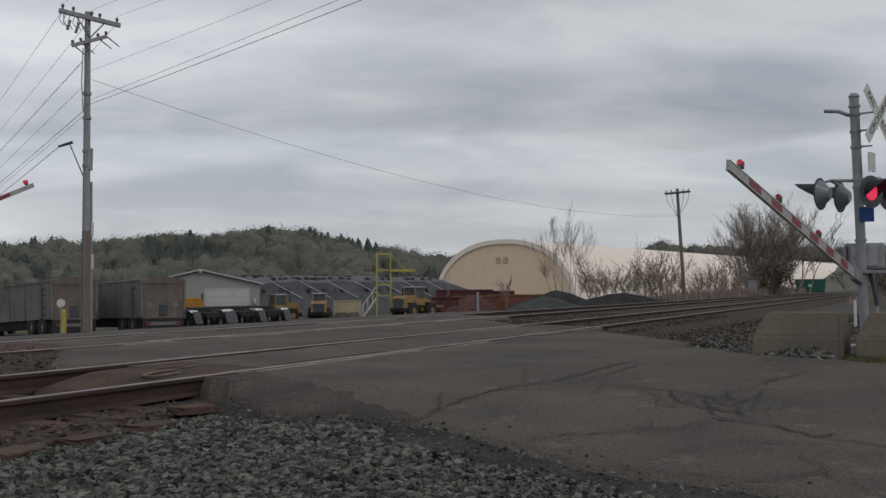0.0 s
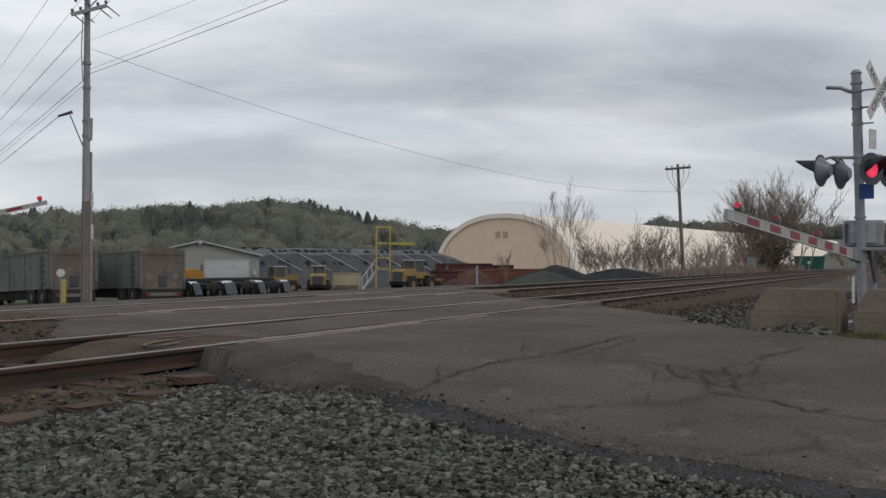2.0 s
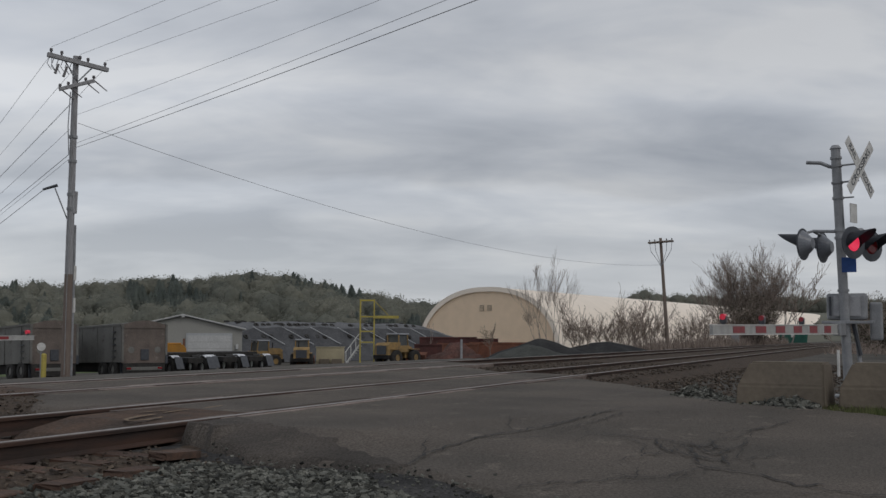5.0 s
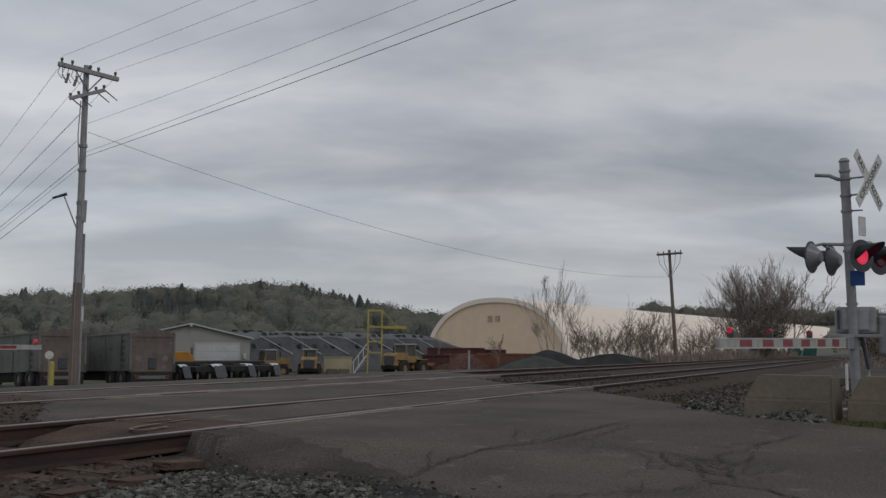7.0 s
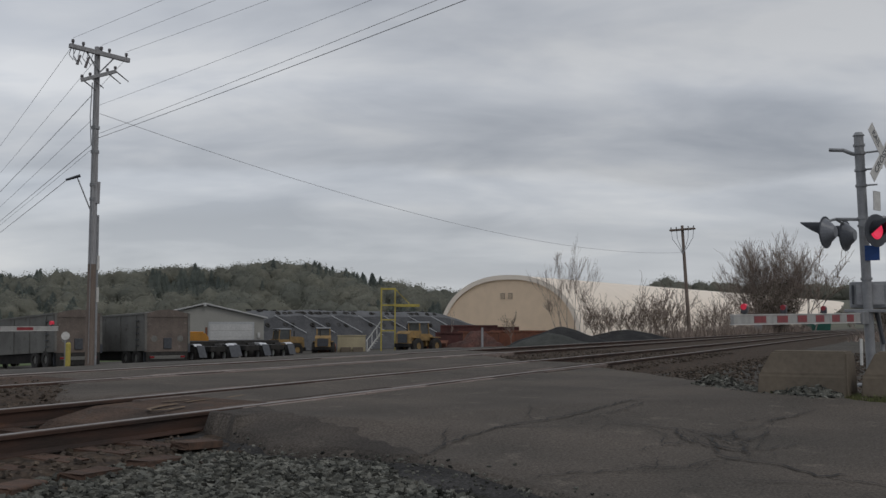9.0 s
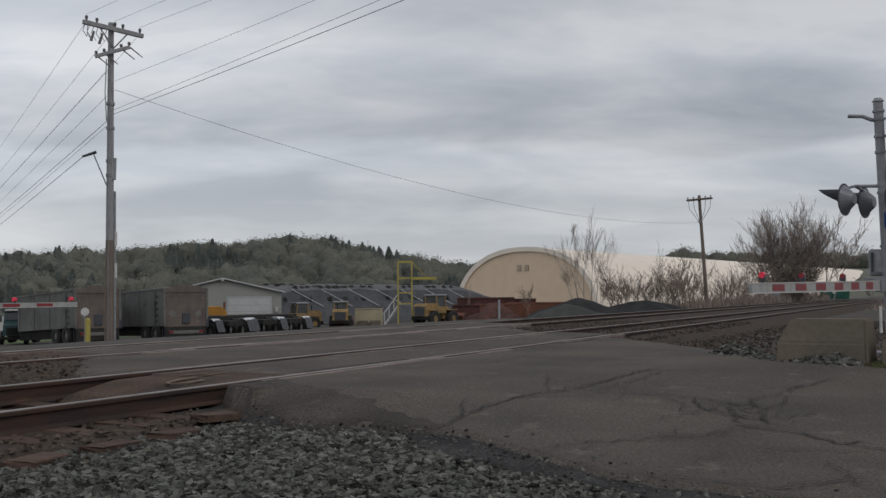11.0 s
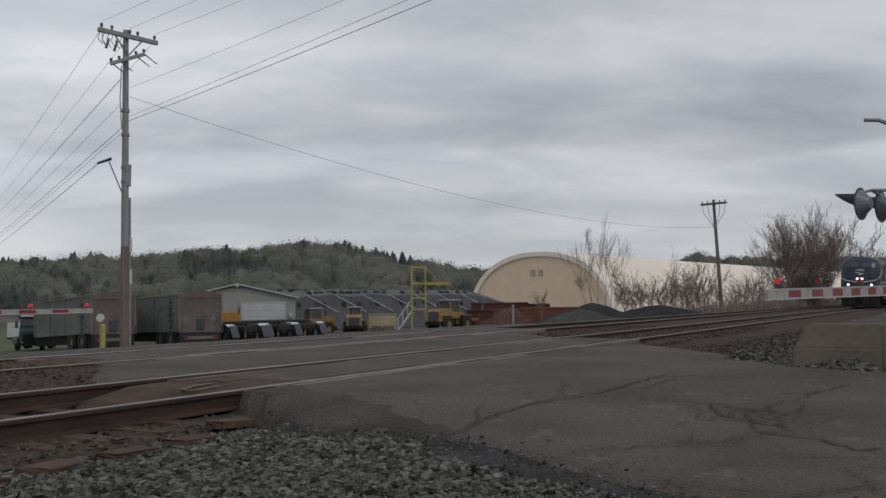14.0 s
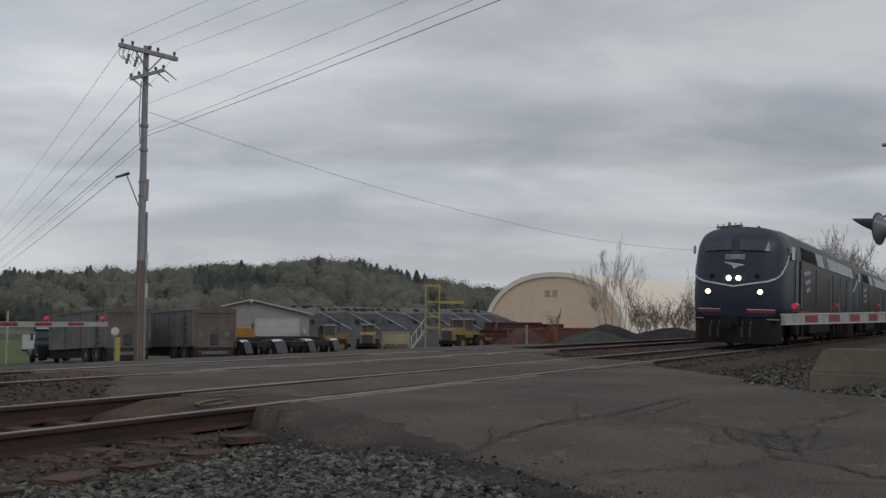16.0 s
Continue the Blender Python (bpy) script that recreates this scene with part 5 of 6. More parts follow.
            part("side_post", box(x - 0.03, x + 0.03, y - 0.012, y + 0.012, Z0, Z1 - 0.06), "trailer", t)
    part("chassis", box(0.2, L + 0.3, -0.5, 0.5, 0.6, Z0, 0.02), "loco_under", t)
    part("bumper", box(-0.1, 0.05, -0.95, 0.95, 0.42, 0.60, 0.02), "trailer", t, "dusty rear bumper")
    part("axle", rod((1.2, -1, 0.5), (1.2, 1, 0.5), 0.07, seg=8), "loco_under", t)
    for x in (1.0, 2.3):
        for y in (-1.0, 1.0):
            wheel(t, x, y, 0.5, 0.5, 0.5)
    for y in (-0.85, 0.85):
        part("mudflap", box(0.25, 0.28, y - 0.3, y + 0.3, 0.15, 0.8), "black", t)
        part("tail_lamp", box(-0.12, -0.1, y - 0.12, y + 0.12, 0.48, 0.58), "red_lens", t)
    return t, L


dump_trailer(pose(42.0, 35.7, -1.38, 0, 1.5, 66), "grey dump trailer with a dusty brown tailgate", "parked dump trailers")
dump_trailer(pose(39.15, 39.0, -1.40, 0, 2.6, 70), "grey dump trailer behind a teal truck cab", "parked dump trailers")


def teal_tractor():
    t = thing("truck_tractor", pose(41.9, 47.9, -1.62, 0, 0, 218) @ Matrix.Scale(0.66, 4), "dark teal truck tractor with a long hood", "truck")
    part("cab", prism([(-1.2, 0.9), (-1.2, 2.75), (0.1, 2.85), (0.55, 2.0), (0.6, 0.9)], "y", -1.05, 1.05), "teal", t, "dark teal cab")
    part("hood", prism([(0.6, 0.75), (0.6, 1.95), (2.0, 1.65), (2.1, 0.75)], "y", -0.8, 0.8), "teal", t)
    part("windshield", prism([(0.14, 2.75), (0.16, 2.8), (0.58, 2.08), (0.54, 2.02)], "y", -0.9, 0.9), "glass", t)
    for y in (-1.06, 1.06):
        part("side_window", box(-0.6, 0.15, y - 0.01, y + 0.01, 1.9, 2.55), "glass", t)
        part("mirror", box(0.45, 0.55, y - 0.12 + (0.25 if y > 0 else -0.25), y + 0.12 + (0.25 if y > 0 else -0.25), 1.9, 2.5, 0.02), "black", t)
        part("fender", prism([(1.0, 0.7), (1.1, 1.05), (1.5, 1.2), (1.95, 1.0), (2.1, 0.6)], "y", y - 0.25, y + 0.1), "black", t, "dark fender")
        wheel(t, 1.5, y * 0.95, 0.5, 0.5, 0.32)
        wheel(t, -2.3, y * 0.95, 0.5, 0.5, 0.45)
        wheel(t, -3.5, y * 0.95, 0.5, 0.5, 0.45)
    part("roof_cap", box(-1.1, 0.0, -0.95, 0.95, 2.8, 2.92, 0.04), "teal", t)
    part("frame", box(-4.2, 2.0, -0.42, 0.42, 0.55, 0.85, 0.02), "loco_under", t)
    part("grille", box(2.1, 2.14, -0.5, 0.5, 0.8, 1.45, 0.02), "loco_under", t)
    part("bumper", box(2.12, 2.25, -1.0, 1.0, 0.42, 0.66, 0.03), "loco_under", t)
    part("sun_visor", box(-0.1, 0.35, -1.0, 1.0, 2.86, 3.0, 0.04), "white", t, "pale sun visor")
    for y in (-1.15, 1.15):
        part("exhaust_stack", rod((-1.3, y * 0.8, 0.9), (-1.3, y * 0.8, 3.1), 0.06, seg=10), "galv", t)
    return t


teal_tractor()


def chassis_unit(m, label):
    """Black truck chassis with bright fenders over its drive wheels."""
    c = thing("truck_chassis", m, label, "truck chassis", "black truck chassis")
    part("frame", box(-2.2, 2.6, -0.45, 0.45, 0.75, 1.05, 0.03), "tyre", c)
    part("deck", box(-0.2, 2.6, -1.15, 1.15, 1.05, 1.3, 0.03), "tyre", c)
    for x in (-1.5, -0.1):
        for y in (-1.0, 1.0):
            wheel(c, x, y, 0.52, 0.52, 0.5, "chrome")
            f = bmesh.new()
            a = [(x + 0.66 * math.cos(u), 0.52 + 0.66 * math.sin(u)) for u in [math.pi * (0.34 + 0.36 * i / 10) for i in range(11)]]
            b = [(x + 0.63 * math.cos(u), 0.52 + 0.63 * math.sin(u)) for u in [math.pi * (0.70 - 0.36 * i / 10) for i in range(11)]]
            part("fender", prism(a + b, "y", y - 0.24, y + 0.24), "bright_fender" if x < -1 else "tyre", c, "curved metal fender")
    part("fuel_tank", rod((0.9, -1.0, 0.75), (2.2, -1.0, 0.75), 0.3, seg=14), "black", c)
    part("mudflap", prism([(-2.05, 1.05), (-2.0, 1.1), (-2.35, 0.5), (-2.4, 0.45)], "y", -1.2, -0.75), "black", c)
    part("mudflap", prism([(-2.05, 1.05), (-2.0, 1.1), (-2.35, 0.5), (-2.4, 0.45)], "y", 0.75, 1.2), "black", c)
    return c


chassis_unit(pose(47.0, 37.6, -1.44, 0, 0, 66), "black truck chassis with bright fenders beside a dump trailer")
chassis_unit(pose(50.2, 37.6, -1.44, 0, 0, 66), "black truck chassis with bright fenders")
chassis_unit(pose(53.6, 38.0, -1.46, 0, 0, 62), "black truck chassis with bright fenders beside the garage")


def orange_machine():
    o = thing("orange_machine", pose(49.3, 39.9, -1.45, 0, 0, -52), "worn orange compressor behind the truck chassis", "machine")
    part("body", prism([(-0.9, 0.7), (-0.9, 1.5), (-0.6, 1.75), (0.7, 1.75), (0.9, 1.5), (0.9, 0.7)], "y", -0.6, 0.6), "machine_orange", o)
    part("skid", box(-1.0, 1.0, -0.6, 0.6, 0.0, 0.7, 0.03), "loco_under", o)
    part("lid", box(-0.5, 0.6, -0.5, 0.5, 1.75, 1.85, 0.03), "machine_orange", o)
    part("exhaust", rod((0.75, 0.3, 1.6), (0.75, 0.3, 2.1), 0.06, seg=8), "rust", o)


orange_machine()


def containers():
    def skip(m, L, W, H, mt, label, flare=0.0):
        c = thing("steel_container", m, label, "container", "scrap containers")
        part("shell", prism([(-flare, H), (0, 0), (L, 0), (L + flare, H), (L + flare - 0.1, H), (L - 0.1, 0.1), (0.1, 0.1), (-flare + 0.1, H)], "y", 0, W), mt, c)
        part("end_panel", box(0, L, -0.03, 0.03, 0.0, H - 0.03), mt, c)
        part("back_panel", box(0, L, W - 0.03, W + 0.03, 0.0, H - 0.03), mt, c)
        for k in range(int(L / 0.8) + 1):
            part("rib", box(k * 0.8 + 0.05, k * 0.8 + 0.17, -0.10, -0.03, 0.0, H - 0.05), mt, c)
        part("rim", box(-flare, L + flare, -0.12, 0.0, H - 0.12, H + 0.02, 0.01), mt, c)
        return c

    skip(pose(90.3, 42.9, -1.5, 0, 0, -68), 5.6, 2.3, 2.25, "maroon", "dark maroon steel container with an open top")
    skip(pose(93.3, 38.6, -1.4, 0, 0, -64), 2.6, 2.3, 2.0, "maroon", "low dark maroon steel container")
    skip(pose(88.6, 40.0, -1.45, 0, 0, -66), 3.6, 2.2, 1.6, "rust", "orange rusted scrap skip", 0.25)
    skip(pose(91.2, 38.0, -1.35, 0, 0, -66), 6.4, 2.2, 1.6, "rust", "long orange rusted steel container")
    skip(pose(80.0, 38.5, -1.35, 0, 0, -66), 2.4, 2.0, 1.5, "maroon", "red steel bin beside the wheel loader")
    b = thing("block_wall", pose(78.9, 47.7, -1.75, 0, 0, -62), "pale yellow concrete bin wall", "wall")
    part("wall_panel", box(0, 2.5, 0, 0.5, 0.0, 1.55, 0.04), "pale_concrete", b)
    part("cap", box(-0.05, 2.55, -0.05, 0.55, 1.55, 1.62, 0.01), "pale_concrete", b)
    for x in (0.3, 1.4):
        part("foot_block", box(x, x + 0.9, -0.5, 0.0, 0.0, 0.55, 0.04), "concrete", b)
    g = thing("green_dumpster", pose(151, 15.6, -0.1, 0, 0, -84), "green painted steel dumpster by the track", "dumpster")
    part("tub", prism([(0, 0.15), (3.7, 0.15), (3.9, 1.9), (-0.2, 1.9)], "y", 0, 2.0), "green_bin", g)
    part("lid", box(-0.2, 3.9, -0.05, 2.0, 1.9, 2.0, 0.02), "green_bin", g)
    for k in range(4):
        part("rib", box(0.3 + k * 0.95, 0.42 + k * 0.95, -0.09, 0, 0.2, 1.85), "green_bin", g)
    part("label_plate", box(1.6, 2.1, -0.03, 0.0, 0.9, 1.3), "white", g, "small pale label")
    k = thing("signal_hut", pose(104, 15.3, -0.1, 0, 0, -84), "small grey railway equipment cabinet", "cabinet")
    part("body", box(0, 0.8, 0, 0.6, 0.1, 1.5, 0.03), "galv", k)
    part("roof", box(-0.05, 0.85, -0.05, 0.65, 1.5, 1.58, 0.02), "galv", k)


containers()
mound("gravel_mound", pose(67.2, 22.5, -0.58, 0, 0, -65), 7.4, 5.6, 1.32, "pile", "dark grey gravel pile behind the tracks", "gravel pile", 1, 0.15)
mound("gravel_mound", pose(63.0, 22.0, -0.5, 0, 0, -65), 5.6, 3.6, 0.86, "pile_green", "green-grey gravel pile in front of a darker one", "gravel pile", 2, 0.12)
mound("gravel_mound", pose(75.0, 20.4, -0.36, 0, 0, -68), 9.0, 5.4, 0.85, "pile", "low dark grey gravel pile", "gravel pile", 3, 0.3)
mound("scrap_mound", pose(74.5, 32.2, -1.15, 0, 0, -65), 5.2, 4.2, 1.5, "scrap", "maroon-brown heap of scrap before the containers", "scrap heap", 5, 0.25, 0.3)


def markers():
    b = thing("bollard", pose(26.0, 26.35, -0.62), "yellow steel bollard at the foot of the utility pole", "bollard")
    part("post", rod((0, 0, 0), (0, 0, 0.80), 0.085, seg=14), "yellow", b)
    part("cap", rod((0, 0, 0.80), (0, 0, 0.84), 0.085, 0.04, 14), "yellow", b)
    s = thing("marker_sign", pose(26.15, 26.65, -0.68), "small round white marker sign on a thin post", "sign")
    part("post", rod((0, 0, 0), (0, 0, 1.15), 0.02, seg=8), "galv", s)
    d = part("plate", rod((0, 0, 0), (0, 0, 0.01), 0.14, seg=18), "white", s)
    d.matrix_local = facing(-0.02, -0.03, 1.12, 225)
    p = thing("marker_post", pose(38.2, 46.9, -1.6), "tall pale yellow marker post by the field", "post")
    part("post", rod((0, 0, 0), (0.05, 0.05, 2.9), 0.06, seg=8), "pale_concrete", p)
    q = thing("marker_post", pose(55.2, 23.5, -0.5), "short pale marker post behind the far track", "post")
    part("post", rod((0, 0, 0), (0, 0, 1.15), 0.07, seg=8), "aluminium", q)
    w = thing("white_trailer", pose(67.4, 80.6, -2.5, 0, 0, -40) @ Matrix.Scale(0.55, 4), "white box trailer standing in the green field", "trailer")
    part("box_body", box(0, 5, -1.2, 1.2, 0.9, 3.4, 0.05), "door_white", w)
    part("frame", box(0, 5, -0.5, 0.5, 0.6, 0.9, 0.02), "loco_under", w)
    for y in (-1, 1):
        wheel(w, 1.2, y, 0.45, 0.45, 0.3)
        wheel(w, 2.2, y, 0.45, 0.45, 0.3)
    f = sheet("field", [(30, 56), (48, 52), (75, 60), (100, 90), (150, 240), (20, 240), (0, 90)], 2.5, "grass", "green spring grass field beyond the yard", 0.10, 0.8)


markers()


# ---- trees and woods ----
def leaf_cloud(trees, seed, material, name, label):
    """Woods of lumpy crowns thick with small leaf clumps: trees are (x, y, z, height, radius, kind)."""
    rng = np.random.default_rng(seed)
    ico = bmesh.new()
    bmesh.ops.create_icosphere(ico, subdivisions=2, radius=1)
    ico.verts.index_update()
    ball = np.array([v.co for v in ico.verts])
    tris = np.array([[v.index for v in f.verts] for f in ico.faces])
    ico.free()
    V, F, o = [], [], 0
    for x, y, z, h, r, kind in trees:
        n = 450 if kind == "round" else 360
        ph = rng.uniform(0, 6.3, 4)
        if kind == "round":
            def crown(d):
                lump = 1 + 0.16 * np.sin(d[:, :1] * 5 + ph[0]) * np.cos(d[:, 1:2] * 4 + ph[1]) + 0.12 * np.sin(d[:, 2:] * 6 + d[:, :1] * 4 + ph[2])
                return d * lump * [r, r, h * 0.46] + [x, y, z + h * 0.54]
            d = rng.normal(0, 1, (n, 3))
            d /= np.linalg.norm(d, axis=1)[:, None]
            c = crown(d) + (crown(d) - [x, y, z + h * 0.54]) * rng.uniform(-0.24, 0.03, (n, 1))
            core = crown(ball * 0.76)
            s = rng.uniform(0.014, 0.034, n) * h
        else:
            def crown(u, a, k):
                rr = r * (1 - u) ** 0.6 * np.minimum(1, 0.45 + u * 2.2) * (0.82 + 0.18 * np.cos(u * 21 + ph[0])) * (1 + 0.3 * np.sin(a * 2 + u * 5 + ph[1])) * k
                return np.stack([x + rr * np.cos(a), y + rr * np.sin(a), z + h * (0.05 + 0.95 * u)], 1)
            u, a = rng.uniform(0, 1, n) ** 0.8, rng.uniform(0, 6.283, n)
            c = crown(u, a, rng.uniform(0.5, 1.1, n))
            core = crown(np.clip((ball[:, 2] + 1) / 2, 0, 1), np.arctan2(ball[:, 1], ball[:, 0]), 0.62)
            s = (0.020 + 0.026 * (1 - u)) * h * rng.uniform(0.6, 1.2, n)
        V.append(core)
        F += (tris + o).tolist()
        o += len(core)
        # leaf clumps face outwards from the crown, with a little scatter
        out = c - np.array([x, y, z + h * (0.45 if kind == "round" else 0.3)])
        out /= np.linalg.norm(out, axis=1)[:, None] + 1e-6
        out = out + rng.normal(0, 0.50, (n, 3)) + [0, 0, 0.12]
        t1 = np.cross(out, rng.normal(0, 1, (n, 3)))
        t1 /= np.linalg.norm(t1, axis=1)[:, None]
        t2 = np.cross(out, t1)
        t2 /= np.linalg.norm(t2, axis=1)[:, None]
        V.append(np.concatenate([c + t1 * s[:, None], c + t2 * s[:, None] * 0.8, c - t1 * s[:, None] * 0.9, c - t2 * s[:, None] * 0.7]))
        i = np.arange(n)
        F += np.stack([o + i, o + n + i, o + 2 * n + i, o + 3 * n + i], 1).tolist()
        o += 4 * n
    ob = data_part(name, np.concatenate(V).tolist(), F, material, smooth=True)
    tagged(ob, label, "woods", kind="stuff")


def hill_top(az):
    """Height of the hill's ground crest, by azimuth in degrees from the track's line."""
    return float(np.interp(az, [-6, 3.7, 8.6, 13, 14.2, 17, 20, 24.7, 27.2, 29, 30.4, 31.6, 32.3, 34.5, 36.6, 38.7, 41, 43, 44.8, 46.4, 48, 60, 80],
                           [9, 10.5, 11.5, 12, 10, 4, 4, 6, 8.5, 12, 14, 15.5, 16.6, 18.0, 16, 15.0, 14.6, 12.5, 11.6, 12.5, 10.5, 10, 9]))


HILL_R = 430


def hill_z(az, r):
    f = min(1.0, max(0.0, (r - 260) / (HILL_R - 260)))
    f = f * f * (3 - 2 * f)
    return -2.6 + (hill_top(az) + 2.6) * f


def make_hills():
    vs, fs = [], []
    azs = [-30 + i * 2.0 for i in range(66)]
    rs = [255, 290, 320, 350, 380, 405, 430, 470, 560, 700]
    for az in azs:
        for r in rs:
            a = radians(az)
            vs.append((r * math.cos(a), r * math.sin(a), hill_z(az, min(r, 470)) - (0.5 if r == 255 else 0)))
    n = len(rs)
    for i in range(len(azs) - 1):
        for j in range(n - 1):
            fs.append((i * n + j, i * n + j + 1, (i + 1) * n + j + 1, (i + 1) * n + j))
    tagged(data_part("wooded_hill", vs, fs, "hill", smooth=True), "dark woodland floor of a long low hill", "hill", kind="structure")
    rng = random.Random(21)
    round_t, con_t = [], []
    for _ in range(1700):
        az = rng.uniform(16, 60) if rng.random() < 0.80 else rng.uniform(-4, 14.6)
        r = rng.choice([rng.uniform(275, 360), rng.uniform(340, 440), rng.uniform(405, 445)])
        if az < 16:
            r = rng.uniform(425, 460)
        a = radians(az)
        # conifers gather on the crest and in stands
        stand = noise.noise((az * 0.22, r * 0.012, 4))
        k = "cone" if stand > 0.34 or (30.5 < az < 35.5 and r > 385 and rng.random() < 0.45) or (az > 44 and rng.random() < 0.22) or rng.random() < 0.03 else "round"
        if az < 16:
            k = "round"
        h = rng.uniform(7.0, 10.0) if k == "cone" else rng.uniform(8.0, 13.0)
        if k == "cone" and r > 385:
            h *= rng.uniform(1.0, 1.18)
        if az < 16:
            h *= 0.95 if 12.7 < az < 13.7 else 0.78
        z = hill_z(az, r) - (0.8 if k == "cone" else 2.6)
        row = (r * math.cos(a), r * math.sin(a), z, h, h * (rng.uniform(0.30, 0.42) if k == "cone" else rng.uniform(0.34, 0.5)), k)
        (con_t if k == "cone" else round_t).append(row)
    leaf_cloud(con_t, 5, "conifer", "conifer_woods", "dark green conifers on the hill, paled for haze")
    leaf_cloud(round_t, 6, "wood_spring", "spring_woods", "grey-green sprouting broadleaf woods on the hill, paled for haze")


make_hills()


def branches(rng, base, direction, length, radius, depth, out, spread=0.55, gnarl=0.16, up=0.12, kids=(3, 5), thin=0.006):
    """Adds tapered branch polylines to out, recursively."""
    p, d = Vector(base), Vector(direction).normalized()
    n = 5
    pts, rad = [p.copy()], [radius]
    nodes = []
    for i in range(n):
        d = (d + Vector((rng.gauss(0, gnarl), rng.gauss(0, gnarl), rng.gauss(0, gnarl * 0.6) + up * 0.5))).normalized()
        p = p + d * (length / n)
        pts.append(p.copy())
        rad.append(max(thin, radius * (1 - 0.72 * (i + 1) / n)))
        nodes.append((p.copy(), d.copy(), rad[-1]))
    out.append((pts, rad))
    if depth > 0:
        for _ in range(rng.randint(*kids)):
            q, dd, rr = nodes[rng.randint(1 if depth > 1 else 0, n - 1)]
            side = Vector((rng.gauss(0, 1), rng.gauss(0, 1), rng.gauss(0, 0.6))).normalized()
            nd = (dd + side * spread * rng.uniform(0.7, 1.5) + Vector((0, 0, up))).normalized()
            branches(rng, q, nd, length * rng.uniform(0.45, 0.72), rr * 0.72, depth - 1, out, spread, gnarl, up, kids, thin)


def bare_tree(name, m, label, stems, seed, depth=3, wood="bark", category="tree", buds=0, bud_size=0.06, leaf="bud", thick=1.0, group="", kids=(3, 5), gnarl=0.16, spread=0.55, up=0.12, thin=0.012):
    rng = random.Random(seed)
    t = thing(name, m, label, category, group)
    out = []
    for bx, by, dx, dy, ln, r in stems:
        branches(rng, (bx, by, -0.1), (dx, dy, 1), ln, r * thick, depth, out, spread, gnarl, up, kids, thin)
    trunk, crown = bmesh.new(), bmesh.new()
    ntr = 0
    for pts, rad in out:
        big = rad[0] > 0.035 * thick
        tube(pts, rad, 6 if big else 3, trunk if big else crown)
        ntr += big
    if ntr:
        part("trunk", trunk, wood, t)
    else:
        trunk.free()
    part("crown", crown, "twig", t, "bare brown twigs")
    if buds:
        vs, fs = [], []
        for _ in range(buds):
            pts, rad = out[rng.randrange(len(out))]
            c = pts[rng.randrange(2, len(pts))] + Vector((rng.gauss(0, 0.08), rng.gauss(0, 0.08), rng.gauss(0, 0.08)))
            a, b = Vector((rng.gauss(0, 1), rng.gauss(0, 1), rng.gauss(0, 1))).normalized(), Vector((rng.gauss(0, 1), rng.gauss(0, 1), rng.gauss(0, 1))).normalized()
            o = len(vs)
            vs += [c + a * bud_size, c + b * bud_size, c - a * bud_size]
            fs.append((o, o + 1, o + 2))
        data_part("leaves", vs, fs, leaf, t, "sparse tan dry leaves" if leaf == "bud" else "dull olive leaves")
    return t


def make_trees():
    rng = random.Random(9)
    # thin multi-stemmed tree before the hall
    bare_tree("bare_tree", pose(71.0, 23.45, -0.5) @ Matrix.Scale(0.86, 4), "thin bare tree with upright stems behind gravel piles",
              [(0, 0, 0.05, 0.04, 4.0, 0.09), (0.3, -0.4, 0.0, -0.02, 4.2, 0.08), (-0.2, 0.3, 0.05, 0.12, 4.0, 0.08), (0.1, 0.5, 0.0, 0.20, 3.4, 0.06), (0, -0.8, 0, -0.06, 3.8, 0.06), (0.2, -1.3, 0, -0.12, 2.4, 0.05), (0.2, 0.8, 0, 0.2, 2.2, 0.05)],
              4, 4, "bark", buds=420, bud_size=0.04, thick=0.52, thin=0.006, group="bare trees", kids=(3, 4), gnarl=0.05, spread=0.36, up=0.12)
    # broad fan-shaped tree by the track
    stems = []
    for k in range(26):
        a = -1.0 + 2.0 * k / 25
        stems.append((rng.gauss(0, 0.5), a * 0.9 - 0.1 + rng.gauss(0, 0.25), rng.uniform(-0.3, 0.3), a * 0.62, rng.uniform(5.0, 5.8) * (1 - 0.22 * a * a), rng.uniform(0.06, 0.10)))
    bare_tree("bare_tree", pose(117, 15.6, -0.3), "broad fan-shaped bare tree with fine twigs beside the track", stems, 7, 4, "bark", buds=900, bud_size=0.05, group="bare trees",
              kids=(3, 5), gnarl=0.06, spread=0.42, up=0.10, thin=0.0085)
    stems = [(rng.gauss(0, 1.0), rng.gauss(-0.3, 1.25), rng.uniform(-0.5, 0.5), rng.uniform(-0.5, 0.5), rng.uniform(1.6, 3.9), 0.03) for _ in range(60)]
    bare_tree("shrub", pose(114.5, 15.3, -0.3), "dense dark thicket at the foot of the broad tree", stems, 71, 2, "bark", "shrub", buds=7500, bud_size=0.10, leaf="thicket_leaf", group="shrubs behind the track", kids=(4, 6), gnarl=0.2, thin=0.015)
    stems = [(rng.gauss(0, 0.5), rng.gauss(0, 0.6), rng.uniform(-0.3, 0.3), rng.uniform(-0.5, 0.5), rng.uniform(3.4, 4.4), 0.09) for _ in range(6)]
    bare_tree("bare_tree", pose(125, 11.0 + 4.5, -0.3), "smaller bare tree with pale new buds", stems, 8, 4, "bark", buds=1500, bud_size=0.05, group="bare trees", thin=0.010, thick=0.7, spread=0.5, gnarl=0.08)
    stems = [(rng.gauss(0, 0.9), rng.gauss(0, 1.2), rng.uniform(-0.3, 0.3), rng.uniform(-0.5, 0.5), rng.uniform(5.0, 6.8), 0.10) for _ in range(7)]
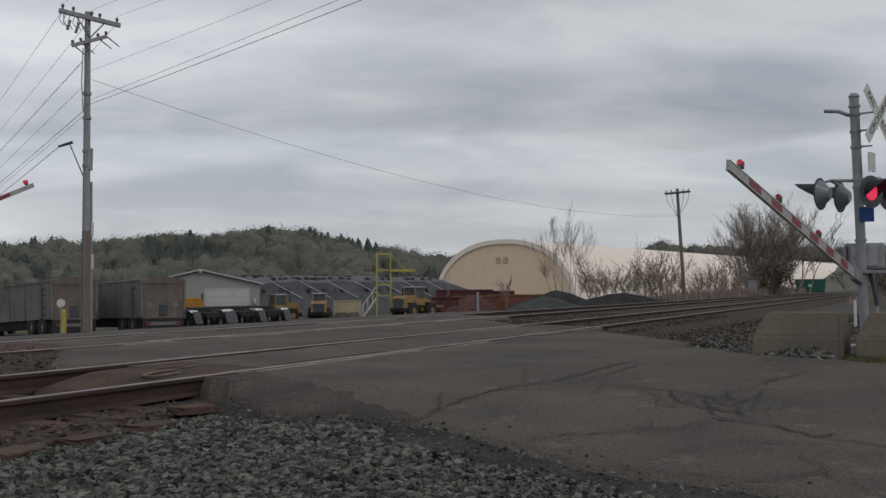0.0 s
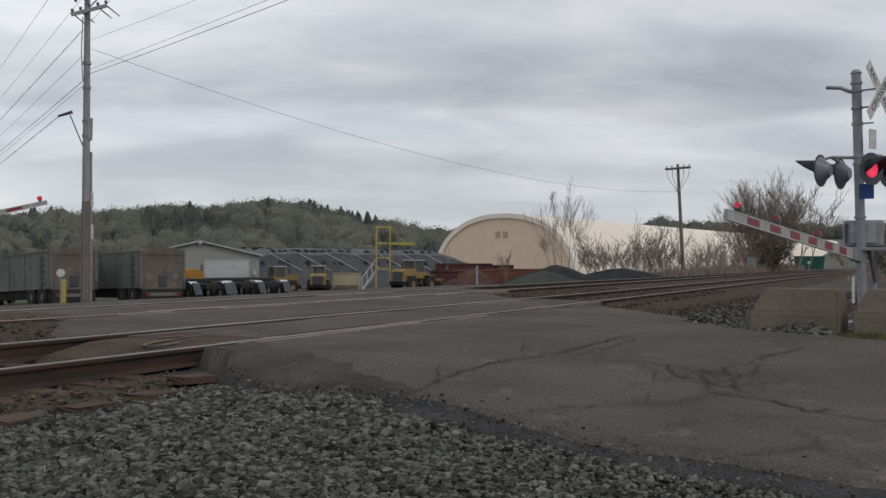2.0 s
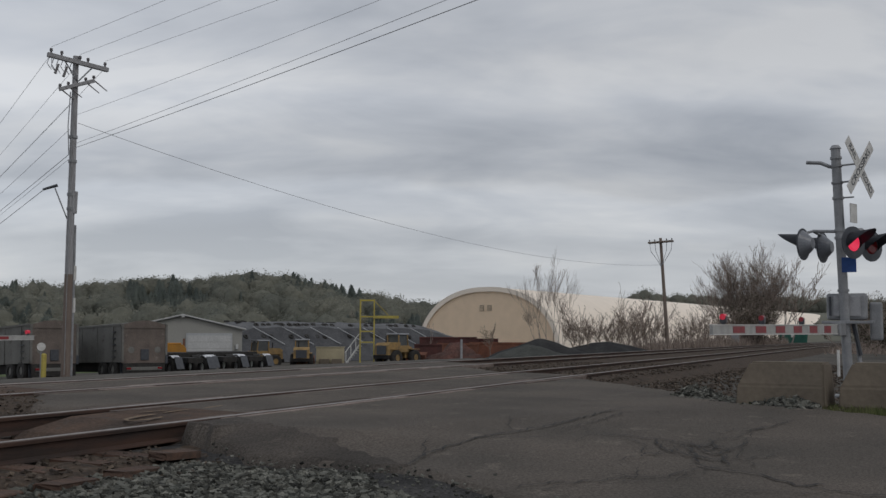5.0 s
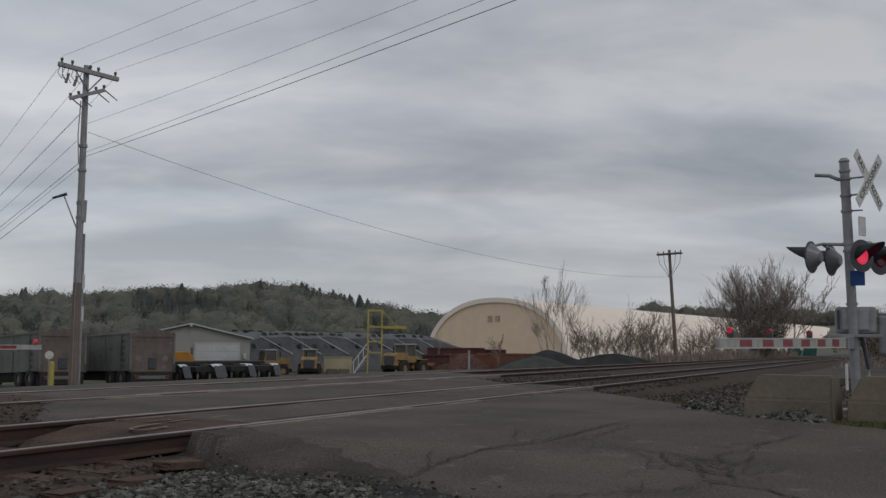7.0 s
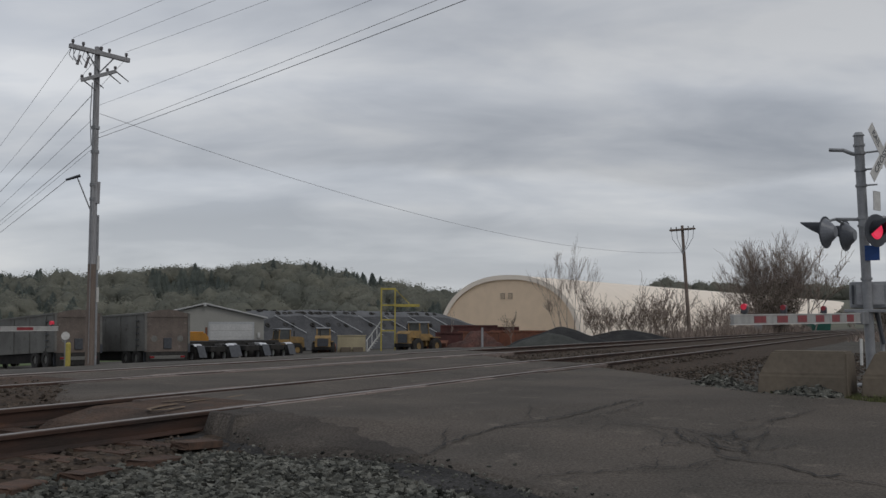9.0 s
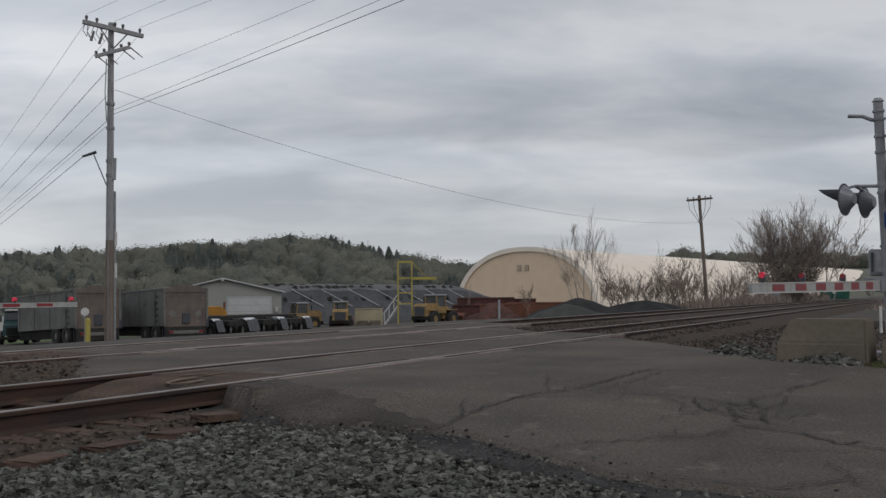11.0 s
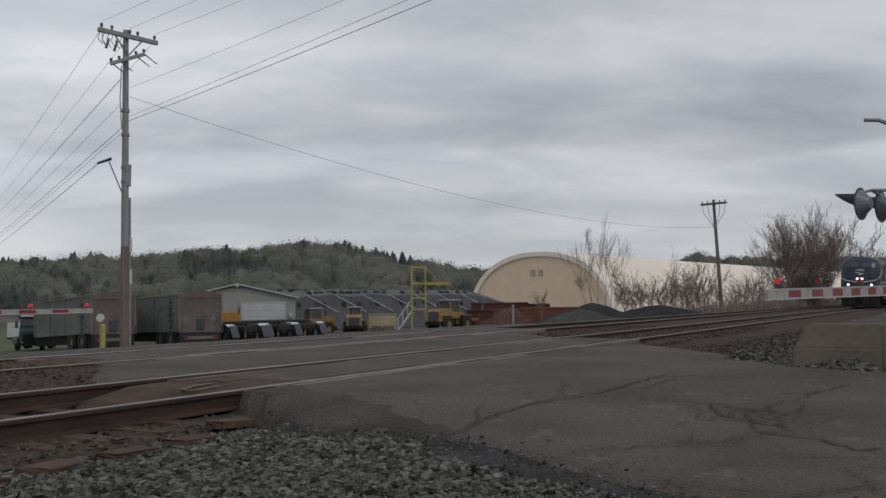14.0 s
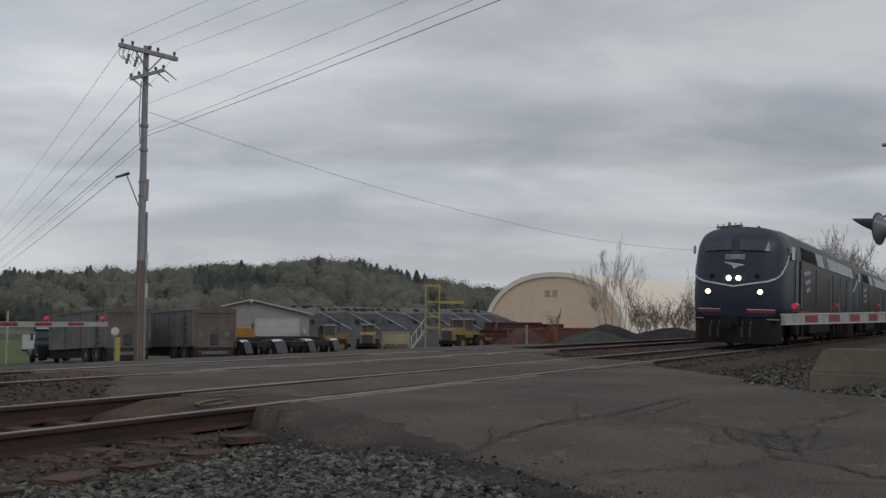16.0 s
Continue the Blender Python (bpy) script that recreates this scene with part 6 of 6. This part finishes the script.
    bare_tree("bare_tree", pose(142, 14.8, -0.3), "bare tree with pale new buds far along the track", stems, 18, 3, "bark", buds=900, bud_size=0.11, group="bare trees", thin=0.024)
    # shrub row behind the far track
    k = 0
    for x, y, h, n in [(76, 22.4, 2.6, 9), (79, 21.2, 2.4, 9), (80, 20.2, 3.2, 9), (83, 19.8, 2.4, 9), (84.5, 18.9, 3.6, 8), (90, 18.6, 1.8, 9), (92, 17.4, 2.2, 9), (97, 17.0, 2.6, 9),
                       (101, 16.6, 2.0, 9), (86, 20.8, 2.6, 8), (104, 17.4, 4.2, 8), (74, 22.0, 2.2, 9), (108, 16.9, 2.4, 9), (112, 16.2, 2.6, 9)]:
        stems = [(rng.gauss(0, 0.55), rng.gauss(0, 0.9), rng.uniform(-0.5, 0.5), rng.uniform(-0.6, 0.6), h * rng.uniform(0.55, 0.95), 0.03) for _ in range(n)]
        bare_tree("shrub", pose(x, y, far_z(y) - 0.05), "tangled brown bare shrub behind the far track", stems, 30 + k, 2, "bark", "shrub", buds=420, bud_size=0.055, group="shrubs behind the track", kids=(4, 6), gnarl=0.22)
        k += 1
    # dark thicket on the near side of the track, far along it
    for x, y, h, n in [(47, -0.4, 1.5, 10), (53, 0.7, 1.7, 10), (60, -0.3, 2.0, 10), (66, 1.4, 1.9, 10), (73, 0.4, 2.6, 11), (80, 1.9, 2.2, 11), (86, 0.6, 3.2, 12), (96, 1.6, 3.4, 12), (60, -2.2, 2.6, 12), (78, -1.6, 3.4, 12)]:
        stems = [(rng.gauss(0, 0.6), rng.gauss(0, 0.7), rng.uniform(-0.5, 0.5), rng.uniform(-0.5, 0.5), h * rng.uniform(0.5, 0.95), 0.03) for _ in range(n)]
        bare_tree("shrub", pose(x, y, base_z(x, y) - 0.05), "dark tangled shrub with dull green leaves on the near side", stems, 90 + k, 2, "bark", "shrub", buds=900, bud_size=0.09, leaf="thicket_leaf", group="shrubs along the near side", kids=(4, 6), gnarl=0.22)
        k += 1
    # sapling leaning in front of the gable, and one by the containers
    bare_tree("sapling", pose(88, 40.3, -1.45), "thin bare sapling among containers", [(0, 0, 0.1, 0.28, 3.9, 0.04)], 60, 1, "bark", "sapling", kids=(2, 3))
    bare_tree("sapling", pose(78, 30.6, -0.9), "small bare sapling with tan leaves", [(0, 0, 0.1, 0.1, 2.0, 0.035), (0, 0, 0.1, -0.3, 1.7, 0.025)], 61, 2, "bark", "sapling", buds=200, bud_size=0.06)
    # dry brush along the far track
    r2 = random.Random(77)
    vs, fs = [], []
    for _ in range(9000):
        x = r2.uniform(76, 150)
        y = r2.uniform(14.2, 17.5) + max(0, (95 - x) * 0.12)
        h, a, w = r2.uniform(0.3, 1.15), r2.uniform(0, 6.3), r2.uniform(0.015, 0.04)
        z = far_z(y) - 0.08
        lx, ly = r2.uniform(-0.4, 0.4), r2.uniform(-0.4, 0.4)
        o = len(vs)
        vs += [(x - w * math.cos(a), y - w * math.sin(a), z), (x + w * math.cos(a), y + w * math.sin(a), z), (x + lx, y + ly, z + h)]
        fs.append((o, o + 1, o + 2))
    for _ in range(7000):
        x = r2.uniform(58, 112)
        y = r2.uniform(-3.5, 3.7)
        h, a, w = r2.uniform(0.15, 0.55), r2.uniform(0, 6.3), r2.uniform(0.015, 0.04)
        z = base_z(x, y) - 0.05
        lx, ly = r2.uniform(-0.3, 0.3), r2.uniform(-0.3, 0.3)
        o = len(vs)
        vs += [(x - w * math.cos(a), y - w * math.sin(a), z), (x + w * math.cos(a), y + w * math.sin(a), z), (x + lx, y + ly, z + h)]
        fs.append((o, o + 1, o + 2))
    tagged(data_part("dry_brush", vs, fs, "twig"), "low brown dry brush along both sides of the tracks", "brush", kind="stuff")


make_trees()


# ---- train ----
HALF = [(1.46, 1.02), (1.52, 1.3), (1.52, 1.7), (1.52, 2.2), (1.52, 2.7), (1.51, 3.05), (1.47, 3.34), (1.41, 3.58), (1.30, 3.78), (1.10, 3.93), (0.74, 4.02), (0.2, 4.05)]


def loco_section():
    return HALF + [(-y, z) for y, z in reversed(HALF)]


def nose_x(y, z):
    """How far the nose's front lies behind its tip: raked above, rounded in plan."""
    rake = 0.0 if z <= 1.9 else (z - 1.9) * 0.26 + max(0.0, z - 3.35) ** 1.5 * 1.0
    return rake + 0.42 * (abs(y) / 1.3) ** 2.4 + 0.10 * max(0.0, 1.9 - z)


def bogie(parent, x):
    b = part("bogie_frame", box(x - 1.9, x + 1.9, -1.15, 1.15, 0.42, 0.85, 0.05), "loco_under", parent, "grimy bogie frame")
    for dx in (-1.35, 1.35):
        for y in (-0.76, 0.76):
            w = part("wheel", rod((0, y - 0.065, 0), (0, y + 0.065, 0), 0.51, seg=24), "loco_under", parent)
            w.location = (x + dx, 0, 0.51)
        for y in (-1.2, 1.2):
            part("axle_box", box(x + dx - 0.2, x + dx + 0.2, y - 0.1, y + 0.1, 0.35, 0.75, 0.03), "loco_under", b)
    for y in (-1.22, 1.22):
        part("spring", rod((x, y, 0.4), (x, y, 0.85), 0.12, seg=10), "loco_under", b)


def locomotive(name, m, label, lead):
    """Sloping-nosed passenger diesel; nose towards local -x, about 21 m long."""
    t = thing(name, m, label, "locomotive", "train")
    sec = loco_section()
    nose, L = 1.55, 20.6
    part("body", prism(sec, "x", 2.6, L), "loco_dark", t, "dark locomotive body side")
    # nose: front face in bands, its edge lofted back to the full section
    bm = bmesh.new()
    n, nh = len(sec), len(HALF)
    W0 = 0.82
    rings = []
    for dx, wy in ((0.0, W0), (0.16, 0.905), (0.45, 0.955), (1.0, 0.985), (None, 1.0)):
        rings.append([bm.verts.new((2.6 if dx is None else min(2.5, nose_x(y * W0, z) + dx), y * wy, z - (0.0 if dx is None else 0.03 * (1 - dx) * (z > 3.8)))) for y, z in sec])
    for ra, rb in zip(rings, rings[1:]):
        for i in range(n):
            bm.faces.new((ra[i], ra[(i + 1) % n], rb[(i + 1) % n], rb[i]))
    K = 10
    rows = []
    for i, (y, z) in enumerate(HALF):
        row = [rings[0][i]]
        for k in range(1, K):
            yy = y * W0 * (1 - 2 * k / K)
            row.append(bm.verts.new((nose_x(yy, z), yy, z - 0.03 * (z > 3.8))))
        rows.append(row + [rings[0][n - 1 - i]])
    for ra, rb in zip(rows, rows[1:]):
        for k in range(K):
            bm.faces.new((ra[k], ra[k + 1], rb[k + 1], rb[k]))
    bmesh.ops.recalc_face_normals(bm, faces=bm.faces)
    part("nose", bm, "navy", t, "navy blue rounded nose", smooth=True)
    fx = nose_x

    def plate(name_, quads, mt, lift=0.02, lab="", K=6):
        """Thin curved plate on the nose, of quads (y, z)."""
        b = bmesh.new()
        for q in quads:
            g = []
            for i in range(K + 1):
                u = i / K
                lo = [q[0][k] * (1 - u) + q[1][k] * u for k in (0, 1)]
                hi = [q[3][k] * (1 - u) + q[2][k] * u for k in (0, 1)]
                g.append([b.verts.new((fx(*p) + e, *p)) for p in (lo, hi) for e in (-lift, 0.03)])
            for ga, gb in zip(g, g[1:]):
                b.faces.new((ga[0], gb[0], gb[2], ga[2]))
                b.faces.new((ga[0], ga[1], gb[1], gb[0]))
                b.faces.new((ga[2], gb[2], gb[3], ga[3]))
            b.faces.new((g[0][0], g[0][2], g[0][3], g[0][1]))
            b.faces.new((g[-1][0], g[-1][1], g[-1][3], g[-1][2]))
        bmesh.ops.recalc_face_normals(b, faces=b.faces)
        return part(name_, b, mt, t, lab)

    for s in (-1, 1):
        plate("windshield", [[(s * 0.13, 3.20), (s * 1.06, 3.16), (s * 1.0, 3.52), (s * 0.13, 3.58)]], "wind", 0.055, "tinted windshield")
        plate("nose_stripe", [[(0, 1.97), (s * 1.02, 2.14), (s * 1.02, 2.19), (0, 2.02)], [(s * 1.02, 2.14), (s * 1.27, 2.24), (s * 1.27, 2.30), (s * 1.02, 2.19)]], "stripe_white", 0.012, "thin pale chevron stripe")
        part("corner_stripe", tube([(fx(1.27, 2.27) + 0.0, s * 1.275, 2.27), (fx(1.27, 2.4) + 0.18, s * 1.40, 2.42), (fx(1.27, 2.7) + 0.55, s * 1.475, 2.75), (fx(1.27, 3.0) + 0.9, s * 1.495, 3.08)], 0.024, 6), "stripe_white", t, "thin pale corner stripe")
        plate("pilot_stripe", [[(s * 0.42, 1.14), (s * 1.25, 1.14), (s * 1.25, 1.24), (s * 0.42, 1.24)]], "red", 0.014, "red pilot stripe")
        plate("pilot_band", [[(s * 0.42, 1.24), (s * 1.25, 1.24), (s * 1.25, 1.265), (s * 0.42, 1.265)]], "stripe_white", 0.016)
        for nm, y, z, r in (("ditch_light", s * 0.83, 1.82, 0.082), ("headlight", s * 0.155, 2.26, 0.088)):
            hl = part(nm, rod((fx(y, z) - 0.04, y, z), (fx(y, z) + 0.05, y, z), r + 0.035, seg=18), "black", t, "lit lamp in a dark ring")
            part("lens", rod((fx(y, z) - 0.055, y, z), (fx(y, z) - 0.04, y, z), r * 0.85, r, 18), "head_glow" if lead else "lens_glass", hl, "warm white lens")
        part("marker_lamp", rod((fx(s * 0.72, 2.32) - 0.03, s * 0.72, 2.32), (fx(s * 0.72, 2.32) + 0.05, s * 0.72, 2.32), 0.085, seg=14), "loco_dark", t)
        part("pilot_step", box(0.35, 0.6, s * 1.15 - 0.22, s * 1.15 + 0.22, 0.92, 0.96, 0.01), "loco_silver", t, "pale pilot step")
        part("mirror", box(1.25, 1.30, s * 1.57 - 0.04, s * 1.57 + 0.04, 3.12, 3.40, 0.015), "loco_silver", t)
        part("cab_side_window", box(1.75, 2.45, s * 1.535 - 0.012, s * 1.535 + 0.012, 2.95, 3.40, 0.01), "wind", t)
        part("cab_door", box(2.7, 3.35, s * 1.525 - 0.015, s * 1.525 + 0.015, 1.3, 3.3, 0.01), "navy", t)
        part("grab_iron", rod((2.62, s * 1.56, 1.4), (2.62, s * 1.56, 2.8), 0.02, seg=6), "loco_silver", t)
        # silver upper band with dark louvres
        band = part("roof_band", prism([(s * 1.525, 3.04), (s * 1.41, 3.54), (s * 1.435, 3.55), (s * 1.55, 3.04)], "x", 7.9, L - 0.1), "loco_silver", t, "silver upper side band")
        for x in (9.9, 10.6):
            part("louvre", prism([(s * 1.54, 3.08), (s * 1.43, 3.52), (s * 1.455, 3.53), (s * 1.565, 3.08)], "x", x, x + 0.55), "black", band)
        for x in (4.2, 5.1, 6.0, 6.9):
            part("upper_grille", prism([(s * 1.515, 3.08), (s * 1.40, 3.52), (s * 1.425, 3.53), (s * 1.54, 3.08)], "x", x, x + 0.84), "loco_under", t, "dark upper grille")
        for x in (7.6, 12.6, 15.2, 17.6):
            part("side_panel", box(x, x + 1.5, s * 1.525 - 0.012, s * 1.525 + 0.012, 1.5, 2.9, 0.008), "loco_dark", t)
        for x0, z0, k in ((4.2, 2.62, 1.0), (4.55, 2.30, 0.8), (4.9, 2.02, 0.6)):
            part("side_emblem", prism([(x0, z0), (x0 + 1.7 * k, z0 + 0.16), (x0 + 2.0 * k, z0 + 0.05), (x0 + 0.5 * k, z0 - 0.10)], "y", s * 1.53 - 0.01, s * 1.53 + 0.01), "loco_silver", t, "pale pointed emblem")
        part("side_door", box(3.5, 4.0, s * 1.53 - 0.012, s * 1.53 + 0.012, 1.3, 3.0, 0.01), "loco_under", t)
        for x in (3.7, 11.6, 14.6):
            part("handrail", rod((x, s * 1.57, 1.35), (x, s * 1.57, 2.7), 0.018, seg=6), "loco_silver", t)
        part("side_patch", prism([(L - 3.2, 1.3), (L - 0.4, 1.3), (L - 0.4, 3.0), (L - 1.6, 3.0)], "y", s * 1.53 - 0.008, s * 1.53 + 0.008), "navy", t, "navy rear side patch")
        part("sill_stripe", box(2.6, L, s * 1.53 - 0.01, s * 1.53 + 0.01, 1.16, 1.28), "red", t, "red sill stripe")
        part("step_well", box(2.75, 3.3, s * 1.45 - 0.1, s * 1.45 + 0.1, 0.45, 1.15, 0.02), "loco_under", t)
        part("battery_box", box(6.6, 9.2, s * 1.3 - 0.15, s * 1.3 + 0.15, 0.45, 1.15, 0.05), "loco_under", t)
    plate("number_board", [[(-0.32, 2.87), (0.32, 2.87), (0.32, 3.05), (-0.32, 3.05)]], "number_plate", 0.03, "grey number board")
    plate("front_emblem", [[(-0.34, 2.70), (0.34, 2.80), (0.34, 2.775), (-0.20, 2.665)], [(-0.16, 2.655), (0.30, 2.755), (0.12, 2.70), (-0.06, 2.61)], [(-0.04, 2.60), (0.10, 2.68), (0.06, 2.63), (0.0, 2.56)]], "stripe_white", 0.02, "pale pointed emblem")
    plate("headlight_surround", [[(-0.34, 2.14), (0.34, 2.14), (0.34, 2.38), (-0.34, 2.38)]], "black", 0.015)
    if lead:
        text_part("100", 0.20, facing(fx(0, 2.96) - 0.045, 0, 2.96, 180), "stripe_white", t, "number")
    # plow-shaped pilot, narrower in front
    bm = bmesh.new()
    lo = [(0.75, -1.4), (0.30, -1.15), (0.02, -0.5), (0.02, 0.5), (0.30, 1.15), (0.75, 1.4)]
    va = [bm.verts.new((x + 0.06, y, 0.16)) for x, y in lo]
    vb = [bm.verts.new((x + 0.12, y, 1.03)) for x, y in lo]
    for i in range(5):
        bm.faces.new((va[i], va[i + 1], vb[i + 1], vb[i]))
    bm.faces.new((va[5], va[0], vb[0], vb[5]))
    bm.faces.new(vb)
    bm.faces.new(list(reversed(va)))
    bmesh.ops.recalc_face_normals(bm, faces=bm.faces)
    part("pilot", bm, "loco_under", t, "dark pilot plow")
    cp = part("coupler", box(-0.55, 0.1, -0.16, 0.16, 0.72, 1.02, 0.05), "loco_under", t)
    part("coupler_knuckle", rod((-0.5, 0.06, 0.66), (-0.5, 0.06, 1.06), 0.14, seg=12), "loco_under", cp)
    for y in (-0.6, -0.35, 0.4, 0.65):
        part("air_hose", tube([(-0.12, y, 0.85), (-0.3, y, 0.6), (-0.28, y, 0.35)], 0.03, 6), "black", t)
    part("underframe", box(0.7, L, -1.35, 1.35, 0.85, 1.16, 0.02), "loco_under", t)
    part("fuel_tank", prism([(-1.25, 0.3), (1.25, 0.3), (1.4, 0.5), (1.4, 0.95), (-1.4, 0.95), (-1.4, 0.5)], "x", 8.2, 12.6), "loco_under", t)
    bogie(t, 4.6)
    bogie(t, 16.4)
    part("horn", rod((3.0, -0.3, 4.09), (2.6, -0.3, 4.11), 0.03, 0.06, 10), "black", t)
    part("roof_hatch", box(4, 11, -0.8, 0.8, 4.0, 4.09, 0.03), "loco_dark", t)
    part("fan_housing", rod((14.5, 0, 4.0), (14.5, 0, 4.14), 0.7, seg=24), "loco_silver", t)
    part("fan_housing", rod((17.0, 0, 4.0), (17.0, 0, 4.14), 0.7, seg=24), "loco_silver", t)
    part("antenna", box(2.7, 2.95, 0.3, 0.8, 4.0, 4.09, 0.02), "black", t)
    return t


M["wind"] = mat("reflective_windshield", (0.06, 0.07, 0.085), None, 3, 0.08, bump=0)


def coach(m):
    c = thing("passenger_coach", m, "silver corrugated passenger coach behind the locomotives", "railway coach", "train")
    part("body", prism([(-1.5, 1.0), (1.5, 1.0), (1.55, 1.4), (1.5, 3.2), (1.1, 3.85), (0, 4.05), (-1.1, 3.85), (-1.5, 3.2), (-1.55, 1.4)], "x", 0.3, 25.6), "loco_silver", c)
    for s in (-1, 1):
        part("window_band", box(1.5, 24.5, s * 1.53 - 0.02, s * 1.53 + 0.02, 2.2, 2.9), "wind", c)
        for k in range(8):
            part("flute", box(0.4, 25.5, s * 1.53 - 0.03, s * 1.53 + 0.03, 1.3 + 0.1 * k, 1.34 + 0.1 * k), "loco_silver", c)
    part("underframe", box(0.5, 25.4, -1.2, 1.2, 0.6, 1.0, 0.02), "loco_under", c)
    bogie(c, 3.2)
    bogie(c, 22.8)
    return c


loco_1 = locomotive("locomotive", pose(500, TRACK_Y[0], 0.025, 1.6), "navy blue passenger locomotive with lit headlights", True)
loco_2 = locomotive("locomotive", pose(521, TRACK_Y[0], 0.025, 1.6), "second dark locomotive coupled behind the first", False)
coach_1 = coach(pose(542, TRACK_Y[0], 0.025, 1.6))
coach_2 = coach(pose(568, TRACK_Y[0], 0.025, 1.6))


# ---- what moves ----
def train_x(t):
    u = 16.0 - t
    return 33.6 + 25.0 * u + 0.4 * u * u


def on_track(x):
    return pose(x, TRACK_Y[0] + bend(x), 0.025, 1.6, 0, -math.degrees(math.atan(max(0.0, x - 85) / 600)))


def motions():
    times = [i * 1.0 for i in range(13)] + [12.5 + 0.5 * i for i in range(8)]
    for ob, off in ((loco_1, 0.0), (loco_2, 21.0), (coach_1, 41.9), (coach_2, 68.0)):
        walk(ob, [(t, on_track(train_x(t) + off)) for t in times])
    up_a = [(0, 10.5), (0.5, 7.1), (1, 5.0), (1.5, 4.1), (2, 3.5), (2.5, 2.9), (3, 2.4), (3.5, 1.4), (4, 0.5), (4.6, -0.2), (5.2, -0.5), (6.5, -0.6), (7, -0.5), (9.5, -0.5), (16, -0.7)]
    walk(arm_a, [(t, arm_pose(ARM_A_PIVOT, ARM_A_AZ, a)) for t, a in up_a])
    up_b = [(0, 23.6), (0.5, 21.0), (1, 18.2), (1.5, 15.6), (2, 13.4), (2.5, 11.0), (3, 8.0), (3.5, 5.4), (4, 2.9), (4.6, 1.0), (5.4, 0.3), (7, 0.2), (16, 0.1)]
    walk(arm_b, [(t, arm_pose(ARM_B_PIVOT, ARM_B_AZ, a)) for t, a in up_b])


motions()
